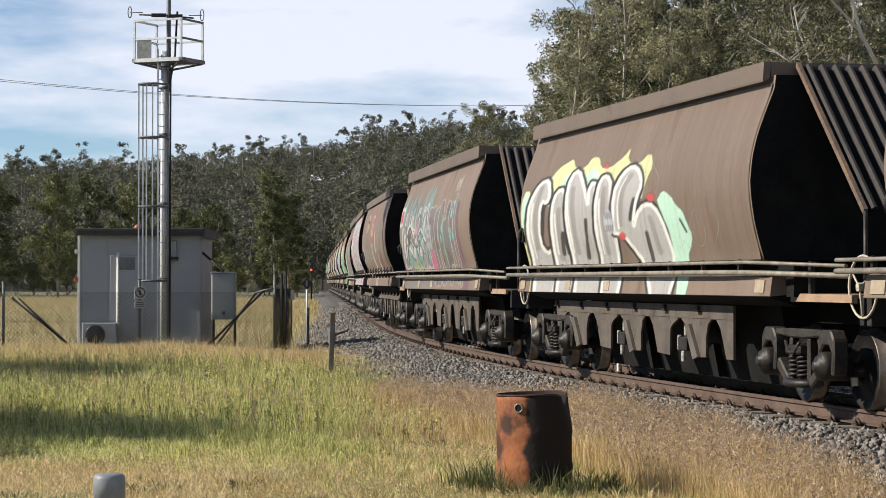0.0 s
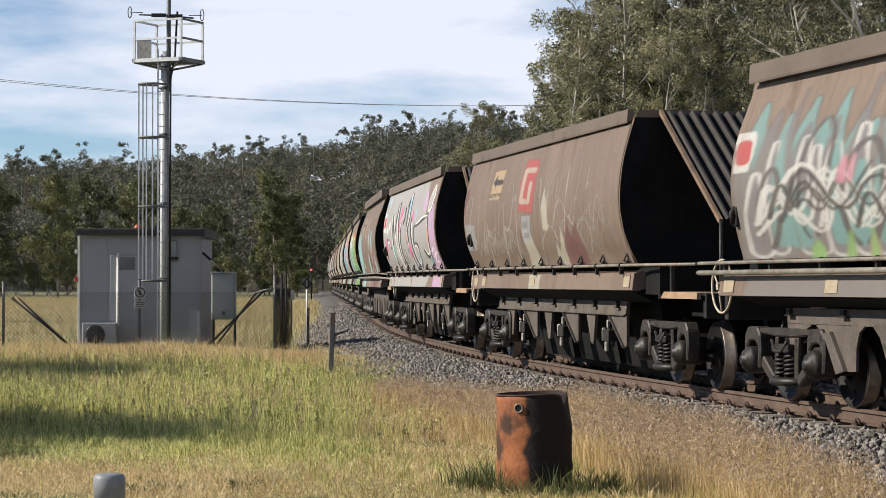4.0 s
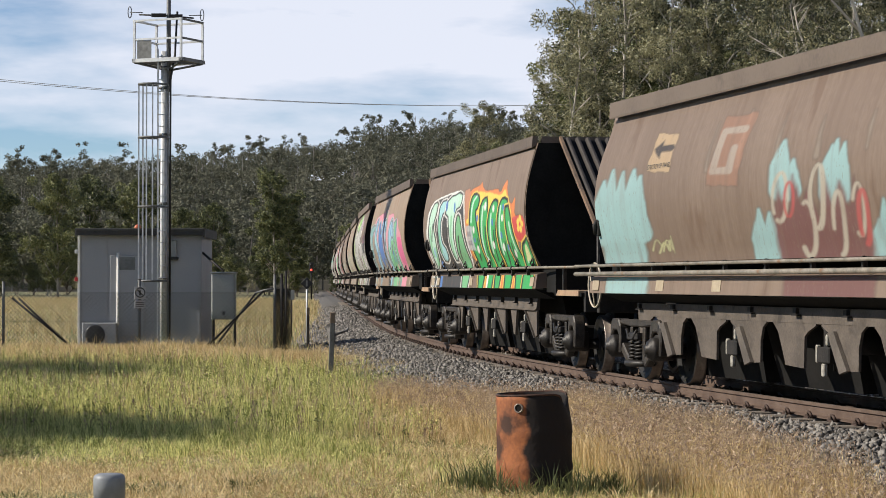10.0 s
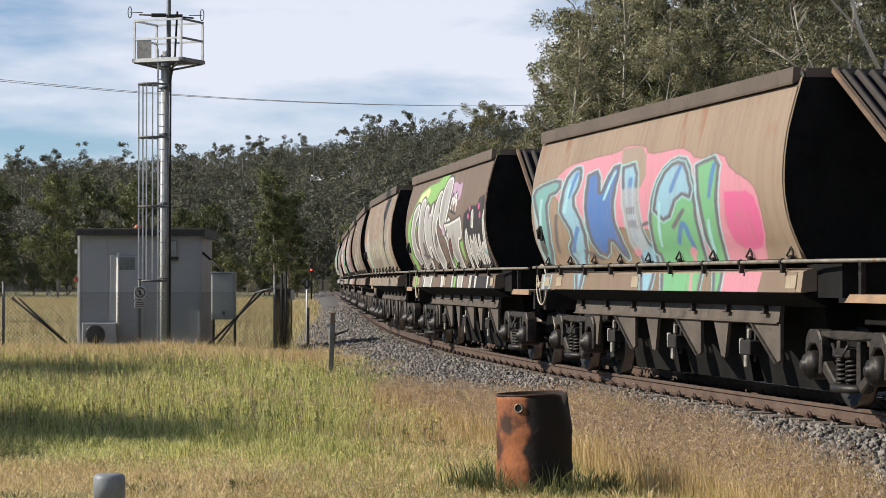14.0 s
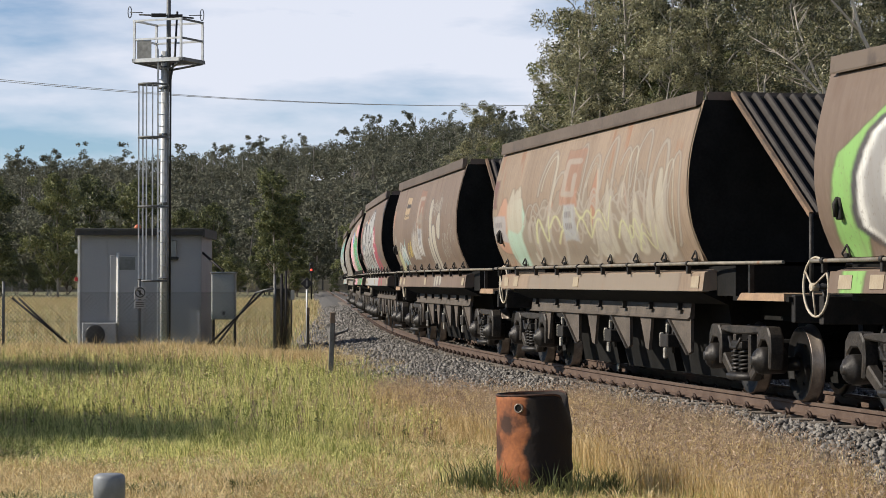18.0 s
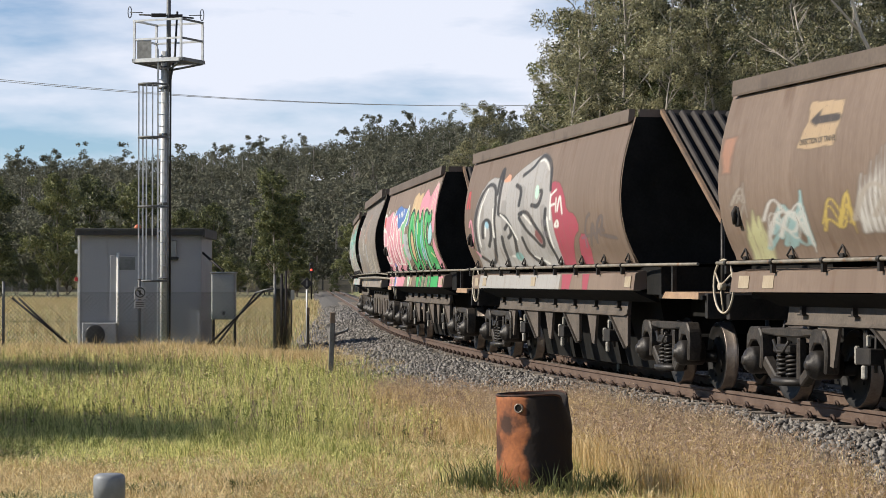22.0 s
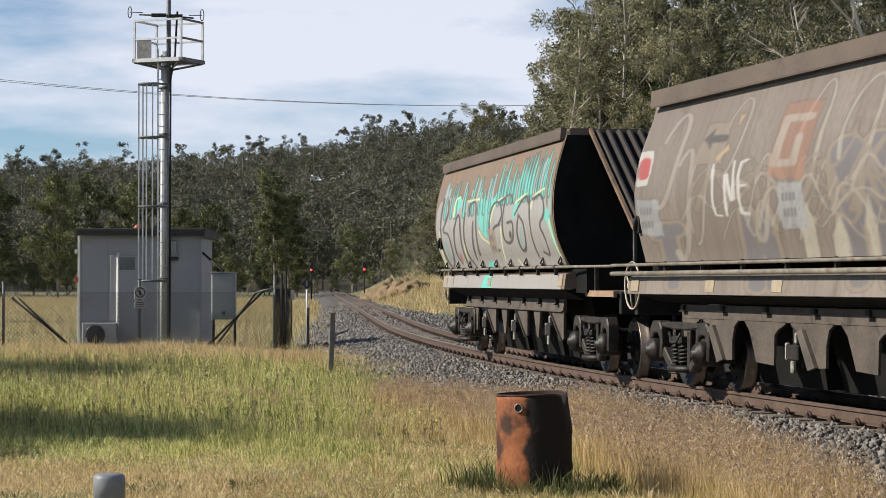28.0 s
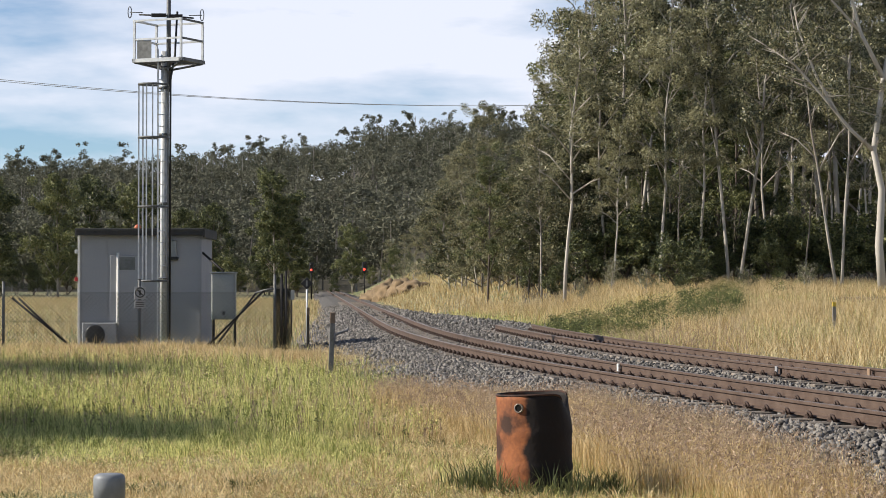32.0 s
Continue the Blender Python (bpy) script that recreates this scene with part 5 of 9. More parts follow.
    s.fat([("H", 0.385, 0.49, 0.02, 0.66), ("E", 0.46, 0.56, 0.0, 0.64), ("O", 0.52, 0.62, 0.0, 0.70), ("N", 0.59, 0.70, 0.0, 0.68), ("S", 0.67, 0.78, 0.0, 0.70)], 0.46, "slate", None, "cream", 0.0, None, 0.02, ["dusk", "purple", "charcoal"], 0.022)
    s.fat([("I", 0.74, 0.79, 0.0, 0.74)], 0.6, "slate", None, "cream", 0.0, None, 0.02, None, 0.02)
    s.spots(5, 0.52, 0.6, 0.25, 0.55, "skyblue", 0.07)
    s.spots(5, 0.66, 0.77, 0.3, 0.66, "turquoise", 0.08)
    s.fingers(1, 0.57, 0.61, 0.15, 0.66, "leafgreen", None, 0.10)
    s.fingers(2, 0.40, 0.44, 0.0, 0.2, "hotpink", None, 0.12)
    s.spots(3, 0.75, 0.78, 0.1, 0.3, "hotpink", 0.06)
    s.scrawl(5, 0.69, 0.76, 0.72, 0.95, "cream", 0.05, 0.5)
    s.disc()
    s.number_plate(0.36, 0.22, 0.48)
    s = S[3]
    s.sign()
    s.mark()
    s.patch([(0.352, 0.0), (0.43, 0.0), (0.42, 0.2), (0.40, 0.3), (0.36, 0.3)], "cream")
    s.number_plate(0.357, 0.2, 0.42)
    s.number_plate(0.0, 0.16, 0.40)
    s.patch([(0.0, 0.5), (0.022, 0.5), (0.022, 0.72), (0.0, 0.72)], "maroon")
    s.loops([(0.03, 0.13, 0.3, 0.66), (0.08, 0.10, 0.2, 0.62), (0.13, 0.12, 0.0, 0.4), (0.18, 0.16, 0.2, 0.6), (0.23, 0.14, 0.0, 0.55), (0.28, 0.2, 0.3, 0.72), (0.31, 0.12, 0.0, 0.6), (0.46, 0.16, 0.0, 0.7), (0.52, 0.1, 0.3, 0.66), (0.56, 0.2, 0.1, 0.75), (0.63, 0.18, 0.2, 0.78), (0.7, 0.2, 0.3, 0.85), (0.78, 0.2, 0.1, 0.6)], 0.03, "scratch", 0.5)
    s.scrawl(18, 0.04, 0.34, 0.02, 0.4, "scratch", 0.022, 0.8)
    s.scrawl(10, 0.44, 0.95, 0.02, 0.6, "scratch", 0.028, 0.9)
    s.fingers(3, 0.5, 0.53, 0.3, 0.62, "cream", None, 0.10)
    s.fingers(3, 0.54, 0.6, 0.0, 0.25, "cream", None, 0.16)
    s.fingers(4, 0.6, 0.72, 0.02, 0.35, "maroon", None, 0.2)
    s = S[4]
    s.shape([(0, 0.0), (0, 0.28), (0, 0.6), (0, 1.06), (0.249, 1.05), (0.48, 1.06), (0.748, 1.07), (0.8, 0.63), (0.86, 0.42), (0.814, 0.0)], "silver")
    s.shape([(0.796, 0.0), (0.862, 0.42), (0.845, 0.56), (0.871, 0.65), (0.916, 0.59), (0.937, 0.72), (0.972, 0.62), (0.992, 0.4), (0.985, 0.17), (0.993, -0.01), (0.993, 0.0)], "lilac")
    s.shape([(0.728, 0.64), (0.736, 0.88), (0.78, 0.86), (0.82, 0.73), (0.8, 0.63)], "lilac")
    s.shape([(0.834, 0.62), (0.84, 0.75), (0.892, 0.87), (0.914, 0.91), (0.94, 0.79), (0.914, 0.71), (0.909, 0.64)], "silver", "white", 0.013)
    s.line(0.021, "black", [[(0.043, 0.26), (0.069, 0.42), (0.128, 0.28)], [(0.156, 0.68), (0.174, 0.34), (0.163, 0.0)], [(0.156, 0.68), (0.206, 0.37), (0.236, 0.79)], [(0.256, 0.81), (0.273, 0.4), (0.274, 0.08)], [(0.379, 0.73), (0.329, 0.64), (0.307, 0.52), (0.298, 0.12), (0.318, 0.01)], [(0.379, 0.73), (0.389, 0.62), (0.357, 0.55)], [(0.413, 0.76), (0.438, 0.86), (0.421, 0.5)], [(0.464, 0.88), (0.487, 0.6), (0.445, 0.48)], [(0.445, 0.48), (0.467, 0.22), (0.48, 0.0)], [(0.518, 0.59), (0.497, 0.46), (0.533, 0.06)], [(0.564, 0.47), (0.546, 0.27), (0.627, 0.29), (0.62, 0.13), (0.574, 0.03)], [(0.588, 0.49), (0.75, 0.55), (0.849, 0.6)], [(0.849, 0.6), (0.855, 0.31), (0.827, 0.04)], [(0.726, 0.2), (0.771, 0.11), (0.828, 0.16)]])
    s.line(0.010, "white", [[(0.057, 0.26), (0.083, 0.39), (0.119, 0.3)], [(0.139, 0.69), (0.158, 0.34), (0.147, 0.0)], [(0.175, 0.68), (0.22, 0.36)], [(0.241, 0.79), (0.256, 0.41), (0.256, 0.08)], [(0.364, 0.71), (0.29, 0.5), (0.282, 0.12)], [(0.452, 0.88), (0.473, 0.6), (0.431, 0.49)], [(0.433, 0.43), (0.453, 0.22), (0.466, 0.0)], [(0.535, 0.59), (0.516, 0.46), (0.551, 0.06)], [(0.607, 0.51), (0.75, 0.58), (0.84, 0.58)], [(0.569, 0.27), (0.615, 0.26), (0.606, 0.13), (0.565, 0.06)], [(0.742, 0.22), (0.779, 0.14), (0.836, 0.19)], [(0.833, 0.56), (0.839, 0.32), (0.809, 0.04)], [(0.216, 0.25), (0.244, 0.08), (0.262, 0.02)], [(0.224, 0.33), (0.262, 0.16)]])
    s.shape([(0.325, 0.67), (0.323, 0.6), (0.311, 0.57), (0.299, 0.6), (0.292, 0.68), (0.293, 0.75), (0.303, 0.78), (0.317, 0.75)], "hotpink")
    s.shape([(0.302, 0.52), (0.298, 0.46), (0.288, 0.44), (0.278, 0.47), (0.274, 0.53), (0.277, 0.58), (0.287, 0.61), (0.297, 0.58)], "hotpink")
    s.shape([(0.07, 0.32), (0.064, 0.25), (0.053, 0.23), (0.044, 0.26), (0.042, 0.33), (0.047, 0.39), (0.057, 0.42), (0.067, 0.39)], "hotpink")
    s.shape([(0.551, 0.61), (0.548, 0.55), (0.538, 0.53), (0.528, 0.56), (0.522, 0.62), (0.524, 0.68), (0.533, 0.7), (0.544, 0.67)], "hotpink")
    s.shape([(0.477, 0.22), (0.465, 0.15), (0.449, 0.13), (0.439, 0.16), (0.439, 0.23), (0.45, 0.3), (0.464, 0.32), (0.476, 0.29)], "hotpink")
    s.shape([(0.062, 0.88), (0.059, 0.83), (0.046, 0.81), (0.032, 0.84), (0.024, 0.89), (0.026, 0.94), (0.038, 0.96), (0.053, 0.93)], "skyblue")
    s.shape([(0.466, 0.75), (0.466, 0.67), (0.457, 0.63), (0.446, 0.67), (0.437, 0.76), (0.435, 0.84), (0.442, 0.87), (0.455, 0.83)], "skyblue")
    s.shape([(0.603, 0.61), (0.6, 0.55), (0.591, 0.53), (0.58, 0.55), (0.575, 0.61), (0.577, 0.67), (0.585, 0.69), (0.597, 0.67)], "skyblue")
    s.shape([(0.179, 0.21), (0.171, 0.13), (0.161, 0.09), (0.155, 0.13), (0.156, 0.21), (0.162, 0.3), (0.172, 0.33), (0.179, 0.3)], "teal")
    s.shape([(0.951, 0.45), (0.947, 0.43), (0.938, 0.42), (0.93, 0.43), (0.928, 0.46), (0.932, 0.48), (0.94, 0.49), (0.949, 0.48)], "teal")
    s.shape([(0.831, 0.08), (0.819, 0.04), (0.803, 0.02), (0.793, 0.04), (0.795, 0.08), (0.806, 0.12), (0.822, 0.13), (0.832, 0.11)], "teal")
    s.shape([(0.615, 0.13), (0.606, 0.08), (0.597, 0.05), (0.593, 0.08), (0.597, 0.13), (0.606, 0.18), (0.615, 0.2), (0.619, 0.18)], "teal")
    s.shape([(0.848, 0.37), (0.839, 0.3), (0.826, 0.28), (0.819, 0.31), (0.819, 0.37), (0.827, 0.43), (0.837, 0.46), (0.847, 0.43)], "peach")
    s.shape([(0.445, 0.37), (0.44, 0.33), (0.431, 0.31), (0.423, 0.33), (0.422, 0.38), (0.426, 0.42), (0.435, 0.44), (0.443, 0.42)], "peach")
    s.shape([(0.086, 0.51), (0.082, 0.47), (0.071, 0.46), (0.061, 0.48), (0.057, 0.51), (0.061, 0.55), (0.071, 0.56), (0.081, 0.55)], "white")
    s.shape([(0.118, 0.56), (0.115, 0.52), (0.107, 0.51), (0.099, 0.53), (0.095, 0.57), (0.097, 0.61), (0.105, 0.63), (0.114, 0.61)], "white")
    s.line(0.008, "white", [[(0.872, 0.18), (0.911, 0.24), (0.931, 0.14), (0.874, 0.07), (0.931, 0.07)], [(0.878, 0.12), (0.959, 0.17)]])
    s.line(0.005, "black", [[(0.346, 0.31), (0.337, 0.11)], [(0.329, 0.25), (0.369, 0.23), (0.365, 0.07), (0.321, 0.09)], [(0.343, 0.03), (0.369, 0.19)]])
    s.shape([(0.02, 0.14), (0.035, 0.36), (0.048, 0.27), (0.032, 0.1)], "maroon")
    s.disc()
    s.number_plate(0.40, 0.2, 0.40, None)
    s = S[5]
    s.sign()
    s.mark(True)
    s.blob(0.0, 0.135, 0.0, 0.36, "cyan", 0.06, 8)
    s.fingers(8, 0.0, 0.14, 0.2, 0.66, "cyan", None, 0.26)
    s.scrawl(4, 0.15, 0.22, 0.02, 0.16, "lemon", 0.03, 0.35)
    for q, v0, v1 in ((0.49, 0.0, 0.35), (0.57, 0.38, 0.66), (0.71, 0.33, 0.62), (0.83, 0.0, 0.30)):
        s.fingers(3, q - 0.025, q + 0.03, v0, v1, "cyan", None, 0.24)
    s.blob(0.53, 0.79, 0.0, 0.34, "maroon", 0.12, 12)
    s.loops([(0.555, 0.16, 0.2, 0.48), (0.62, 0.16, 0.0, 0.3), (0.66, 0.14, 0.15, 0.50), (0.71, 0.12, 0.0, 0.34), (0.77, 0.12, 0.1, 0.38)], 0.05, "cream", 0.2)
    s.loops([(0.78, 0.10, 0.05, 0.34), (0.58, 0.1, 0.22, 0.42)], 0.045, "red", 0.2)
    s = S[6]
    s.shape([(0.396, 0.48), (0.408, 0.71), (0.455, 0.75), (0.516, 0.76), (0.525, 0.81), (0.555, 0.72), (0.634, 0.68), (0.7, 0.7), (0.739, 0.64), (0.765, 0.72), (0.791, 0.77), (0.806, 0.64), (0.861, 0.5), (0.905, 0.62), (0.893, 0.39), (0.992, 0.4), (0.994, 0.24), (0.947, 0.18), (0.881, 0.21), (0.892, 0.0), (0.398, 0.0)], "orange")
    s.shape([(0.858, 0.4), (0.926, 0.42), (0.997, 0.41), (0.995, 0.24), (0.948, 0.19), (0.879, 0.23), (0.864, 0.33)], "red")
    s.shape([(0.408, 0.42), (0.426, 0.63), (0.465, 0.7), (0.543, 0.7), (0.669, 0.65), (0.748, 0.62), (0.786, 0.68), (0.812, 0.58), (0.861, 0.46), (0.833, 0.35)], "yellow")
    s.shape([(0.372, 0.75), (0.432, 0.76), (0.443, 0.47), (0.395, 0.45)], "rustorange")
    s.shape([(0.015, 0.0), (0.027, 0.33), (0.053, 0.63), (0.107, 0.73), (0.359, 0.77), (0.396, 0.48), (0.398, 0.0)], "black", "white", 0.010)
    s.shape([(0.04, 0.18), (0.051, 0.47), (0.079, 0.67), (0.127, 0.7), (0.127, 0.57), (0.094, 0.46), (0.11, 0.28), (0.086, 0.09), (0.045, 0.0), (0.037, 0.05)], "mint", "black", 0.010, "white", 0.013)
    s.shape([(0.141, 0.49), (0.154, 0.69), (0.216, 0.7), (0.218, 0.59), (0.172, 0.54), (0.16, 0.27), (0.191, 0.18), (0.167, 0.06), (0.122, 0.08)], "cyan", "black", 0.010, "white", 0.013)
    s.shape([(0.208, 0.55), (0.216, 0.71), (0.354, 0.75), (0.357, 0.6), (0.297, 0.57), (0.274, 0.23), (0.271, 0.07), (0.225, 0.07), (0.244, 0.49)], "mint", "black", 0.010, "white", 0.013)
    s.shape([(0.306, 0.42), (0.324, 0.54), (0.358, 0.48), (0.37, 0.16), (0.37, 0.0), (0.273, 0.0)], "leafgreen", "black", 0.010, "white", 0.013)
    s.line(0.013, "leafgreen", [[(0.052, 0.13), (0.069, 0.43)], [(0.138, 0.17), (0.156, 0.53)], [(0.243, 0.11), (0.266, 0.51)], [(0.062, 0.04), (0.093, 0.21)]], 0.8)
    s.line(0.010, "black", [[(0.209, 0.24), (0.229, 0.4)], [(0.299, 0.07), (0.323, 0.3)], [(0.112, 0.17), (0.13, 0.37)], [(0.206, 0.02), (0.269, 0.0)], [(0.07, 0.29), (0.092, 0.46)]])
    s.shape([(0.226, 0.63), (0.224, 0.59), (0.216, 0.57), (0.208, 0.59), (0.203, 0.63), (0.205, 0.67), (0.212, 0.69), (0.221, 0.67)], "blue")
    s.shape([(0.299, 0.6), (0.297, 0.55), (0.291, 0.54), (0.284, 0.56), (0.281, 0.6), (0.282, 0.65), (0.287, 0.66), (0.294, 0.64)], "blue")
    s.shape([(0.081, 0.17), (0.076, 0.13), (0.068, 0.11), (0.063, 0.13), (0.064, 0.17), (0.069, 0.21), (0.076, 0.23), (0.081, 0.21)], "skyblue")
    s.shape([(0.111, 0.04), (0.105, 0.0), (0.097, 0.0), (0.09, 0.0), (0.09, 0.04), (0.096, 0.07), (0.104, 0.08), (0.111, 0.06)], "blue")
    s.shape([(0.441, 0.47), (0.447, 0.65), (0.48, 0.7), (0.534, 0.65), (0.526, 0.55), (0.497, 0.53), (0.521, 0.34), (0.519, 0.09), (0.51, 0.0), (0.437, 0.0), (0.436, 0.21)], "green", "black", 0.013, "yellow", 0.013)
    s.shape([(0.548, 0.56), (0.573, 0.63), (0.618, 0.63), (0.627, 0.44), (0.612, 0.39), (0.596, 0.0), (0.523, 0.0)], "green", "black", 0.013, "yellow", 0.013)
    s.shape([(0.622, 0.4), (0.647, 0.54), (0.686, 0.6), (0.732, 0.57), (0.721, 0.42), (0.696, 0.37), (0.669, 0.0), (0.591, 0.0)], "green", "black", 0.013, "yellow", 0.013)
    s.shape([(0.721, 0.42), (0.741, 0.56), (0.776, 0.6), (0.83, 0.56), (0.84, 0.34), (0.794, 0.27), (0.785, 0.0), (0.682, 0.0)], "green", "black", 0.013, "yellow", 0.013)
    s.shape([(0.799, 0.51), (0.844, 0.52), (0.87, 0.23), (0.888, 0.0), (0.798, 0.0)], "green", "black", 0.013, "yellow", 0.013)
    s.shape([(0.88, -0.01), (0.918, 0.17), (0.963, 0.2), (0.993, 0.23), (0.985, 0.04), (0.998, 0.0), (0.892, 0.0)], "green", "black", 0.013, "yellow", 0.013)
    s.line(0.013, "mint", [[(0.458, 0.43), (0.466, 0.61), (0.5, 0.66)], [(0.536, 0.09), (0.575, 0.55)], [(0.618, 0.12), (0.66, 0.47)], [(0.713, 0.11), (0.754, 0.52)], [(0.834, 0.37), (0.852, 0.13)], [(0.92, 0.03), (0.961, 0.16)]])
    s.line(0.010, "black", [[(0.471, 0.06), (0.504, 0.26)], [(0.559, 0.02), (0.593, 0.36)], [(0.634, 0.05), (0.675, 0.32)], [(0.733, -0.0), (0.766, 0.21)], [(0.813, 0.04), (0.824, 0.19)]])
    s.shape([(0.488, 0.35), (0.483, 0.32), (0.475, 0.31), (0.468, 0.33), (0.466, 0.36), (0.47, 0.38), (0.479, 0.39), (0.486, 0.38)], "white")
    s.shape([(0.494, 0.16), (0.488, 0.13), (0.479, 0.12), (0.473, 0.13), (0.473, 0.16), (0.479, 0.19), (0.488, 0.2), (0.494, 0.19)], "white")
    s.shape([(0.609, 0.55), (0.605, 0.52), (0.597, 0.51), (0.59, 0.52), (0.586, 0.55), (0.589, 0.58), (0.597, 0.59), (0.605, 0.58)], "white")
    s.shape([(0.694, 0.51), (0.69, 0.49), (0.682, 0.48), (0.674, 0.49), (0.671, 0.52), (0.675, 0.54), (0.682, 0.55), (0.69, 0.54)], "white")
    s.shape([(0.655, 0.19), (0.649, 0.16), (0.64, 0.15), (0.634, 0.16), (0.634, 0.19), (0.64, 0.22), (0.649, 0.23), (0.655, 0.21)], "white")
    s.shape([(0.781, 0.41), (0.776, 0.39), (0.768, 0.38), (0.76, 0.39), (0.758, 0.42), (0.763, 0.44), (0.771, 0.45), (0.778, 0.44)], "white")
    s.shape([(0.75, 0.17), (0.743, 0.14), (0.734, 0.13), (0.728, 0.15), (0.728, 0.17), (0.735, 0.2), (0.744, 0.21), (0.75, 0.2)], "white")
    s.shape([(0.84, 0.1), (0.833, 0.08), (0.823, 0.07), (0.817, 0.08), (0.819, 0.1), (0.826, 0.13), (0.835, 0.14), (0.841, 0.13)], "white")
    s.shape([(0.55, 0.05), (0.543, 0.02), (0.533, 0.01), (0.528, 0.02), (0.529, 0.05), (0.536, 0.08), (0.545, 0.09), (0.551, 0.08)], "white")
    s.shape([(0.53, 0.46), (0.526, 0.43), (0.52, 0.42), (0.514, 0.43), (0.512, 0.46), (0.515, 0.48), (0.521, 0.49), (0.527, 0.48)], "blue")
    s.shape([(0.483, 0.25), (0.479, 0.23), (0.472, 0.22), (0.466, 0.23), (0.466, 0.25), (0.47, 0.27), (0.477, 0.28), (0.482, 0.27)], "blue")
    s.shape([(0.679, 0.39), (0.676, 0.37), (0.669, 0.36), (0.663, 0.37), (0.662, 0.4), (0.665, 0.42), (0.672, 0.43), (0.678, 0.42)], "blue")
    s.shape([(0.79, 0.51), (0.787, 0.49), (0.781, 0.48), (0.774, 0.49), (0.772, 0.52), (0.775, 0.54), (0.781, 0.54), (0.787, 0.53)], "blue")
    s.shape([(0.755, 0.27), (0.75, 0.25), (0.743, 0.24), (0.738, 0.25), (0.737, 0.27), (0.742, 0.3), (0.749, 0.3), (0.754, 0.29)], "blue")
    s.shape([(0.79, 0.16), (0.784, 0.14), (0.777, 0.13), (0.772, 0.14), (0.773, 0.16), (0.778, 0.18), (0.785, 0.19), (0.79, 0.18)], "blue")
    s.shape([(0.94, 0.36), (0.934, 0.34), (0.924, 0.33), (0.916, 0.34), (0.913, 0.36), (0.919, 0.38), (0.928, 0.39), (0.937, 0.38)], "yellow")
    s.shape([(0.964, 0.38), (0.959, 0.36), (0.949, 0.36), (0.94, 0.37), (0.938, 0.39), (0.943, 0.41), (0.952, 0.42), (0.961, 0.41)], "yellow")
    s.shape([(0.979, 0.34), (0.973, 0.32), (0.963, 0.32), (0.955, 0.33), (0.952, 0.35), (0.958, 0.37), (0.968, 0.37), (0.976, 0.36)], "yellow")
    s.shape([(0.961, 0.3), (0.955, 0.28), (0.945, 0.27), (0.937, 0.28), (0.935, 0.3), (0.941, 0.32), (0.951, 0.33), (0.96, 0.32)], "yellow")
    s.shape([(0.938, 0.31), (0.932, 0.29), (0.922, 0.28), (0.914, 0.29), (0.912, 0.31), (0.917, 0.33), (0.927, 0.34), (0.936, 0.33)], "yellow")
    s.shape([(0.914, 0.04), (0.943, 0.16), (0.972, 0.18), (0.967, 0.03)], "lemon")
    s.number_plate(0.40, 0.16, 0.40)
    s = S[7]
    s.shape([(0.0, 0.0), (0.007, 0.43), (0.02, 0.66), (0.05, 0.63), (0.047, 0.0)], "silver")
    s.shape([(0.08, 0.6), (0.108, 0.73), (0.18, 0.77), (0.352, 0.78), (0.348, 0.82), (0.451, 0.79), (0.46, 0.72), (0.571, 0.73), (0.615, 0.72), (0.665, 0.62), (0.763, 0.66), (0.798, 0.53), (0.884, 0.45), (0.91, 0.32), (0.898, 0.07), (0.836, 0.0), (0.699, 0.0), (0.502, 0.22), (0.164, 0.27)], "pink")
    s.shape([(0.774, 0.4), (0.883, 0.4), (0.901, 0.25), (0.887, 0.07), (0.815, 0.04), (0.766, 0.12)], "hotpink")
    s.shape([(0.35, 0.8), (0.454, 0.79), (0.469, 0.51), (0.383, 0.51)], "tanwash")
    s.shape([(0.01, 0.55), (0.022, 0.62), (0.112, 0.66), (0.113, 0.57), (0.062, 0.53), (0.067, 0.28), (0.044, 0.05), (0.014, 0.0), (0.033, 0.29)], "teal", "dusk", 0.013, "cyan", 0.009)
    s.shape([(0.119, 0.4), (0.136, 0.64), (0.166, 0.72), (0.195, 0.72), (0.198, 0.6), (0.164, 0.48), (0.209, 0.27), (0.187, 0.04), (0.14, 0.0), (0.118, 0.09), (0.162, 0.21)], "skyblue", "dusk", 0.013, "cyan", 0.009)
    s.shape([(0.228, 0.65), (0.273, 0.67), (0.28, 0.46), (0.325, 0.67), (0.359, 0.68), (0.325, 0.36), (0.347, 0.11), (0.342, 0.0), (0.303, 0.2), (0.269, 0.04), (0.228, 0.08), (0.222, 0.35)], "blue", "dusk", 0.013, "cyan", 0.009)
    s.shape([(0.372, 0.66), (0.428, 0.68), (0.428, 0.35), (0.44, 0.15), (0.465, 0.06), (0.425, 0.0), (0.382, 0.07), (0.383, 0.35)], "skyblue", "dusk", 0.013, "cyan", 0.009)
    s.shape([(0.459, 0.06), (0.486, 0.38), (0.525, 0.58), (0.576, 0.67), (0.627, 0.64), (0.66, 0.44), (0.651, 0.05), (0.616, 0.0), (0.507, 0.0)], "leafgreen", "dusk", 0.013, "cyan", 0.009)
    s.shape([(0.496, 0.34), (0.526, 0.55), (0.577, 0.65), (0.622, 0.61), (0.653, 0.39), (0.596, 0.43), (0.538, 0.25)], "skyblue", "dusk", 0.013, "cyan", 0.009)
    s.shape([(0.664, 0.59), (0.753, 0.64), (0.744, 0.38), (0.728, 0.08), (0.699, 0.0), (0.673, 0.05), (0.682, 0.28)], "leafgreen", "dusk", 0.013, "cyan", 0.009)
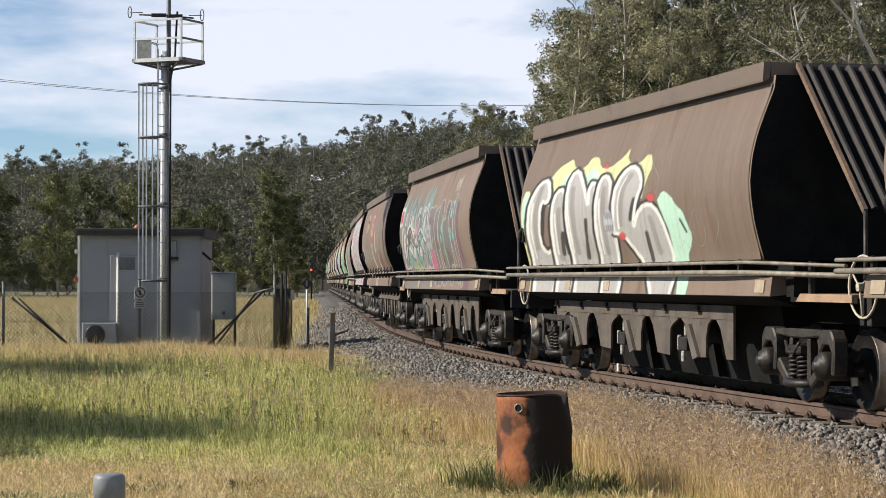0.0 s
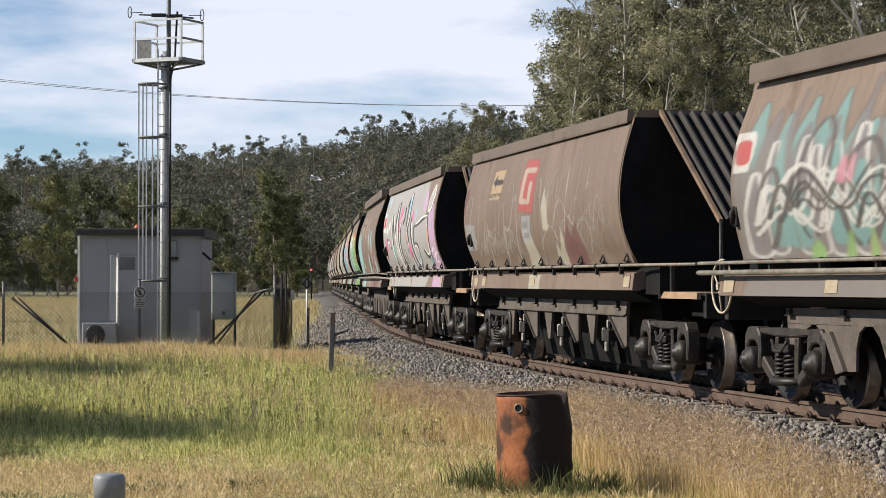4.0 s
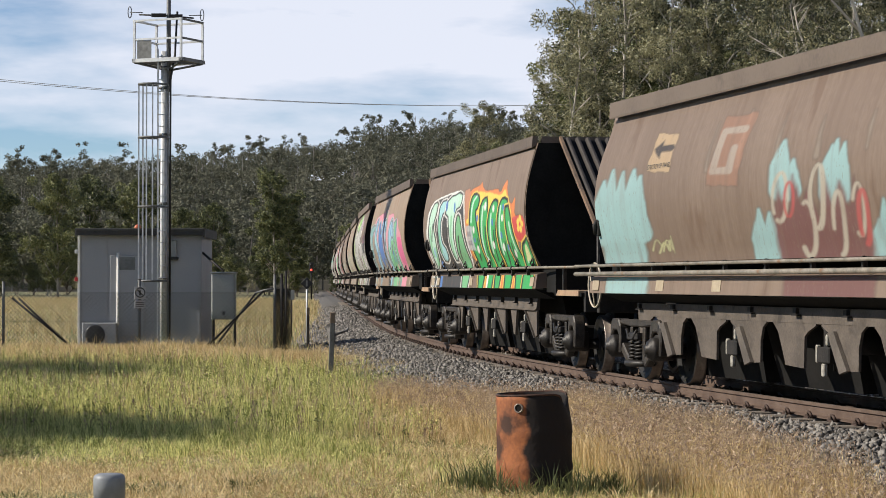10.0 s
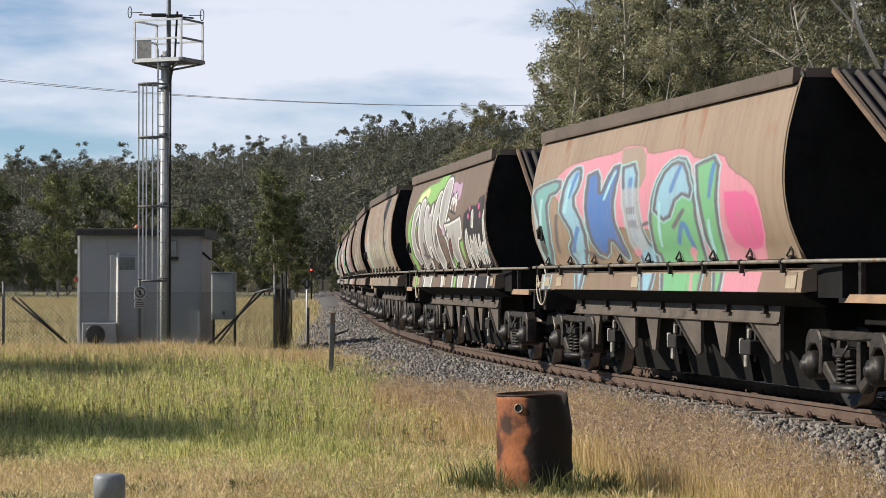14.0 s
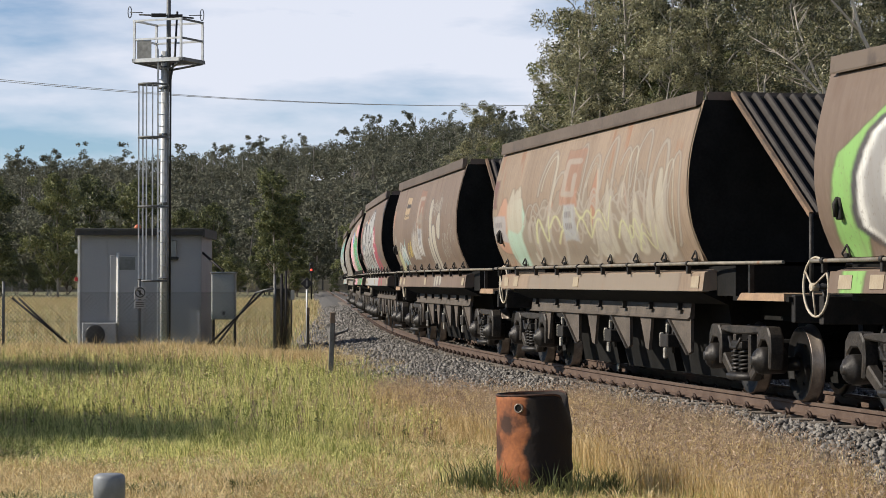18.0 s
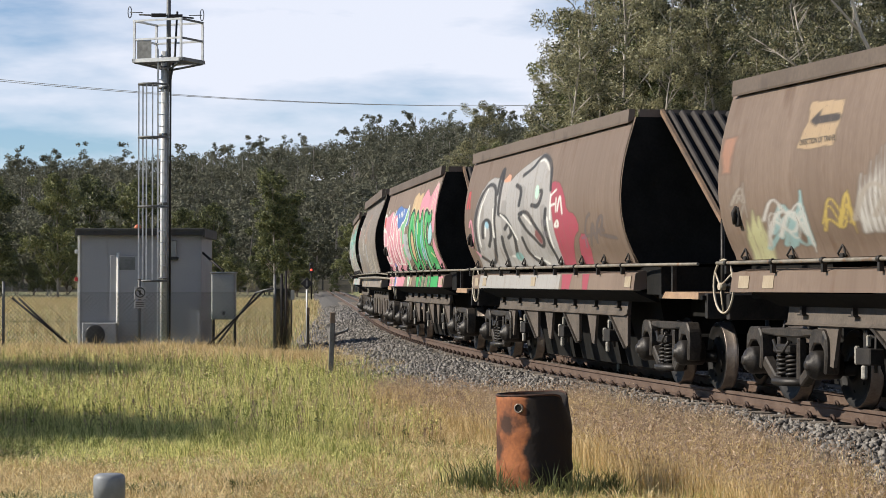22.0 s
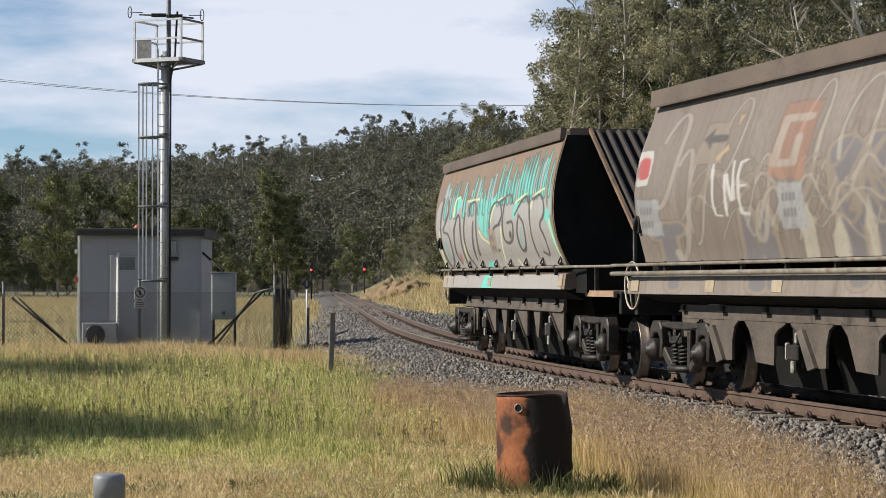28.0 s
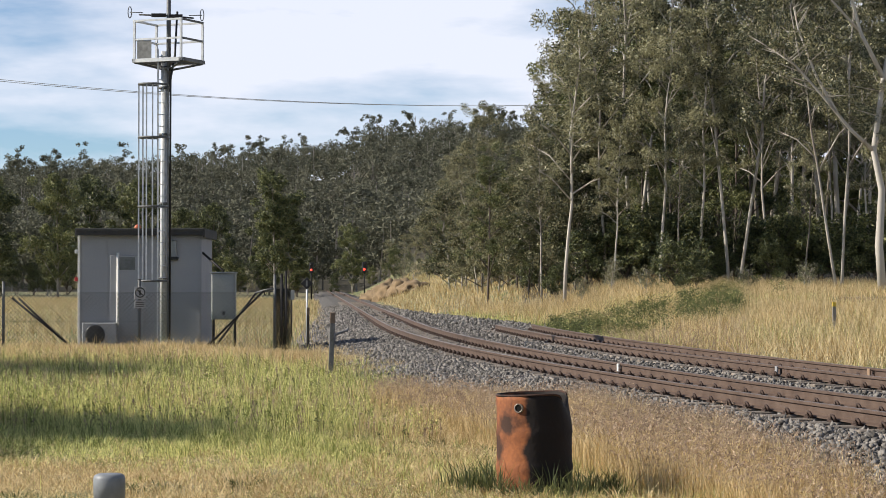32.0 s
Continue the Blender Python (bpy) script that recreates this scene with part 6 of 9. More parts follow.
    s.line(0.016, "blue", [[(0.14, 0.09), (0.181, 0.26)], [(0.152, 0.51), (0.18, 0.68)], [(0.401, 0.15), (0.405, 0.57)], [(0.568, 0.45), (0.599, 0.6)], [(0.716, 0.39), (0.733, 0.58)], [(0.248, 0.12), (0.25, 0.51)], [(0.562, 0.12), (0.605, 0.28), (0.615, 0.09)]], 0.85)
    s.line(0.010, "cyan", [[(0.023, 0.1), (0.043, 0.51)], [(0.297, 0.46), (0.338, 0.64)], [(0.491, 0.1), (0.521, 0.38)], [(0.684, 0.05), (0.701, 0.24)], [(0.136, 0.4), (0.155, 0.6)]])
    s.line(0.013, "dusk", [[(0.079, 0.1), (0.102, 0.37)], [(0.184, 0.09), (0.241, 0.03)], [(0.558, 0.22), (0.61, 0.32)], [(0.406, 0.23), (0.462, 0.26)]])
    s.shape([(0.404, 0.07), (0.397, 0.04), (0.384, 0.03), (0.373, 0.04), (0.371, 0.07), (0.379, 0.1), (0.392, 0.11), (0.402, 0.1)], "pink")
    s.shape([(0.616, 0.05), (0.608, 0.03), (0.597, 0.01), (0.589, 0.03), (0.588, 0.05), (0.596, 0.08), (0.607, 0.09), (0.615, 0.08)], "pink")
    s.shape([(0.036, 0.15), (0.031, 0.09), (0.022, 0.07), (0.015, 0.1), (0.014, 0.15), (0.018, 0.2), (0.027, 0.22), (0.034, 0.2)], "charcoal")
    s.patch([(0.365, 0.08), (0.44, 0.08), (0.435, 0.50), (0.368, 0.51)], "plate", 0.02, 0.7)
    s.number_plate(0.375, 0.14, 0.44, None)
    s = S[8]
    s.shape([(0.018, 0.0), (0.026, 0.52), (0.06, 0.63), (0.109, 0.79), (0.132, 0.86), (0.23, 0.92), (0.322, 0.92), (0.346, 0.97), (0.41, 0.98), (0.45, 0.98), (0.467, 0.78), (0.318, 0.72), (0.172, 0.62), (0.082, 0.24), (0.057, 0.0)], "lime")
    s.shape([(0.095, 0.68), (0.135, 0.82), (0.187, 0.87), (0.233, 0.88), (0.239, 0.79), (0.168, 0.71)], "lemon")
    s.line(0.010, "lime", [[(0.339, 0.83), (0.321, 0.94), (0.327, 0.99)], [(0.311, 0.83), (0.288, 0.94)], [(0.366, 0.85), (0.367, 0.96)], [(0.402, 0.86), (0.402, 0.97)]])
    s.shape([(0.504, 0.86), (0.549, 0.88), (0.609, 0.82), (0.643, 0.86), (0.659, 0.69), (0.619, 0.66), (0.544, 0.66)], "lilac")
    s.shape([(0.641, 0.34), (0.669, 0.5), (0.689, 0.35), (0.667, 0.11), (0.635, 0.04), (0.636, 0.17)], "lime")
    s.shape([(0.065, 0.15), (0.073, 0.49), (0.096, 0.67), (0.139, 0.74), (0.152, 0.62), (0.111, 0.51), (0.102, 0.24), (0.144, 0.16), (0.157, 0.0), (0.094, 0.04)], "silver", "white", 0.010, "charcoal", 0.022)
    s.shape([(0.137, 0.0), (0.156, 0.49), (0.168, 0.73), (0.202, 0.78), (0.232, 0.63), (0.238, 0.0)], "silver", "white", 0.010, "charcoal", 0.022)
    s.shape([(0.23, 0.29), (0.227, 0.66), (0.253, 0.7), (0.296, 0.52), (0.317, 0.73), (0.335, 0.14), (0.297, 0.03), (0.27, 0.29), (0.25, 0.07)], "silver", "white", 0.010, "charcoal", 0.022)
    s.shape([(0.32, 0.06), (0.324, 0.45), (0.354, 0.74), (0.386, 0.82), (0.413, 0.76), (0.4, 0.56), (0.365, 0.45), (0.373, 0.34), (0.402, 0.09), (0.356, 0.0)], "silver", "white", 0.010, "charcoal", 0.022)
    s.shape([(0.413, 0.45), (0.41, 0.8), (0.439, 0.91), (0.483, 0.93), (0.513, 0.87), (0.518, 0.66), (0.492, 0.49), (0.484, 0.43), (0.538, 0.52), (0.538, 0.35), (0.523, 0.0), (0.452, 0.0), (0.496, 0.24), (0.444, 0.39)], "silver", "white", 0.010, "charcoal", 0.022)
    s.shape([(0.476, 0.43), (0.622, 0.46), (0.678, 0.49), (0.682, 0.29), (0.62, 0.27), (0.599, 0.05), (0.601, 0.0), (0.534, 0.0), (0.525, 0.24)], "silver", "white", 0.010, "charcoal", 0.022)
    s.line(0.031, "grey", [[(0.096, 0.08), (0.09, 0.4), (0.113, 0.61)], [(0.178, 0.08), (0.195, 0.61)], [(0.342, 0.14), (0.346, 0.46)], [(0.48, 0.05), (0.515, 0.29)], [(0.436, 0.51), (0.454, 0.79)], [(0.56, 0.05), (0.571, 0.3)]], 0.45)
    s.line(0.013, "charcoal", [[(0.191, 0.11), (0.201, 0.34), (0.209, 0.11)], [(0.343, 0.26), (0.361, 0.39), (0.365, 0.26), (0.347, 0.23)], [(0.171, 0.15), (0.224, 0.13)], [(0.483, 0.09), (0.522, 0.25)], [(0.47, 0.33), (0.5, 0.38)]])
    s.shape([(0.491, 0.19), (0.535, 0.32), (0.531, 0.19), (0.497, 0.1)], "maroon", "black", 0.008)
    s.shape([(0.482, 0.02), (0.513, 0.17), (0.523, 0.03), (0.511, 0.0)], "lime", "black", 0.008)
    s.shape([(0.463, 0.38), (0.458, 0.35), (0.448, 0.33), (0.44, 0.35), (0.437, 0.39), (0.441, 0.43), (0.45, 0.44), (0.459, 0.43)], "lilac")
    s.shape([(0.143, 0.19), (0.14, 0.15), (0.134, 0.13), (0.129, 0.15), (0.128, 0.19), (0.131, 0.23), (0.137, 0.24), (0.142, 0.23)], "maroon")
    s.shape([(0.283, 0.59), (0.282, 0.55), (0.277, 0.54), (0.271, 0.55), (0.268, 0.59), (0.269, 0.63), (0.274, 0.64), (0.28, 0.62)], "maroon")
    s.line(0.018, "black", [[(0.536, 0.64), (0.55, 0.74)], [(0.567, 0.65), (0.586, 0.75)], [(0.602, 0.62), (0.609, 0.72)], [(0.537, 0.58), (0.603, 0.54)]])
    s.line(0.010, "white", [[(0.539, 0.59), (0.549, 0.73), (0.564, 0.63)], [(0.569, 0.58), (0.572, 0.72), (0.597, 0.74), (0.59, 0.64), (0.574, 0.66)], [(0.603, 0.56), (0.602, 0.7), (0.616, 0.63), (0.606, 0.62)]])
    s.shape([(0.676, 0.0), (0.691, 0.23), (0.715, 0.51), (0.756, 0.55), (0.808, 0.59), (0.898, 0.57), (0.91, 0.63), (0.946, 0.65), (0.989, 0.66), (1, 0.35), (0.988, 0.05), (0.986, 0.0)], "black")
    s.shape([(0.686, 0.02), (0.724, 0.32), (0.757, 0.38), (0.745, 0.04), (0.738, 0.16), (0.704, 0.02)], "silver", "white", 0.008)
    s.shape([(0.749, 0.04), (0.783, 0.32), (0.802, 0.21), (0.847, 0.33), (0.819, 0.0), (0.81, 0.16), (0.769, -0.01)], "silver", "white", 0.008)
    s.shape([(0.86, 0.3), (0.856, 0.15), (0.874, 0.15), (0.893, 0.3), (0.915, 0.3), (0.873, 0.03), (0.837, 0.03)], "silver", "white", 0.008)
    s.shape([(0.891, 0.03), (0.918, 0.21), (0.956, 0.23), (0.937, 0.03), (0.913, 0.01), (0.929, 0.15)], "silver", "white", 0.008)
    s.shape([(0.971, 0.44), (0.995, 0.54), (0.982, 0.23), (0.946, 0.09)], "silver", "white", 0.008)
    s.shape([(0.814, 0.38), (0.823, 0.53), (0.846, 0.54), (0.842, 0.37)], "silver", "white", 0.008)
    s.shape([(0.79, 0.49), (0.786, 0.46), (0.778, 0.46), (0.77, 0.47), (0.767, 0.49), (0.771, 0.51), (0.779, 0.52), (0.786, 0.51)], "hotpink")
    s.shape([(0.806, 0.56), (0.803, 0.54), (0.795, 0.53), (0.787, 0.54), (0.784, 0.56), (0.787, 0.58), (0.795, 0.59), (0.803, 0.58)], "hotpink")
    s.shape([(0.928, 0.56), (0.925, 0.54), (0.917, 0.53), (0.909, 0.54), (0.905, 0.56), (0.908, 0.58), (0.916, 0.59), (0.924, 0.58)], "hotpink")
    s.shape([(0.946, 0.47), (0.942, 0.45), (0.934, 0.45), (0.926, 0.46), (0.923, 0.48), (0.927, 0.5), (0.935, 0.51), (0.943, 0.5)], "hotpink")
    s.shape([(0.683, 0.0), (0.68, 0.0), (0.673, 0.0), (0.665, 0.0), (0.662, 0.0), (0.665, 0.0), (0.673, 0.0), (0.68, 0.0)], "hotpink")
    s.shape([(0.954, 0.13), (0.948, 0.11), (0.94, 0.1), (0.935, 0.11), (0.936, 0.13), (0.942, 0.16), (0.949, 0.17), (0.954, 0.16)], "teal")
    s.shape([(0.993, 0.44), (0.99, 0.42), (0.984, 0.41), (0.98, 0.42), (0.978, 0.44), (0.981, 0.46), (0.986, 0.47), (0.991, 0.46)], "teal")
    s.number_plate(0.40, 0.2, 0.42, None)
    s = S[9]
    s.fingers(4, 0.03, 0.12, 0.2, 0.56, "peach", None, 0.34)
    s.fingers(3, 0.10, 0.15, 0.08, 0.56, "mint", None, 0.38)
    s.fingers(3, 0.09, 0.14, 0.35, 0.66, "cream", None, 0.22)
    s.blob(0.14, 0.9, 0.0, 0.35, "tanwash", 0.14, 22)
    s.fingers(4, 0.24, 0.7, 0.3, 0.7, "rustorange", None, 0.16)
    s.fingers(7, 0.2, 0.8, 0.1, 0.6, "tanwash", None, 0.3)
    s.fingers(6, 0.5, 0.9, 0.1, 0.6, "cream", None, 0.25)
    s.loops([(0.19, 0.12, 0.05, 0.35), (0.24, 0.16, 0.0, 0.3), (0.27, 0.28, 0.25, 0.9), (0.33, 0.3, 0.0, 0.72), (0.43, 0.22, 0.35, 0.9), (0.5, 0.3, 0.0, 0.8), (0.58, 0.25, 0.1, 0.9), (0.66, 0.3, 0.0, 0.8), (0.75, 0.3, 0.1, 0.9), (0.85, 0.3, 0.0, 0.8), (0.93, 0.22, 0.1, 0.7)], 0.06, "scratch", 0.2)
    s.loops([(0.2, 0.14, 0.03, 0.4), (0.28, 0.24, 0.3, 0.86), (0.5, 0.26, 0.05, 0.74), (0.7, 0.24, 0.1, 0.8), (0.9, 0.2, 0.1, 0.66)], 0.03, "cream", 0.2)
    s.scrawl(16, 0.15, 0.95, 0.02, 0.72, "scratch", 0.035, 0.8)
    s.scrawl(8, 0.15, 0.9, 0.02, 0.5, "lemon", 0.03, 0.6)
    s.mark(True)
    s.number_plate(0.36, 0.18, 0.46)
    s.number_plate(0.0, 0.22, 0.44)
    s.patch([(0.0, 0.5), (0.022, 0.5), (0.022, 0.74), (0.0, 0.74)], "maroon")
    s = S[10]
    s.sign()
    s.mark(True)
    s.loops([(0.40, 0.22, 0.2, 0.6)], 0.14, "tanwash", 0.2)
    s.number_plate(0.362, 0.24, 0.46)
    s.fingers(3, 0.04, 0.07, 0.0, 0.32, "lemon", None, 0.08)
    s.scrawl(7, 0.06, 0.16, 0.0, 0.36, "cyan", 0.05, 0.7)
    s.scrawl(5, 0.06, 0.16, 0.0, 0.36, "white", 0.03, 0.6)
    s.scrawl(6, 0.17, 0.25, 0.10, 0.36, "yellow", 0.035, 0.45)
    s.fingers(9, 0.26, 0.35, 0.12, 0.56, "white", None, 0.045)
    s.scrawl(4, 0.25, 0.35, 0.1, 0.5, "scratch", 0.04, 0.9)
    s.fingers(4, 0.36, 0.43, 0.15, 0.56, "white", None, 0.05)
    s.fat([("I", 0.5, 0.55, 0.0, 0.34), ("I", 0.53, 0.59, 0.0, 0.74), ("I", 0.57, 0.64, 0.0, 0.46), ("O", 0.66, 0.72, 0.3, 0.58)], 0.6, "cream", None, "dusk", 0.0, None, 0.06, "scratch", 0.02)
    s.scrawl(9, 0.58, 0.74, 0.52, 0.78, "scratch", 0.035, 0.4)
    s.scrawl(6, 0.7, 0.95, 0.02, 0.6, "scratch", 0.035)
    s.scrawl(4, 0.02, 0.05, 0.1, 0.5, "scratch", 0.03, 0.3)
    s.patch([(0.005, 0.5), (0.028, 0.5), (0.028, 0.72), (0.005, 0.72)], "rustorange")
    s = S[11]
    s.shape([(0.531, 0.4), (0.537, 0.64), (0.58, 0.67), (0.637, 0.56), (0.658, 0.4), (0.706, 0.38), (0.727, 0.26), (0.674, 0.19), (0.618, 0.0), (0.548, 0.0), (0.551, 0.13)], "crimson")
    s.shape([(0.673, 0.05), (0.714, 0.23), (0.761, 0.22), (0.753, 0.05), (0.707, 0.0)], "crimson")
    s.shape([(0.215, 0.0), (0.286, 0.0), (0.286, 0.0), (0.239, 0.0)], "crimson")
    s.shape([(0.209, 0.46), (0.214, 0.72), (0.273, 0.82), (0.275, 0.66), (0.238, 0.5)], "peach")
    s.shape([(0.04, 0.0), (0.061, 0.52), (0.109, 0.76), (0.18, 0.81), (0.259, 0.7), (0.315, 0.8), (0.422, 0.9), (0.476, 0.92), (0.534, 0.79), (0.558, 0.48), (0.561, 0.06), (0.534, 0.0)], "silver")
    s.line(0.036, "grey", [[(0.089, 0.18), (0.105, 0.53)], [(0.244, 0.12), (0.248, 0.54)], [(0.366, 0.15), (0.365, 0.63)], [(0.497, 0.1), (0.503, 0.45)]], 0.5)
    s.line(0.018, "black", [[(0.059, 0.14), (0.071, 0.52), (0.122, 0.74), (0.184, 0.73), (0.196, 0.55)], [(0.196, 0.55), (0.175, 0.17), (0.123, 0.0), (0.066, 0.09)], [(0.107, 0.26), (0.115, 0.41), (0.159, 0.42), (0.163, 0.28), (0.132, 0.18)], [(0.2, 0.64), (0.206, 0.86), (0.223, 0.83), (0.214, 0.46)], [(0.214, 0.46), (0.274, 0.41), (0.309, 0.23), (0.283, 0.07)], [(0.25, 0.32), (0.281, 0.38), (0.289, 0.27), (0.263, 0.24)], [(0.321, 0.68), (0.36, 0.64), (0.347, 0.51)], [(0.348, 0.43), (0.4, 0.45), (0.444, 0.32), (0.486, 0.21), (0.464, 0.13), (0.424, 0.22), (0.38, 0.3), (0.347, 0.4)], [(0.355, 0.76), (0.412, 0.81), (0.428, 0.86), (0.466, 0.91), (0.532, 0.79), (0.548, 0.59)], [(0.43, 0.49), (0.474, 0.47), (0.498, 0.6), (0.459, 0.59)], [(0.348, 0.23), (0.363, 0.07), (0.431, 0.0)], [(0.52, 0.44), (0.501, 0.29), (0.525, 0.0)], [(0.215, 0.0), (0.223, 0.25)]])
    s.line(0.008, "white", [[(0.08, 0.18), (0.091, 0.49), (0.136, 0.7)], [(0.175, 0.26), (0.179, 0.51)], [(0.228, 0.45), (0.285, 0.36), (0.318, 0.22)], [(0.375, 0.42), (0.419, 0.34)], [(0.446, 0.85), (0.475, 0.86), (0.516, 0.76)], [(0.122, 0.27), (0.134, 0.38)], [(0.25, 0.08), (0.293, 0.08)], [(0.387, 0.07), (0.462, 0.01)], [(0.525, 0.37), (0.527, 0.14)]])
    s.shape([(0.474, 0.59), (0.47, 0.55), (0.46, 0.53), (0.449, 0.55), (0.444, 0.6), (0.447, 0.64), (0.457, 0.65), (0.468, 0.63)], "mint")
    s.shape([(0.316, 0.07), (0.307, 0.05), (0.29, 0.04), (0.274, 0.05), (0.269, 0.08), (0.278, 0.1), (0.295, 0.11), (0.311, 0.1)], "teal")
    s.shape([(0.149, 0.37), (0.145, 0.34), (0.138, 0.34), (0.132, 0.35), (0.129, 0.37), (0.132, 0.4), (0.14, 0.4), (0.146, 0.39)], "skyblue")
    s.shape([(0.43, 0.24), (0.444, 0.3), (0.476, 0.21), (0.461, 0.15)], "maroon")
    s.line(0.010, "white", [[(0.553, 0.55), (0.544, 0.36)], [(0.553, 0.54), (0.582, 0.58)], [(0.552, 0.46), (0.582, 0.47)], [(0.587, 0.51), (0.585, 0.41)], [(0.595, 0.41), (0.612, 0.56), (0.624, 0.39)], [(0.571, 0.31), (0.592, 0.35), (0.594, 0.3), (0.57, 0.3)]])
    s.line(0.013, "dusk", [[(0.737, 0.12), (0.772, 0.33), (0.798, 0.36)], [(0.77, 0.13), (0.815, 0.32), (0.81, 0.18)], [(0.813, 0.15), (0.843, 0.31), (0.883, 0.35), (0.866, 0.25), (0.836, 0.23)], [(0.843, 0.2), (0.943, 0.17)], [(0.725, 0.19), (0.871, 0.23)]], 0.6)
    s.line(0.010, "red", [[(0.018, 0.71), (0.014, 0.55)], [(0.023, 0.71), (0.031, 0.55)]])
    s.line(0.010, "pink", [[(0.027, 0.37), (0.042, 0.46), (0.049, 0.28), (0.027, 0.19)], [(0.04, 0.14), (0.057, 0.1)]])
    s.number_plate(0.475, 0.24, 0.42, None)
    s = S[12]
    s.shape([(0.155, 0.54), (0.175, 0.68), (0.236, 0.8), (0.348, 0.73), (0.46, 0.73), (0.447, 0.46)], "blue")
    s.shape([(0.48, 0.58), (0.489, 0.72), (0.5, 0.84), (0.531, 0.86), (0.56, 0.89), (0.602, 0.83), (0.639, 0.86), (0.682, 0.86), (0.657, 0.72), (0.648, 0.55)], "sand")
    s.shape([(0.629, 0.55), (0.654, 0.68), (0.666, 0.79), (0.708, 0.84), (0.744, 0.89), (0.793, 0.82), (0.838, 0.78), (0.871, 0.82), (0.885, 0.86), (0.931, 0.93), (0.975, 0.89), (1, 0.72), (1, 0.48), (0.956, 0.34), (0.725, 0.5)], "pink")
    s.shape([(0, 0.0), (0, 0.53), (0.017, 0.7), (0.074, 0.69), (0.139, 0.75), (0.171, 0.66), (0.232, 0.69), (0.246, 0.52), (0.294, 0.45), (0.298, 0.0)], "pink")
    s.shape([(0.881, 0.1), (0.947, 0.37), (0.977, 0.22), (0.998, -0.01), (0.998, 0.0), (0.903, 0.0)], "pink")
    s.shape([(0.008, 0.09), (0.012, 0.48), (0.055, 0.52), (0.065, 0.34), (0.036, 0.31), (0.058, 0.08)], "pink", "white", 0.010)
    s.shape([(0.059, 0.0), (0.079, 0.33), (0.103, 0.46), (0.131, 0.33), (0.126, 0.0)], "pink", "white", 0.010)
    s.shape([(0.122, 0.46), (0.144, 0.73), (0.166, 0.66), (0.174, 0.36)], "pink", "white", 0.010)
    s.shape([(0.163, 0.08), (0.17, 0.4), (0.232, 0.69), (0.242, 0.48), (0.206, 0.32), (0.231, 0.07)], "pink", "white", 0.010)
    s.shape([(0.231, 0.07), (0.246, 0.47), (0.299, 0.51), (0.3, 0.3), (0.278, 0.23), (0.286, 0.07)], "pink", "white", 0.010)
    s.line(0.008, "maroon", [[(0.032, 0.13), (0.04, 0.26)], [(0.095, 0.08), (0.105, 0.25)], [(0.149, 0.16), (0.186, 0.07)], [(0.211, 0.11), (0.194, 0.24)], [(0.26, 0.15), (0.272, 0.31)], [(0.146, 0.5), (0.153, 0.62)]])
    s.line(0.010, "white", [[(0.171, 0.66), (0.192, 0.74)], [(0.29, 0.69), (0.297, 0.64)], [(0.313, 0.7), (0.32, 0.64)], [(0.262, 0.68), (0.268, 0.64)], [(0.336, 0.72), (0.344, 0.66)], [(0.058, 0.74), (0.061, 0.77)]])
    s.shape([(0.299, 0.45), (0.318, 0.55), (0.37, 0.57), (0.413, 0.71), (0.432, 0.79), (0.442, 0.59), (0.38, 0.49), (0.367, 0.33), (0.367, 0.06), (0.307, 0.0), (0.292, 0.15)], "leafgreen", "white", 0.010)
    s.line(0.016, "pink", [[(0.304, 0.06), (0.323, 0.46)], [(0.34, 0.14), (0.373, 0.12)], [(0.314, 0.28), (0.357, 0.3)]])
    s.shape([(0.111, 0.05), (0.105, 0.01), (0.095, 0.0), (0.086, 0.01), (0.084, 0.05), (0.089, 0.08), (0.1, 0.1), (0.109, 0.08)], "blue")
    s.shape([(0.358, 0.42), (0.451, 0.42), (0.433, 0.12), (0.346, 0.1)], "plate")
    s.number_plate(0.385, 0.14, 0.40, None)
    s.shape([(0.443, 0.32), (0.466, 0.54), (0.502, 0.66), (0.548, 0.69), (0.585, 0.59), (0.583, 0.27), (0.533, 0.0), (0.46, 0.0), (0.435, 0.09)], "green", "black", 0.018, "lemon", 0.009)
    s.shape([(0.482, 0.2), (0.499, 0.41), (0.526, 0.47), (0.551, 0.34), (0.527, 0.12), (0.487, 0.07)], "sand", "black", 0.013)
    s.shape([(0.542, 0.0), (0.574, 0.3), (0.6, 0.57), (0.63, 0.69), (0.682, 0.48), (0.716, 0.69), (0.754, 0.55), (0.762, 0.24), (0.736, 0.0), (0.682, 0.0), (0.7, 0.28), (0.632, 0.0), (0.607, 0.04), (0.621, 0.29), (0.578, 0.0)], "green", "black", 0.015, "lemon", 0.009)
    s.shape([(0.738, 0.04), (0.775, 0.42), (0.767, 0.62), (0.804, 0.65), (0.873, 0.58), (0.93, 0.62), (0.926, 0.49), (0.855, 0.4), (0.85, 0.51), (0.818, 0.41), (0.816, 0.27), (0.9, 0.26), (0.904, 0.03), (0.907, 0.0), (0.756, 0.0)], "green", "black", 0.018, "lemon", 0.009)
    s.shape([(0.822, 0.27), (0.845, 0.39), (0.907, 0.53), (0.943, 0.42), (0.921, 0.33), (0.872, 0.26)], "cyan", "black", 0.008)
    s.line(0.018, "skyblue", [[(0.585, 0.12), (0.615, 0.51)], [(0.694, 0.11), (0.73, 0.53)], [(0.667, 0.11), (0.687, 0.36)], [(0.715, 0.04), (0.735, 0.21)]], 0.85)
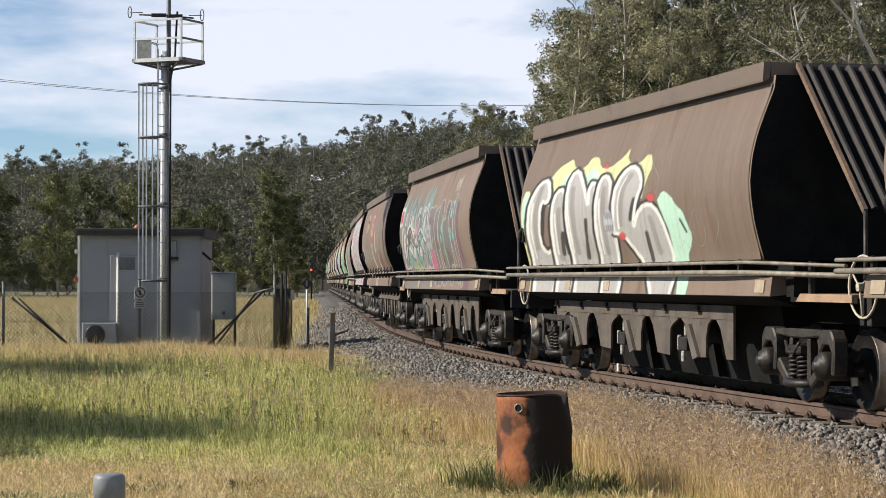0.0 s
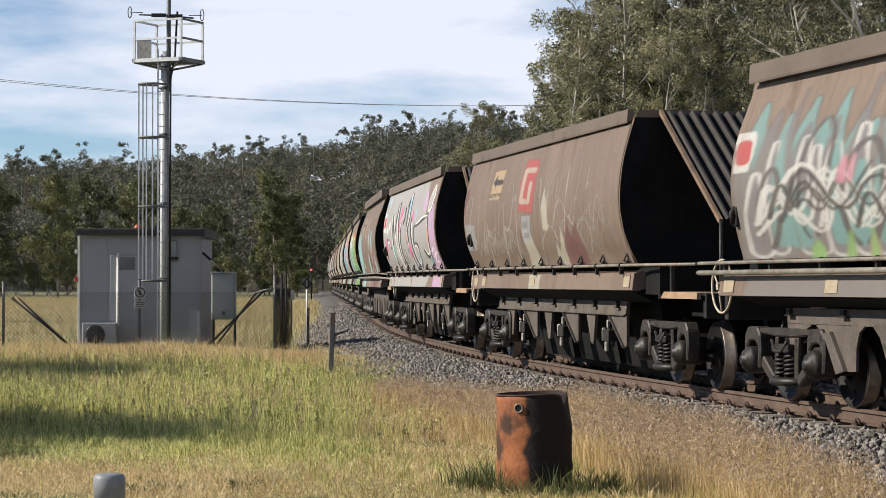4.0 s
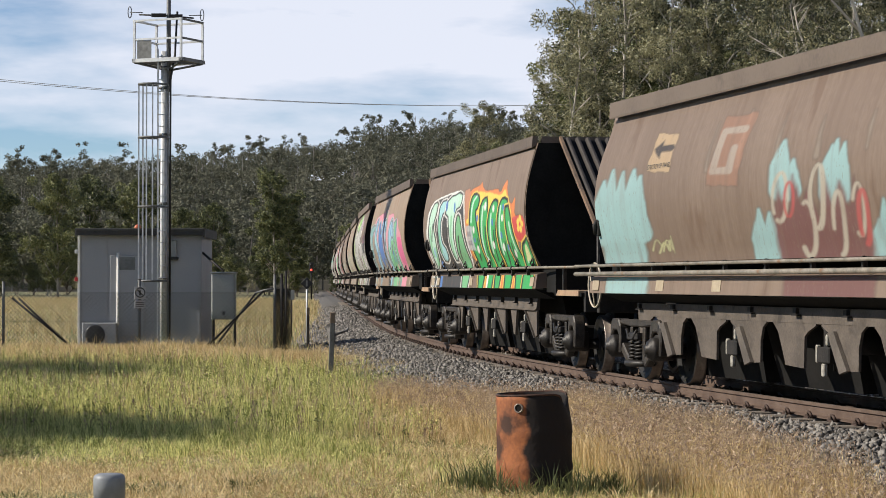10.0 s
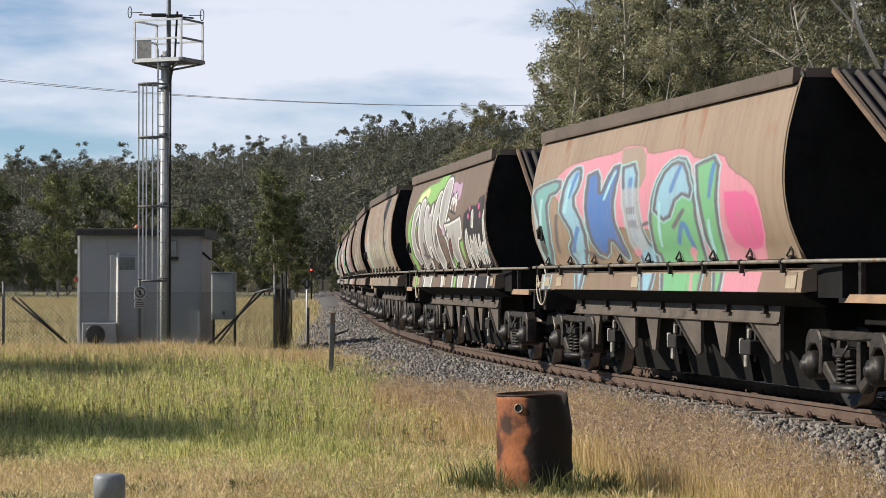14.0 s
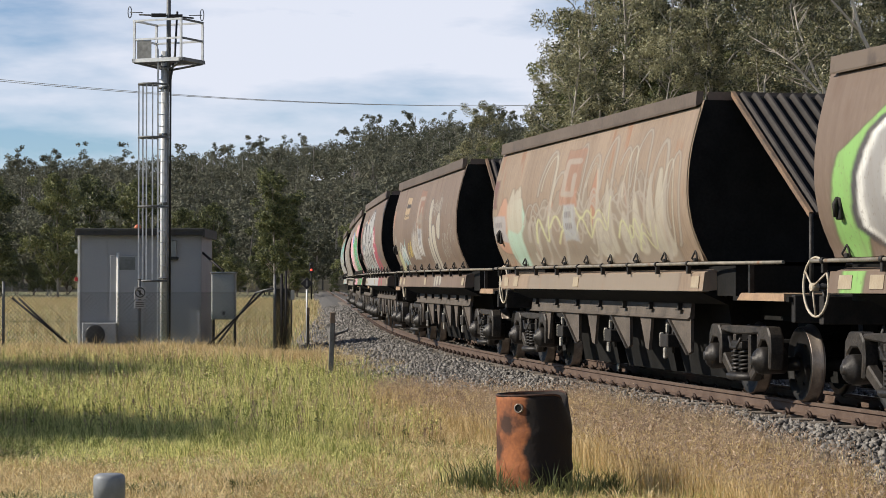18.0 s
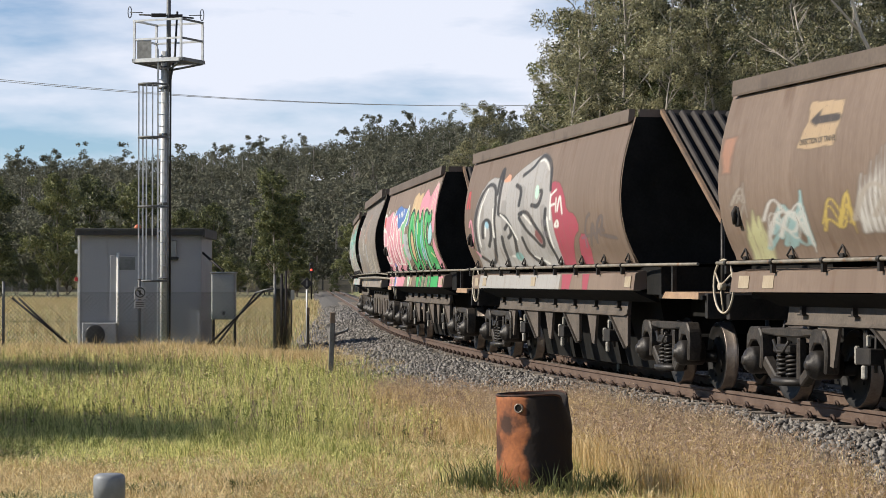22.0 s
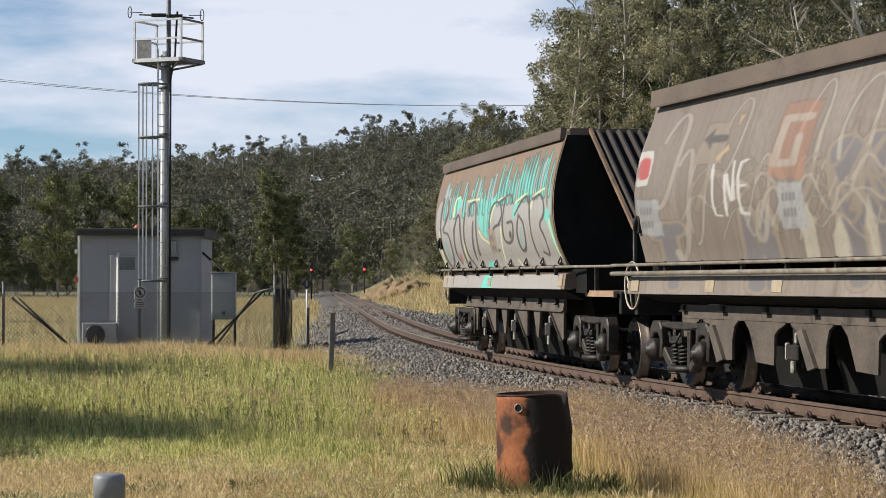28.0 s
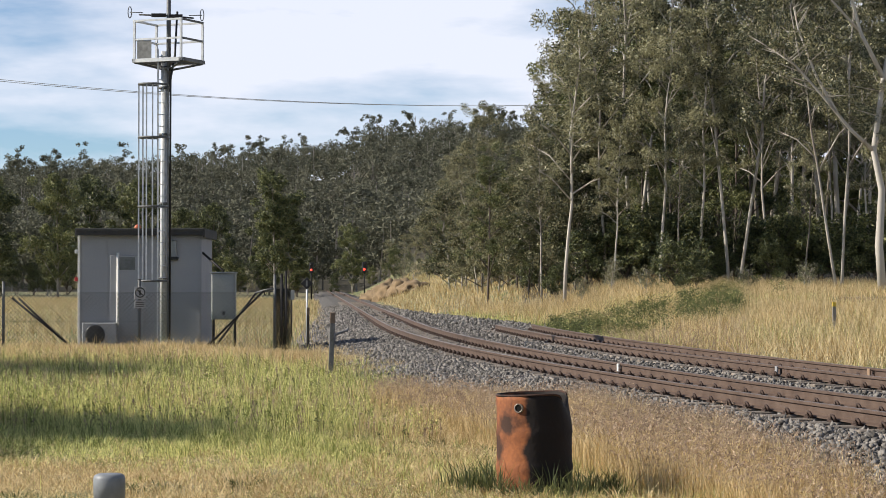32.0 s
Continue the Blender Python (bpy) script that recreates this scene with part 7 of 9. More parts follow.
    s.line(0.016, "leafgreen", [[(0.457, 0.13), (0.48, 0.43), (0.518, 0.61)], [(0.774, 0.03), (0.79, 0.24)], [(0.841, 0.03), (0.886, 0.03)], [(0.787, 0.48), (0.82, 0.61)]])
    s.line(0.010, "lemon", [[(0.571, 0.45), (0.556, 0.62)], [(0.639, 0.55), (0.632, 0.4)], [(0.79, 0.35), (0.792, 0.52)], [(0.841, 0.17), (0.887, 0.13)]])
    s.line(0.010, "cream", [[(0.892, 0.59), (0.902, 0.76), (0.909, 0.86), (0.917, 0.95), (0.943, 0.89), (0.942, 0.79), (0.968, 0.77), (0.955, 0.69), (0.977, 0.65), (0.965, 0.55)], [(0.918, 0.66), (0.932, 0.74)], [(0.955, 0.9), (0.977, 0.81)]])
    s.disc()
    s = S[13]
    s.fat([("T", 0.03, 0.12, 0.0, 0.24), ("H", 0.26, 0.36, -0.1, 0.30), ("H", 0.49, 0.66, -0.1, 0.62), ("E", 0.70, 0.82, 0.0, 0.5)], 0.38, "slate", None, "tanwash", 0.01)
    s.blob(0.51, 0.64, 0.5, 0.60, "slate", 0.02, 4)
    s.loops([(0.08, 0.22, 0.35, 0.95), (0.12, 0.18, 0.0, 0.7), (0.17, 0.16, 0.1, 0.8), (0.24, 0.2, 0.5, 0.97), (0.33, 0.14, 0.1, 0.6), (0.44, 0.22, 0.3, 0.97), (0.56, 0.3, 0.4, 0.95), (0.68, 0.3, 0.1, 0.9), (0.8, 0.3, 0.2, 0.95), (0.9, 0.2, 0.1, 0.9)], 0.055, "scratch", 0.3)
    s.scrawl(16, 0.05, 0.97, 0.05, 0.8, "tanwash", 0.06, 1.0)
    s.scrawl(10, 0.03, 0.95, 0.02, 0.6, "scratch", 0.03, 0.9)
    s.fingers(8, 0.4, 0.95, 0.0, 0.3, "cream", None, 0.12)
    s.letters("LNE", 0.2, 0.30, 0.26, 0.58, 0.032, "white", "scratch", 0.008)
    s.sign(True)
    s.patch([(0.235, 0.80), (0.255, 0.80), (0.258, 0.88), (0.238, 0.88)], "sand")
    s.patch([(0.215, 0.60), (0.245, 0.66), (0.235, 0.70), (0.21, 0.62)], "sand")
    s.mark(True)
    s.number_plate(0.37, 0.16, 0.42)
    s.number_plate(0.0, 0.18, 0.42)
    s.disc()
    s = S[14]
    s.fingers(30, 0.04, 0.98, 0.42, 0.86, "silver", "teal", 0.09)
    s.shape([(0, 0.0), (0, 0.36), (0.016, 0.67), (0.065, 0.7), (0.15, 0.71), (0.265, 0.63), (0.359, 0.65), (0.454, 0.55), (0.624, 0.64), (0.771, 0.61), (0.922, 0.61), (0.963, 0.41), (0.988, 0.05), (0.996, 0.0)], "silver")
    s.shape([(0.27, 0.0), (0.235, 0.0), (0.409, 0.0), (0.409, 0.0)], "turquoise")
    s.shape([(0.345, 0.42), (0.359, 0.64), (0.454, 0.58), (0.452, 0.31), (0.411, 0.23), (0.372, 0.33)], "turquoise")
    s.shape([(0.454, 0.58), (0.533, 0.67), (0.646, 0.67), (0.647, 0.61), (0.535, 0.59), (0.471, 0.47)], "turquoise")
    s.shape([(0.646, 0.43), (0.679, 0.57), (0.764, 0.64), (0.778, 0.61), (0.706, 0.53), (0.666, 0.38)], "turquoise")
    s.shape([(0.257, 0.0), (0.289, 0.0), (0.409, 0.0), (0.394, 0.06)], "turquoise")
    s.shape([(0.151, 0.67), (0.195, 0.72), (0.216, 0.6), (0.171, 0.54)], "turquoise")
    s.shape([(0.917, 0.39), (0.961, 0.48), (0.986, 0.22), (0.983, 0.02), (0.964, 0.12), (0.951, 0.31)], "turquoise")
    s.fingers(16, 0.5, 0.97, 0.55, 0.93, "turquoise", "charcoal", 0.06)
    s.fingers(9, 0.05, 0.48, 0.5, 0.85, "turquoise", "charcoal", 0.05)
    s.line(0.010, "lemon", [[(0.007, 0.0), (0.034, 0.36)], [(0.148, 0.5), (0.156, 0.67), (0.187, 0.69)], [(0.265, 0.63), (0.354, 0.63)], [(0.354, 0.33), (0.373, 0.26), (0.431, 0.2)], [(0.456, 0.4), (0.49, 0.57), (0.629, 0.61)], [(0.503, 0.05), (0.543, 0.34)], [(0.67, 0.53), (0.76, 0.59)], [(0.809, 0.47), (0.828, 0.57), (0.922, 0.61)], [(0.959, 0.35), (0.98, 0.06)], [(0.611, 0.05), (0.626, 0.0)], [(0.199, 0.08), (0.236, 0.4)]])
    s.line(0.013, "charcoal", [[(0.056, 0.7), (0.029, 0.09), (0.052, 0.0)], [(0.061, 0.38), (0.108, 0.54), (0.097, 0.68)], [(0.065, 0.36), (0.109, 0.33), (0.107, 0.13), (0.062, 0.0)], [(0.15, 0.37), (0.184, 0.53), (0.206, 0.47), (0.186, 0.04)], [(0.15, 0.37), (0.128, 0.12), (0.147, 0.04)], [(0.243, 0.52), (0.213, 0.12), (0.248, 0.0)], [(0.283, 0.51), (0.274, 0.59), (0.346, 0.63), (0.316, 0.11)], [(0.309, 0.42), (0.273, 0.07)], [(0.427, 0.17), (0.459, 0.54), (0.535, 0.58), (0.565, 0.45), (0.531, 0.38)], [(0.531, 0.37), (0.467, 0.35), (0.447, 0.14), (0.491, 0.14)], [(0.585, 0.59), (0.546, 0.26), (0.571, 0.19), (0.631, 0.22), (0.652, 0.38), (0.602, 0.37)], [(0.701, 0.42), (0.67, 0.28), (0.672, 0.11), (0.724, 0.14), (0.748, 0.34), (0.703, 0.42)], [(0.796, 0.57), (0.793, 0.24), (0.794, 0.07)], [(0.823, 0.54), (0.904, 0.58), (0.935, 0.4), (0.868, 0.33), (0.903, 0.22), (0.898, 0.06), (0.851, 0.1)], [(0.535, 0.56), (0.629, 0.63), (0.648, 0.54)], [(0.668, 0.43), (0.765, 0.6), (0.787, 0.51)]])
    s.line(0.013, "teal", [[(0.06, 0.09), (0.07, 0.26)], [(0.685, 0.18), (0.71, 0.31)], [(0.353, 0.41), (0.373, 0.57)], [(0.394, 0.32), (0.412, 0.52)], [(0.419, 0.29), (0.44, 0.47)]])
    s.shape([(0.163, 0.09), (0.158, 0.05), (0.152, 0.04), (0.149, 0.06), (0.15, 0.09), (0.154, 0.13), (0.16, 0.14), (0.164, 0.12)], "red")
    s.shape([(0.13, 0.0), (0.128, 0.0), (0.122, 0.0), (0.116, 0.0), (0.113, 0.0), (0.116, 0.0), (0.122, 0.0), (0.128, 0.0)], "red")
    s.shape([(0.625, 0.27), (0.619, 0.24), (0.611, 0.23), (0.604, 0.24), (0.603, 0.27), (0.608, 0.29), (0.616, 0.3), (0.623, 0.29)], "charcoal")
    s.number_plate(0.42, 0.12, 0.34, "tanwash")
    for o in w[14].children:
        if o.name.startswith("brake_wheel"):
            o.material_slots[0].link = "OBJECT"
            o.material_slots[0].material = M["pipe"]
            o["label"] = "dull rusty brake hand wheel"
    for n, side in S.items():
        side.finish(M["skin_tan"] if n in (7, 9, 14) else M["skin_grey"] if n == 13 else M["skin"], n in (1, 4, 6, 7, 8, 11, 12, 14))


M["skin"] = painted(M["hopper"], "sprayed_brown_hopper_paint")
M["skin_tan"] = painted(M["hopper_tan"], "sprayed_tan_hopper_paint")
M["skin_grey"] = painted(M["hopper_grey"], "sprayed_grey_hopper_paint")
M["ink"] = mat("sign_ink", (0.03, 0.03, 0.03), (0.05, 0.05, 0.05), 0.6, 0, 5, 40, 0)
paint_train()


# ---------------------------------------------------------------- hut, mast, fence, drum
def gz(x, y):
    return float(ground_z(x, y))


def cyl(bm, a, b, r, n=8, mi=0):
    tube(bm, [a, b], r, n, True, mi)


UP = Matrix.Rotation(math.pi / 2, 4, "X")        # text and discs face the camera


def build_hut():
    x, y = -7.64, 57.0
    z = gz(x, y) - 0.05
    h = root("equipment_hut", Matrix.Translation((x, y, z)), "grey metal-clad signalling equipment hut with dark flat roof", "hut")
    bm = bmesh.new()
    box(bm, (0, 1.3, 1.48), (3.1, 2.6, 2.9), bevel=0.01)
    box(bm, (0, 1.3, 0.06), (3.2, 2.7, 0.12))
    link("wall", bm, M["hut"], h)
    for px in (-1.5, -0.85, 0.0, 0.75, 1.5):
        bm = bmesh.new()
        box(bm, (px, -0.008, 1.5), (0.035, 0.02, 2.86))
        link("cover_strip", bm, M["hut"], h)
    # white strip paints in the sun on the hut's left edge
    bm = bmesh.new()
    box(bm, (-1.535, -0.02, 1.5), (0.06, 0.06, 2.9), bevel=0.008)
    link("corner_flashing", bm, M["white_paint"], h, "white strip standing in for the hut's sunlit left edge")
    bm = bmesh.new()
    box(bm, (0.03, 1.2, 2.995), (3.26, 3.0, 0.07), bevel=0.01)
    box(bm, (0.03, -0.25, 2.93), (3.26, 0.06, 0.16), bevel=0.01)
    box(bm, (1.64, 1.2, 2.90), (0.05, 3.0, 0.2))
    link("roof", bm, M["hut_roof"], h)
    bm = bmesh.new()
    lathe(bm, [(0.09, 3.03), (0.085, 3.10), (0.06, 3.15), (0.01, 3.165)], Matrix.Translation((-0.18, 0.9, 0)), 14)
    box(bm, (-0.18, 0.9, 3.03), (0.24, 0.2, 0.03))
    link("beacon", bm, M["beacon"], h, "orange roof beacon")
    # door with its small window
    bm = bmesh.new()
    box(bm, (-0.32, -0.02, 1.33), (0.86, 0.035, 2.05), bevel=0.006)
    door = link("door", bm, M["hut"], h)
    bm = bmesh.new()
    box(bm, (-0.36, -0.04, 2.15), (0.48, 0.012, 0.32))
    part("window_pane", bm, M["pane"], door, "reflecting door pane")
    bm = bmesh.new()
    cyl(bm, (-0.02, -0.05, 1.2), (-0.02, -0.10, 1.2), 0.02)
    box(bm, (-0.07, -0.10, 1.2), (0.13, 0.02, 0.025))
    part("door_handle", bm, M["galv"], door)
    # pipe run
    bm = bmesh.new()
    tube(bm, [(-0.55, -0.06, 2.42), (-0.55, -0.06, 0.60), (-0.58, -0.06, 0.56), (-1.32, -0.06, 0.56), (-1.36, -0.06, 0.52), (-1.36, -0.06, 0.1)], 0.035, 8)
    link("conduit", bm, M["white_paint"], h, "white plastic conduit")
    # air conditioner
    bm = bmesh.new()
    box(bm, (-0.98, -0.19, 0.36), (0.86, 0.3, 0.6), bevel=0.02)
    ac = link("air_conditioner", bm, M["hut"], h)
    bm = bmesh.new()
    lathe(bm, [(0.25, 0.0), (0.25, 0.02), (0.21, 0.03), (0.05, 0.035), (0.01, 0.036)], Matrix.Translation((-1.08, -0.345, 0.36)) @ UP, 24)
    part("fan_grille", bm, M["black"], ac, "black round fan grille")
    # wall lamp and junction box
    bm = bmesh.new()
    box(bm, (0.80, -0.06, 2.52), (0.26, 0.1, 0.42), bevel=0.01)
    link("junction_box", bm, M["cabinet"], h)
    bm = bmesh.new()
    box(bm, (0.78, -0.12, 2.28), (0.40, 0.16, 0.08), bevel=0.02)
    link("flood_light", bm, M["black"], h)
    bm = bmesh.new()
    cyl(bm, (1.56, 0.2, 2.42), (2.18, -0.8, 1.95), 0.03)
    link("strut", bm, M["steel_dark"], h)
    for px, mt in ((-1.60, "sign_white"), (-1.60, "red_paint")):
        bm = bmesh.new()
        box(bm, (px, -0.05, 2.45 if mt == "sign_white" else 1.75), (0.08, 0.05, 0.10), bevel=0.01)
        link("wall_fitting", bm, M[mt], h)
    return h


M["beacon"] = mat("orange_beacon", (0.5, 0.12, 0.04), (0.4, 0.08, 0.03), 0.3, 0, 5, 30, 0)
M["pane"] = mat("dull_glass_pane", (0.30, 0.31, 0.31), (0.17, 0.175, 0.17), 0.18, 0.5, 2.2, 12, 0.05)
M["red_paint"] = mat("red_paint", (0.5, 0.03, 0.03), (0.4, 0.03, 0.03), 0.5, 0, 5, 30, 0)
build_hut()


def build_cabinet():
    x, y = -5.35, 55.2
    h = root("trackside_cabinet", Matrix.Translation((x, y, gz(x, y))), "grey trackside cabinet on two steel legs beside the hut", "cabinet")
    bm = bmesh.new()
    box(bm, (0, 0, 1.32), (0.58, 0.4, 1.12), bevel=0.015)
    box(bm, (0, 0, 1.90), (0.62, 0.46, 0.04), bevel=0.008)
    link("body", bm, M["cabinet"], h)
    bm = bmesh.new()
    box(bm, (0.0, -0.205, 1.32), (0.52, 0.02, 1.04), bevel=0.006)
    door = link("door", bm, M["cabinet"], h)
    bm = bmesh.new()
    box(bm, (0.02, -0.225, 0.92), (0.07, 0.03, 0.09), bevel=0.01)
    part("padlock", bm, M["black"], door)
    for s in (-0.25, 0.27):
        bm = bmesh.new()
        box(bm, (s, 0, 0.38), (0.06, 0.06, 0.80))
        link("leg", bm, M["steel_dark"], h)


build_cabinet()


def build_mast():
    x, y = -6.86, 55.6
    z = gz(x, y)
    d = root("radio_mast", Matrix.Translation((x, y, z)), "galvanised steel radio mast with caged ladder and work platform", "mast")
    g = M["galv"]
    bm = bmesh.new()
    tube(bm, [(0, 0, -0.1), (0, 0, 3.2), (0, 0, 7.3)], [0.105, 0.10, 0.085], 14)
    link("pole", bm, g, d)
    bm = bmesh.new()
    tube(bm, [(0.10, 0, 6.3), (0.10, 0, 9.4)], 0.055, 12)
    link("top_pole", bm, M["galv_dull"], d)
    for zz in (1.72, 3.55, 5.25, 6.4, 6.9):
        bm = bmesh.new()
        lathe(bm, [(0.14, -0.03), (0.14, 0.03)], Matrix.Translation((0, 0, zz)), 14)
        link("clamp_band", bm, M["galv_dull"], d)
    # ladder on the side of the pole
    # the right rail is in the duller steel, its shade put into the colour
    for yy in (-0.21, 0.19):
        bm = bmesh.new()
        box(bm, (-0.14 if yy < 0 else 0.11, -0.16, 3.8), (0.035, 0.05, 7.1))
        link("ladder_rail", bm, g if yy < 0 else M["galv_dull"], d)
    bm = bmesh.new()
    cyl(bm, (-0.02, -0.16, 0.25), (-0.02, -0.16, 7.3), 0.012, 6)
    link("safety_line", bm, g, d)
    for i in range(25):
        bm = bmesh.new()
        cyl(bm, (-0.14, -0.16, 0.30 + i * 0.286), (0.11, -0.16, 0.30 + i * 0.286), 0.014, 6)
        part("rung", bm, g, d)
    # cage
    for zz in (1.65, 3.46, 5.15, 6.45):
        bm = bmesh.new()
        pts = [(-0.14 - 0.43 * math.sin(a) * 1.0, -0.16 - 0.30 + 0.30 * math.cos(a), zz) for a in np.linspace(0, math.pi, 13)]
        pts = pts + [(0.11, -0.46, zz), (0.11, -0.16, zz)]
        tube(bm, pts, 0.028, 6)
        link("cage_hoop", bm, M["galv_dull"], d)
    for px, py in ((-0.57, -0.46), (-0.49, -0.30), (-0.36, -0.62), (-0.20, -0.72)):
        bm = bmesh.new()
        box(bm, (px, py, 4.05), (0.035, 0.012, 4.85))
        part("cage_bar", bm, g, d)
    bm = bmesh.new()
    tube(bm, [(0.30, 0.1, 8.3), (0.26, -0.05, 7.2), (0.16, -0.1, 6.6), (0.15, -0.12, 0.2)], 0.028, 6)
    link("cable", bm, M["black"], d)
    # platform basket, turned on the pole
    r = Matrix.Translation((0.10, 0, 0)) @ Matrix.Rotation(radians(-24), 4, "Z")
    z0 = 7.05

    def bar(name, a, b, s=0.035, mt=None):
        bm = bmesh.new()
        v = Vector(b) - Vector(a)
        q = v.to_track_quat("Z", "Y").to_matrix()
        box(bm, (Vector(a) + Vector(b)) / 2, (s, s, v.length + s), q)
        bmesh.ops.transform(bm, matrix=r, verts=bm.verts)
        return link(name, bm, mt or g, d)
    A, B = 0.66, 0.52
    corners = [(-A, -B), (A, -B), (A, B), (-A, B)]
    for px, py in corners:
        bar("platform_post", (px, py, z0), (px, py, z0 + 0.98), 0.05)
    for i in range(4):
        (ax, ay), (bx, by) = corners[i], corners[(i + 1) % 4]
        for zz, s in ((z0, 0.09), (z0 + 0.52, 0.045), (z0 + 0.98, 0.045)):
            # right-hand face in the duller steel: shade away from the sun, as colour
            bar("platform_rail", (ax, ay, zz), (bx, by, zz), s, g if i != 1 else M["galv_dull"])
    bm = bmesh.new()
    for j in range(12):
        box(bm, (-A + 0.06 + j * 0.11, 0, z0 - 0.01), (0.02, 2 * B, 0.05))
    bmesh.ops.transform(bm, matrix=r, verts=bm.verts)
    tagged(link("floor_grating", bm, M["galv_dull"], d), kind="stuff")
    bm = bmesh.new()
    for a in ((-A, -B), (A, -B), (A, B)):
        tube(bm, [r @ Vector((a[0], a[1], z0 - 0.04)), r @ Vector((0, 0, z0 - 0.22))], 0.03, 6)
    link("platform_brackets", bm, M["galv_dull"], d)
    bm = bmesh.new()
    box(bm, (-A + 0.28, -B, z0 + 0.26), (0.40, 0.012, 0.46))
    bmesh.ops.transform(bm, matrix=r, verts=bm.verts)
    link("kick_mesh", bm, M["galv_dull"], d)
    # aerials
    bm = bmesh.new()
    tube(bm, [(-0.62, -0.1, 8.20), (0.10, 0, 8.18), (0.72, -0.05, 8.12)], 0.022, 6)
    box(bm, (-0.14, -0.05, 8.19), (0.36, 0.06, 0.09))
    box(bm, (0.26, -0.02, 8.17), (0.36, 0.06, 0.09))
    link("aerial_boom", bm, M["steel_dark"], d)
    for px, zz in ((-0.86, 8.27), (0.92, 8.20)):
        bm = bmesh.new()
        loop = [(px + 0.045 * math.cos(a), 0.0, zz + 0.14 * math.sin(a)) for a in np.linspace(0, 2 * math.pi, 17)]
        tube(bm, loop, 0.012, 5, caps=False)
        s = 1 if px < 0 else -1
        cyl(bm, (px, 0, zz), (px + s * 0.32, 0, zz - 0.01), 0.012, 5)
        link("loop_aerial", bm, M["galv_dull"], d)


build_mast()


def chain_link(bm, x0, x1, z0, z1, y, step, r=0.0048):
    h, n = z1 - z0, int((x1 - x0 + (z1 - z0)) / step)
    for i in range(n):
        for s in (1, -1):
            a = x0 - h + i * step if s > 0 else x0 + i * step
            # a wire from the bottom to the top, cut to the panel
            pa, pb = [a, z0], [a + s * h, z1]
            lo, hi = (pa, pb) if pa[0] < pb[0] else (pb, pa)
            if hi[0] <= x0 or lo[0] >= x1:
                continue
            sl = (hi[1] - lo[1]) / (hi[0] - lo[0])
            if lo[0] < x0:
                lo = [x0, lo[1] + sl * (x0 - lo[0])]
            if hi[0] > x1:
                hi = [x1, hi[1] - sl * (hi[0] - x1)]
            tube(bm, [(lo[0], y, lo[1]), (hi[0], y, hi[1])], r, 3, caps=False)


def build_fence():
    y = 53.2
    x0, x1 = -11.6, -3.92
    z = gz(-7, y) - 0.02
    f = root("chain_link_fence", Matrix.Translation((0, y, z)), "chain-link fence on steel posts with diagonal stays", "fence")
    bm = bmesh.new()
    chain_link(bm, x0, x1, 0.06, 1.40, 0, 0.105)
    tagged(link("wire_mesh", bm, M["wire"], f), kind="stuff")
    for zz in (1.40, 0.72, 0.06):
        bm = bmesh.new()
        cyl(bm, (x0, 0.012, zz), (x1, 0.012, zz), 0.006, 5)
        link("straining_wire", bm, M["wire"], f)
    for px, h in ((-10.35, 1.66), (-7.15, 1.72), (x1 - 0.04, 1.84), (x1 + 0.12, 1.84), (x1 + 0.22, 1.9)):
        bm = bmesh.new()
        cyl(bm, (px, 0.03, -0.2), (px, 0.03, h), 0.033, 10)
        lathe(bm, [(0.036, h - 0.01), (0.03, h + 0.015)], Matrix.Translation((px, 0.03, 0)), 10)
        part("post", bm, M["galv_dull"] if px < x1 else M["steel_grey"], f)
    for a, b in (((-10.15, 0.05, 1.28), (-8.65, 0.08, 0.05)), ((-10.05, 0.30, 1.28), (-8.75, 0.35, 0.05)), ((x1 - 0.3, 0.05, 1.45), (-5.65, 0.06, 0.05)), ((x1 - 0.5, 0.25, 1.40), (-5.45, 0.3, 0.05))):
        bm = bmesh.new()
        cyl(bm, a, b, 0.026, 8)
        part("stay", bm, M["steel_grey"], f)
    bm = bmesh.new()
    tube(bm, [(x1 - 0.04, 0.03, 1.5), (x1 - 0.3, 0.05, 1.46), (x1 - 0.5, 0.25, 1.40)], 0.026, 8)
    part("stay_joint", bm, M["galv_dull"], f)
    # gate leaf folded back: rolled dark mesh
    bm = bmesh.new()
    chain_link(bm, x1 - 0.08, x1 + 0.30, 0.0, 1.5, 0.06, 0.04, 0.006)
    chain_link(bm, x1 - 0.06, x1 + 0.34, 0.0, 1.5, 0.12, 0.045, 0.006)
    chain_link(bm, x1 - 0.04, x1 + 0.32, 0.0, 1.5, 0.18, 0.05, 0.006)
    tagged(link("rolled_mesh", bm, M["steel_dark"], f, "dark rolled-up gate mesh"), kind="stuff")
    # warning sign on its post
    bm = bmesh.new()
    box(bm, (-7.12, -0.06, 1.40), (0.27, 0.012, 0.29), bevel=0.004)
    s = link("warning_sign", bm, M["sign_grey"], f, "grey no-entry sign with black ring and slash")
    bm = bmesh.new()
    ring = [(-7.12 + 0.11 * math.cos(a), -0.072, 1.41 + 0.11 * math.sin(a)) for a in np.linspace(0, 2 * math.pi, 25)]
    tube(bm, ring, 0.014, 5, caps=False)
    cyl(bm, (-7.20, -0.072, 1.49), (-7.04, -0.072, 1.33), 0.012, 5)
    box(bm, (-7.12, -0.07, 1.40), (0.035, 0.008, 0.12))
    part("ring_and_slash", bm, M["black"], s)
    bm = bmesh.new()
    box(bm, (-7.12, -0.06, 1.13), (0.27, 0.012, 0.18), bevel=0.004)
    n = link("notice_plate", bm, M["sign_grey"], f)
    for j in range(3):
        bm = bmesh.new()
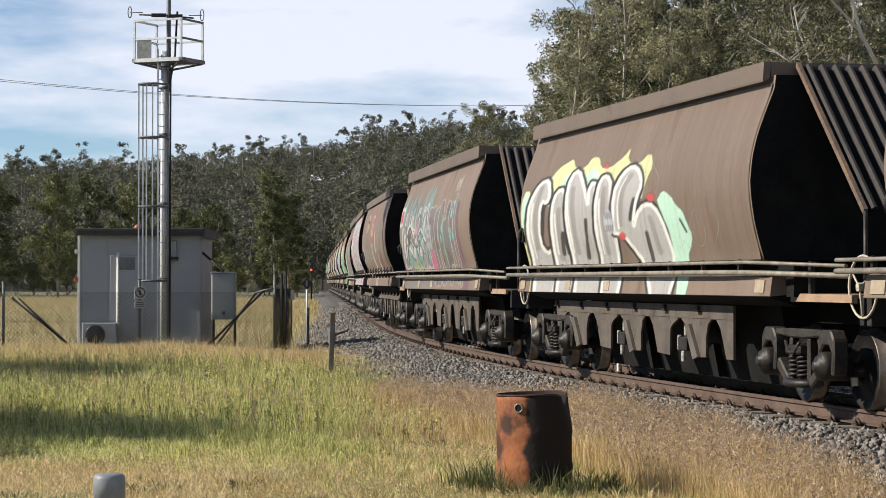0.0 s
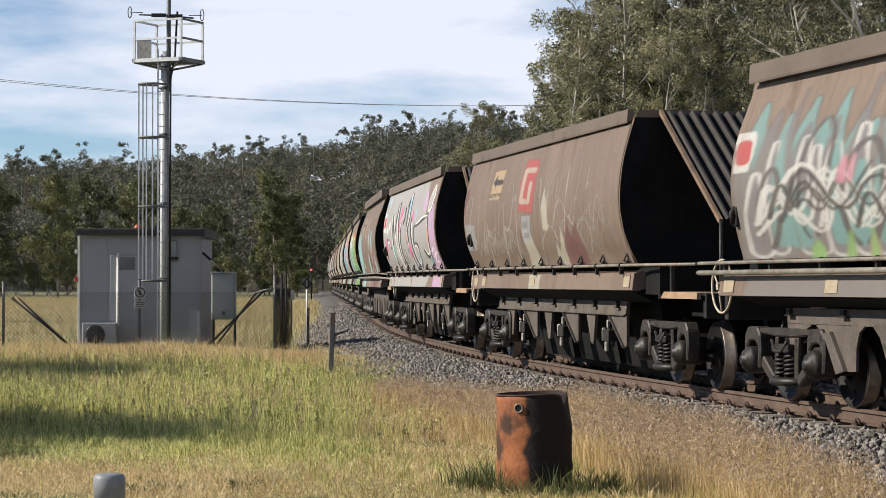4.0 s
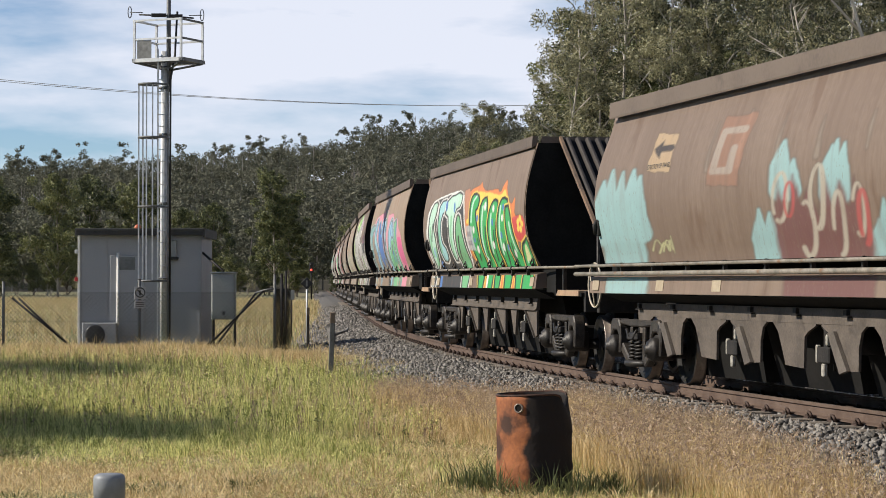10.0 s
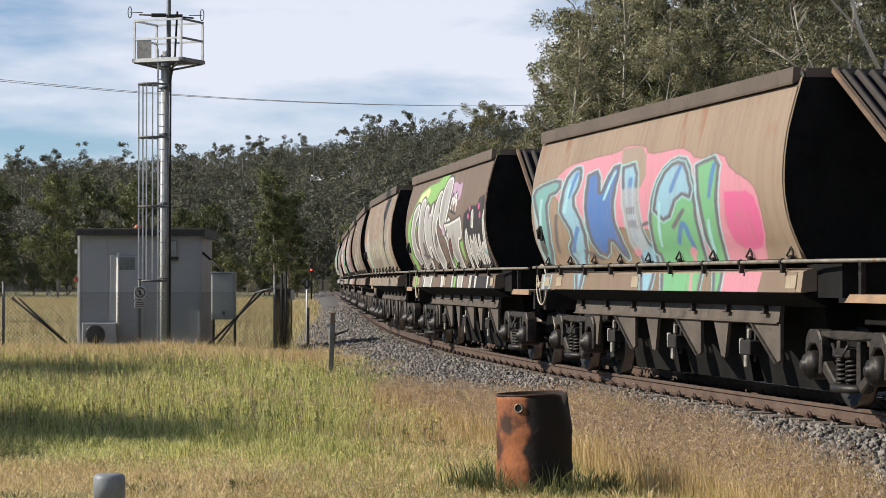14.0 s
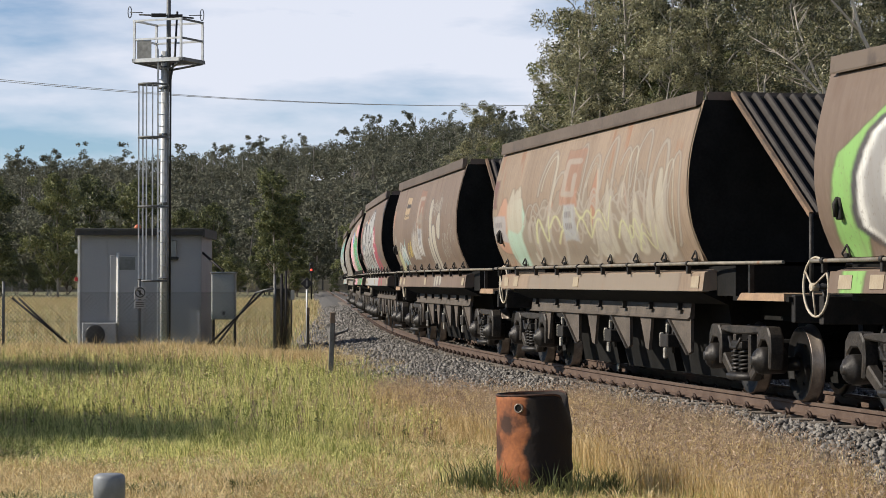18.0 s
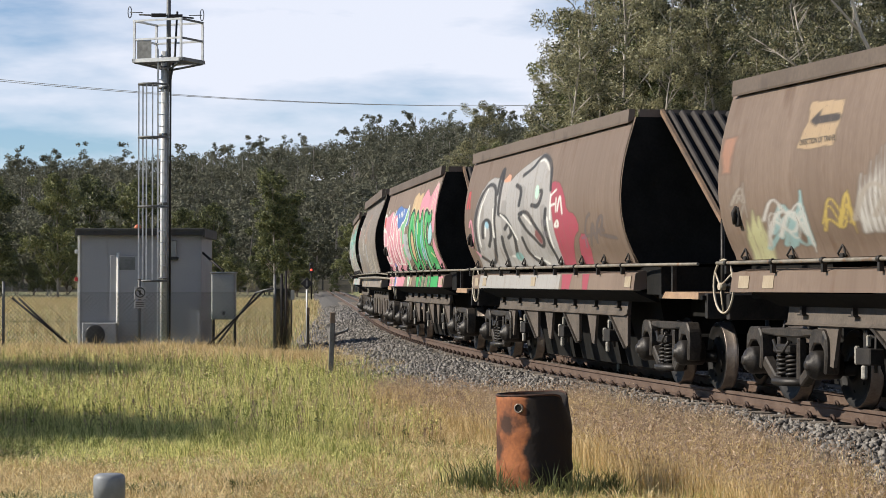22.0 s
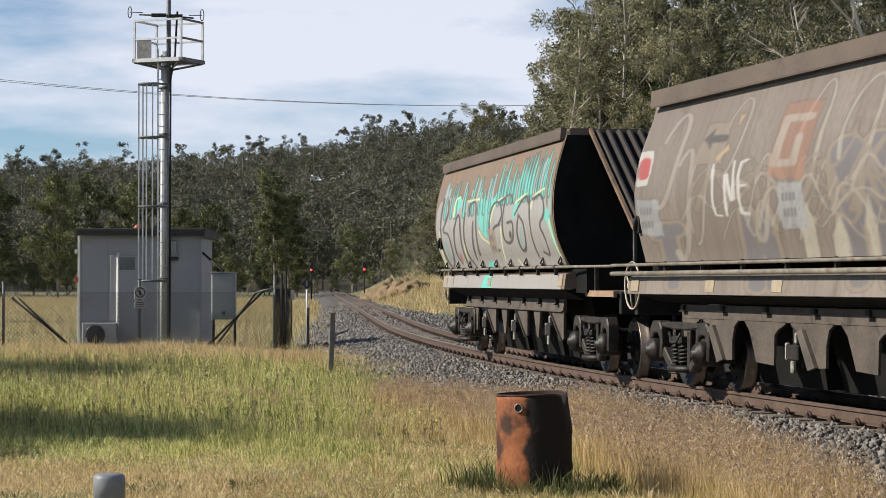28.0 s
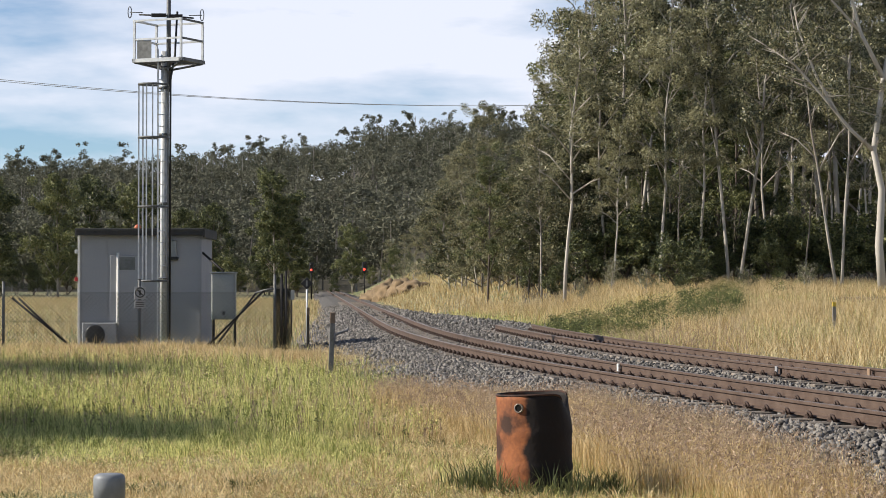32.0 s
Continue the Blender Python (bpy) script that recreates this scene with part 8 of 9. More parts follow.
        box(bm, (-7.12, -0.069, 1.18 - j * 0.05), (0.2, 0.006, 0.02))
        part("writing_bar", bm, M["black"], n)


M["sign_grey"] = mat("weathered_sign", (0.36, 0.36, 0.36), (0.28, 0.28, 0.28), 0.5, 0, 5, 40, 0)
build_fence()


def build_drum():
    x, y = 0.703, 17.4
    z = gz(x, y) - 0.04
    d = root("steel_drum", Matrix.Translation((x, y, z)), "burnt rusty open steel drum standing in dry grass", "drum")
    n, rows = 48, 22
    H = 0.825
    verts, faces = [], []
    for shell in (0.290, 0.283):
        for j in range(rows + 1):
            zz = H * j / rows
            ridge = 0.008 * math.exp(-((zz - 0.26) / 0.018) ** 2) + 0.008 * math.exp(-((zz - 0.53) / 0.018) ** 2)
            for i in range(n):
                a = 2 * math.pi * i / n
                r = shell + ridge + 0.006 * noise.noise(Vector((math.cos(a) * 2, math.sin(a) * 2, zz * 3)))
                # the far right edge is bent in and torn down
                bend = max(0.0, math.cos(a - radians(-12))) ** 8
                top = H - 0.10 * bend
                verts.append((r * math.cos(a) - 0.075 * bend * max(0.0, zz / H - 0.72) / 0.28, r * math.sin(a), min(zz, top) + 0.012 * math.cos(a) * (zz / H)))
    m = (rows + 1) * n
    hole_a, hole_z = radians(-90 - 26), H - 0.10
    for s in range(2):
        for j in range(rows):
            for i in range(n):
                q = [s * m + j * n + i, s * m + j * n + (i + 1) % n, s * m + (j + 1) * n + (i + 1) % n, s * m + (j + 1) * n + i]
                faces.append(q if s == 0 else q[::-1])
    for i in range(n):
        a, b = rows * n + i, rows * n + (i + 1) % n
        faces.append((a, b, m + b, m + a))
    raw("shell", verts, faces, M["rust"], d, smooth=True)
    bm = bmesh.new()
    # rolled rim
    pts = []
    for i in range(33):
        a = radians(20 + 320 * i / 32)
        bend = max(0.0, math.cos(a - radians(-12))) ** 8
        pts.append((0.291 * math.cos(a) - 0.075 * bend, 0.291 * math.sin(a), H - 0.10 * bend + 0.012 * math.cos(a)))
    tube(bm, pts, 0.009, 6)
    part("rim", bm, M["rust_dark"], d)
    bm = bmesh.new()
    hm = Matrix.Translation((0.291 * math.cos(hole_a), 0.291 * math.sin(hole_a), hole_z)) @ Matrix.Rotation(hole_a - math.pi / 2 + math.pi, 4, "Z") @ Matrix.Rotation(math.pi / 2, 4, "X")
    lathe(bm, [(0.036, -0.008), (0.036, 0.012), (0.027, 0.012), (0.027, -0.004)], hm, 18, close=False)
    part("bung_ring", bm, M["bung"], d, "worn bright bung ring")
    # closed black disc: the shade inside the open bung hole, put in as colour
    bm = bmesh.new()
    lathe(bm, [(0.027, 0.004), (0.027, 0.006)], hm, 18)
    part("bung_hole", bm, M["soot"], d, "black disc for the dark inside of the bung hole")
    bm = bmesh.new()
    lathe(bm, [(0.28, 0.0), (0.28, 0.03)], None, 24)
    part("ash_floor", bm, M["soot"], d)


def scorch_and_shade(m):
    """Blackens the drum's right half: soot, and its shade put into the colour."""
    nt = m.node_tree
    b = nt.nodes["Principled BSDF"]
    src = b.inputs["Base Color"].links[0].from_socket
    tc = nt.nodes.new("ShaderNodeTexCoord")
    sep = nt.nodes.new("ShaderNodeSeparateXYZ")
    nz = nt.nodes.new("ShaderNodeTexNoise")
    nz.inputs["Scale"].default_value, nz.inputs["Detail"].default_value = 5.0, 6
    add = nt.nodes.new("ShaderNodeMath")
    add.operation = "MULTIPLY_ADD"
    add.inputs[1].default_value = 0.22
    rg = nt.nodes.new("ShaderNodeMapRange")
    for key, value in (("From Min", 0.02), ("From Max", 0.06), ("To Min", 0.0), ("To Max", 0.98)):
        rg.inputs[key].default_value = value
    mx = nt.nodes.new("ShaderNodeMixRGB")
    mx.inputs[2].default_value = (0.010, 0.008, 0.007, 1)
    nt.links.new(tc.outputs["Object"], sep.inputs[0])
    nt.links.new(tc.outputs["Object"], nz.inputs["Vector"])
    nt.links.new(nz.outputs["Fac"], add.inputs[0])
    nt.links.new(sep.outputs["X"], add.inputs[2])
    nt.links.new(add.outputs[0], rg.inputs["Value"])
    nt.links.new(rg.outputs["Result"], mx.inputs[0])
    nt.links.new(src, mx.inputs[1])
    nt.links.new(mx.outputs[0], b.inputs["Base Color"])


scorch_and_shade(M["rust"])
M["rust_dark"] = mat("burnt_rim", (0.03, 0.02, 0.016), (0.09, 0.04, 0.025), 0.8, 0.1, 6, 40, 0.2)
M["bung"] = mat("worn_bung_steel", (0.2, 0.16, 0.13), (0.32, 0.27, 0.22), 0.5, 0.5, 8, 40, 0.1)
build_drum()


def build_marker_posts():
    # cast from the ground: pvc pipe, timber posts, steel post, speed board
    y = 9.6
    x = -1.415
    d = root("capped_pipe", Matrix.Translation((x, y, gz(x, y))), "grey plastic riser pipe with a capped top", "pipe")
    top = EYE_Z - (838 - 510) / 4000 * y - gz(x, y)
    bm = bmesh.new()
    lathe(bm, [(0.056, -0.1), (0.056, top - 0.05)], None, 24)
    link("pipe", bm, M["pvc"], d)
    bm = bmesh.new()
    lathe(bm, [(0.066, top - 0.12), (0.068, top - 0.02), (0.063, top - 0.006), (0.05, top), (0.001, top + 0.001)], None, 28)
    link("cap", bm, M["pvc"], d)
    for name, x, y, h, r, band, label, mt in (
            ("guide_post", -2.03, 40.8, 1.22, 0.045, 0.20, "leaning grey timber guide post with brown top beside the ballast", "galv_dull"),
            ("guide_post", -3.37, 56.5, 1.14, 0.032, 0.19, "grey guide post with brown top in the dry grass", "timber_dark"),
            ("guide_post", 10.73, 62.0, 0.82, 0.05, 0.12, "grey guide post with a yellow top in straw grass", "timber")):
        d = root(name, Matrix.Translation((x, y, gz(x, y))) @ Matrix.Rotation(radians(2 if y < 45 else 0), 4, "Y"), label, "post")
        bm = bmesh.new()
        box(bm, (0, 0, (h - band) / 2 - 0.1), (2 * r, 1.4 * r, h - band + 0.2), bevel=0.01)
        link("shaft", bm, M[mt], d)
        bm = bmesh.new()
        box(bm, (0, 0, h - band / 2), (2 * r + 0.006, 1.4 * r + 0.006, band), bevel=0.01)
        link("top_band", bm, M["post_top"] if y < 60 else M["post_yellow"], d)
    # diamond board
    x, y = -3.886, 64.5
    g = gz(x, y)
    d = root("trackside_sign", Matrix.Translation((x, y, g)), "dark diamond sign on a pale pole in dry grass", "sign")
    bm = bmesh.new()
    cyl(bm, (0.0, 0, -0.2), (0.0, 0, 1.52 - g), 0.026, 8)
    link("pole", bm, M["galv"], d)
    bm = bmesh.new()
    box(bm, (0, -0.04, 1.41 - g), (0.25, 0.012, 0.25), Matrix.Rotation(math.pi / 4, 3, "Y"), bevel=0.004)
    b = link("board", bm, M["black"], d, "black diamond board")
    bm = bmesh.new()
    box(bm, (0, -0.05, 1.41 - g), (0.05, 0.006, 0.17))
    part("stripe", bm, M["board_dark"], b)
    x, y = -4.556, 68.0
    g = gz(x, y)
    d = root("small_trackside_box", Matrix.Translation((x, y, g)), "small pale grey trackside box on a short post", "box")
    bm = bmesh.new()
    box(bm, (0, 0, 1.07 - g), (0.17, 0.14, 0.30), bevel=0.01)
    link("case", bm, M["cabinet"], d)
    bm = bmesh.new()
    cyl(bm, (0, 0, -0.1), (0, 0, 0.93 - g), 0.025)
    link("stem", bm, M["steel_dark"], d)


M["board_dark"] = mat("weathered_board", (0.16, 0.155, 0.14), (0.22, 0.21, 0.19), 0.6, 0, 5, 40, 0)
M["post_top"] = mat("brown_band", (0.12, 0.085, 0.06), (0.18, 0.13, 0.09), 0.7, 0, 6, 40, 0.1)
M["post_yellow"] = mat("yellow_band", (0.6, 0.42, 0.05), (0.5, 0.34, 0.04), 0.6, 0, 6, 40, 0.05)
build_marker_posts()


def build_signal(x, y, zl, label):
    z = gz(x, y)
    d = root("railway_signal", Matrix.Translation((x, y, z)), label, "signal")
    h = zl - z
    bm = bmesh.new()
    cyl(bm, (0, 0, -0.1), (0, 0, h + 0.2), 0.06, 8)
    link("pole", bm, M["steel_dark"], d)
    bm = bmesh.new()
    box(bm, (0, -0.05, h + 0.18), (0.42, 0.12, 0.95), bevel=0.05)
    b = link("head", bm, M["black"], d)
    for k, mt in ((0, "red_light"), (0.42, "black")):
        bm = bmesh.new()
        lathe(bm, [(0.10, 0.0), (0.08, 0.03), (0.001, 0.04)], Matrix.Translation((0, -0.12, h + k)) @ UP, 14)
        part("lens", bm, M[mt], b, "lit red lens" if k == 0 else "dark lens")
        bm = bmesh.new()
        tube(bm, [(-0.15, -0.14, h + k), (-0.11, -0.2, h + k + 0.12), (0, -0.24, h + k + 0.16), (0.11, -0.2, h + k + 0.12), (0.15, -0.14, h + k)], 0.02, 5)
        part("hood", bm, M["black"], b)


build_signal(-11.65, 200.0, EYE_Z + 32 / 4000 * 200, "railway signal showing a red light beside the line in the grass")
build_signal(-6.95, 200.0, EYE_Z + 33 / 4000 * 200, "railway signal showing a red light between the tracks and bank")


def build_wires():
    for dz, dy in ((0.0, 0.0), (0.14, 0.6)):
        a, b = Vector((-26, 95 + dy, 10.78 + dz)), Vector((9, 132 + dy, 12.08 + dz * 0.2))
        pts = []
        for i in range(41):
            t = i / 40
            p = a.lerp(b, t)
            p.z -= 4 * 0.75 * t * (1 - t)
            pts.append(p)
        bm = bmesh.new()
        tube(bm, pts, 0.014, 4)
        tagged(link("power_line", bm, M["galv"]), "thin overhead power wire sagging across the sky", "wire", "overhead wires")


build_wires()


def build_rail_markers():
    for s, side, mt, label in ((10.1, GAUGE / 2 + 0.07, "white_paint", "small white marker block on the rail web"), (7.4, TRACK2 + GAUGE / 2 - 0.08, "tan_paint", "small orange marker on the rail web"),
                               (8.5, TRACK2 - GAUGE / 2 - 0.08, "sign_grey", "small pale marker on the rail web")):
        x, y, th = line(s, side if side > 1 else GAUGE / 2 - 0.06)
        bm = bmesh.new()
        box(bm, (0, 0, -0.085), (0.03, 0.10, 0.15), bevel=0.006)
        ob = link("rail_marker", bm, M[mt])
        ob.matrix_basis = Matrix.Translation((x, y, float(rise(s)))) @ Matrix.Rotation(th, 4, "Z")
        tagged(ob, label, "marker", "rail markers")


build_rail_markers()


def build_earth_bank():
    """Bare orange cuttings beside the far end of the siding."""
    for x, y, w, h in ((-6.0, 194, 2.2, 1.1), (-4.7, 191, 2.6, 1.5), (-3.4, 187, 2.4, 1.2), (-2.3, 181, 2.6, 0.8)):
        bm = bmesh.new()
        bmesh.ops.create_icosphere(bm, subdivisions=4, radius=1)
        for v in bm.verts:
            k = 1 + 0.28 * noise.noise(v.co * 2.3 + Vector((x, y, 0))) + 0.1 * noise.noise(v.co * 7)
            v.co = Vector((v.co.x * w / 2 * k, v.co.y * 3.0 * k, v.co.z * h * k))
        ob = link("earth_mound", bm, M["earth"], smooth=True)
        ob.matrix_basis = Matrix.Translation((x, y, gz(x, y)))
        tagged(ob, "bare orange earth mound beside the line", "earth mound", "earth mounds")


build_earth_bank()


def build_streak_tube():
    """A dark uneven tube added along a black streak on the ballast shoulder."""
    rnd = random.Random(4)
    pts = []
    for i in range(15):
        q = i / 14
        x, y, th = line(31 + 13 * q, -2.75 + 0.95 * q + 0.08 * math.sin(q * 9))
        lat = -2.75 + 0.95 * q
        pts.append((x, y, float(bed_z(lat) + rise(31 + 13 * q)) + 0.06))
    bm = bmesh.new()
    tube(bm, pts, [0.05 + 0.02 * rnd.random() for _ in pts], 8)
    tagged(link("drain_hose", bm, M["black"]), "black tube lying along a dark streak on the ballast shoulder", "hose")


build_streak_tube()


# ---------------------------------------------------------------- trees
def leaves(rng, centres, radii, per, length, width, droop=0.5):
    """Diamond leaves scattered in clumps; returns vertices and quads."""
    c = np.repeat(np.asarray(centres, float), per, 0)
    r = np.repeat(np.asarray(radii, float), per, 0)[:, None]
    n = len(c)
    d = rng.normal(0, 1, (n, 3))
    d /= np.linalg.norm(d, axis=1)[:, None]
    p = c + d * r * (rng.random((n, 1)) ** 0.45) * np.array([1.0, 1.0, 0.75])
    a = rng.normal(0, 1, (n, 3))
    a[:, 2] = a[:, 2] * 0.6 - droop
    a /= np.linalg.norm(a, axis=1)[:, None]
    b = np.cross(a, rng.normal(0, 1, (n, 3)))
    b /= np.linalg.norm(b, axis=1)[:, None] + 1e-9
    L = length * rng.uniform(0.6, 1.3, (n, 1))
    W = width * rng.uniform(0.6, 1.3, (n, 1))
    v = np.stack([p + b * W, p + a * L, p - b * W - a * L * 0.25], 1).reshape(-1, 3)
    f = np.arange(n)[:, None] * 3 + np.arange(3)[None]
    return v, f


def crown(rng, t, centres, radii, per, leaf, leaf_mat):
    v, f = leaves(rng, centres, radii, per, leaf[0], leaf[1])
    c = new("crown", bulk("crown", v, f, leaf_mat))
    c.parent = t
    return c


def build_tree(name, seed, H, first, spread, per, leaf_mat, bark_mat, label, lean=0.05, limbs=16, clump=0.62, trunk_r=0.085, leaf=(0.20, 0.062), stems=1):
    """Trunks with rising limbs; the leaves hang in separate puffs round the outer halves of the limbs."""
    rnd = random.Random(seed)
    rng = np.random.default_rng(seed)
    t = root(name, Matrix.Identity(4), label, "tree", "trees")
    bm = bmesh.new()
    centres, radii = [], []
    for st in range(stems):
        lx, ly = rnd.uniform(-1, 1) * lean * (1 + 2 * (st > 0)), rnd.uniform(-1, 1) * lean * (1 + 2 * (st > 0))
        hs = H * (1 if st == 0 else rnd.uniform(0.75, 0.95))
        ox, oy = (0, 0) if st == 0 else (rnd.uniform(-0.5, 0.5), rnd.uniform(-0.5, 0.5))
        spine = []
        for i in range(9):
            q = i / 8
            spine.append(Vector((ox + lx * hs * q + 0.6 * q * noise.noise(Vector((q * 4, seed + st * 7, 0))), oy + ly * hs * q + 0.6 * q * noise.noise(Vector((q * 4, seed + st * 7, 9))), hs * 0.93 * q - 0.15)))
        tube(bm, spine, [trunk_r * (1 - 0.85 * i / 8) + 0.015 for i in range(9)], 6)
        for k in range(limbs // stems):
            q = first + (0.97 - first) * (k + rnd.random() * 0.8) / (limbs // stems)
            fi = min(int(q * 8), 7)
            p0 = spine[fi].lerp(spine[fi + 1], q * 8 - fi)
            az = k * 2.4 + rnd.uniform(-0.5, 0.5)
            reach = spread * (1.15 - 0.75 * (q - first) / (1 - first)) * rnd.uniform(0.55, 1.15)
            up = rnd.uniform(0.45, 1.25)
            p1 = p0 + Vector((math.cos(az) * reach * 0.5, math.sin(az) * reach * 0.5, reach * 0.6 * up))
            p2 = p0 + Vector((math.cos(az) * reach, math.sin(az) * reach, reach * 0.9 * up))
            r0 = trunk_r * (1 - 0.8 * q) * 0.6 + 0.014
            tube(bm, [p0, p1, p2], [r0, r0 * 0.7, 0.014], 4)
            for j in range(4):
                u = 0.52 + 0.14 * j
                s0 = p0.lerp(p1, u * 2) if u < 0.5 else p1.lerp(p2, u * 2 - 1)
                e = s0 + Vector((rnd.gauss(0, 0.55), rnd.gauss(0, 0.55), rnd.uniform(-0.15, 0.75))) * clump * 1.9
                tube(bm, [s0, e], [r0 * 0.4, 0.008], 3)
                centres.append(e)
                radii.append(clump * rnd.uniform(0.45, 1.1))
            centres.append(p2)
            radii.append(clump * rnd.uniform(0.6, 1.1))
    link("trunk", bm, bark_mat, t)
    crown(rng, t, centres, radii, per, leaf, leaf_mat)
    return t


def build_leaning_gum(x, y):
    """The big pale gum at the edge of the wood: a stout trunk, and a long limb that leans out over the grass."""
    rnd, rng = random.Random(77), np.random.default_rng(77)
    t = root("leaning_gum", Matrix.Translation((x, y, gz(x, y) - 0.1)), "big pale gum tree with a long limb leaning out", "tree", "trees")
    bm = bmesh.new()
    centres, radii = [], []
    runs = [
        ([(0.0, 0, 0), (-0.15, 0, 2.2), (0.0, 0.1, 4.6), (-0.35, 0.1, 6.3), (0.1, 0.2, 9.5), (0.9, 0.4, 13.0), (1.3, 0.6, 16.5)], 0.20, 0.06),
        ([(-0.35, 0.1, 6.3), (-1.4, -0.2, 7.2), (-2.6, -0.4, 8.6), (-3.9, -0.6, 10.0), (-5.0, -0.8, 10.7)], 0.10, 0.03),
        ([(-2.0, -0.3, 7.9), (-2.9, -0.1, 9.6), (-3.6, 0.2, 11.6), (-3.9, 0.3, 13.2)], 0.08, 0.02),
        ([(0.1, 0.2, 9.5), (-0.9, 0.2, 11.5), (-1.6, 0.0, 14.0), (-1.9, 0.1, 16.0)], 0.11, 0.02),
        ([(-0.9, 0.2, 11.5), (-2.2, 0.4, 13.0), (-2.9, 0.5, 14.8)], 0.07, 0.02),
        ([(0.9, 0.4, 13.0), (0.4, 0.2, 15.0), (0.2, 0.0, 17.2)], 0.08, 0.02),
    ]
    for pts, r0, r1 in runs:
        n = len(pts)
        tube(bm, pts, [r0 + (r1 - r0) * i / (n - 1) for i in range(n)], 8)
        for a, b in zip(pts[n // 2:], pts[n // 2 + 1:]):
            for _ in range(10):
                p = Vector(a).lerp(Vector(b), rnd.random())
                e = p + Vector((rnd.gauss(0, 0.9), rnd.gauss(0, 0.9), rnd.uniform(0.1, 1.3)))
                tube(bm, [p, e], [0.03, 0.008], 4)
                centres.append(e)
                radii.append(rnd.uniform(0.3, 0.7))
    link("trunk", bm, M["bark"], t)
    crown(rng, t, centres, radii, 170, (0.13, 0.030), M["leaf"])


PALE = "tall gum tree with pale trunk and grey-green foliage"
GREEN = "bushy green tree at the edge of the field"
FINE, MID = (0.15, 0.038), (0.25, 0.082)
GUMS = [
    build_tree("gum_tree", 1, 18, 0.36, 3.0, 185, M["leaf"], M["bark"], PALE, 0.05, 17, 0.68, 0.105, FINE),
    build_tree("gum_tree", 2, 19, 0.34, 2.6, 185, M["leaf"], M["bark"], PALE, 0.07, 18, 0.66, 0.085, FINE, 2),
    build_tree("gum_tree", 3, 16, 0.28, 2.8, 185, M["leaf"], M["bark"], PALE, 0.06, 18, 0.68, 0.09, FINE),
    build_tree("gum_tree", 4, 20, 0.40, 3.3, 190, M["leaf"], M["bark"], PALE, 0.10, 17, 0.72, 0.11, FINE),
    build_tree("gum_tree", 5, 14, 0.14, 2.3, 170, M["leaf_green"], M["bark_dark"], "slender dark-trunked gum tree with green foliage", 0.04, 17, 0.66, 0.10, FINE),
    build_tree("gum_tree", 15, 9, 0.06, 2.0, 190, M["leaf"], M["bark"], "young gum tree leafy to the ground", 0.05, 18, 0.55, 0.08, FINE),
]
BUSHY = [
    build_tree("field_tree", 6, 14, 0.08, 3.6, 185, M["leaf_green"], M["bark"], GREEN, 0.04, 20, 1.0, 0.18, MID),
    build_tree("field_tree", 7, 13, 0.10, 3.2, 185, M["leaf_green"], M["bark"], GREEN, 0.05, 20, 1.0, 0.16, MID),
    build_tree("field_tree", 8, 15, 0.12, 2.4, 200, M["leaf_green"], M["bark"], "narrow green tree standing alone in the field", 0.02, 20, 0.9, 0.16, MID),
]
SHRUBS = [
    build_tree("shrub", 9, 3.0, 0.05, 1.5, 90, M["leaf_green"], M["bark_dark"], "rounded green shrub at the foot of the trees", 0.05, 14, 0.5, 0.05, (0.13, 0.04)),
    build_tree("shrub", 10, 4.5, 0.05, 1.6, 60, M["leaf"], M["bark"], "thin greyish shrub with bare twigs", 0.1, 14, 0.6, 0.06, (0.14, 0.034), 2),
]
NATIVE = {id(o): h for o, h in zip(GUMS + BUSHY + SHRUBS, (18, 19, 16, 20, 14, 9, 14, 13, 15, 3.0, 4.5))}
_used = set()


def plant(proto, x, y, height, rnd):
    k = height / NATIVE[id(proto)]
    m = Matrix.Translation((x, y, gz(x, y) - 0.05)) @ Matrix.Rotation(rnd.uniform(0, 6.28), 4, "Z") @ Matrix.Diagonal((k * rnd.uniform(0.85, 1.1), k * rnd.uniform(0.85, 1.1), k, 1))
    if id(proto) not in _used:
        _used.add(id(proto))
        proto.matrix_basis = m
        return proto
    return copy_thing(proto, m)


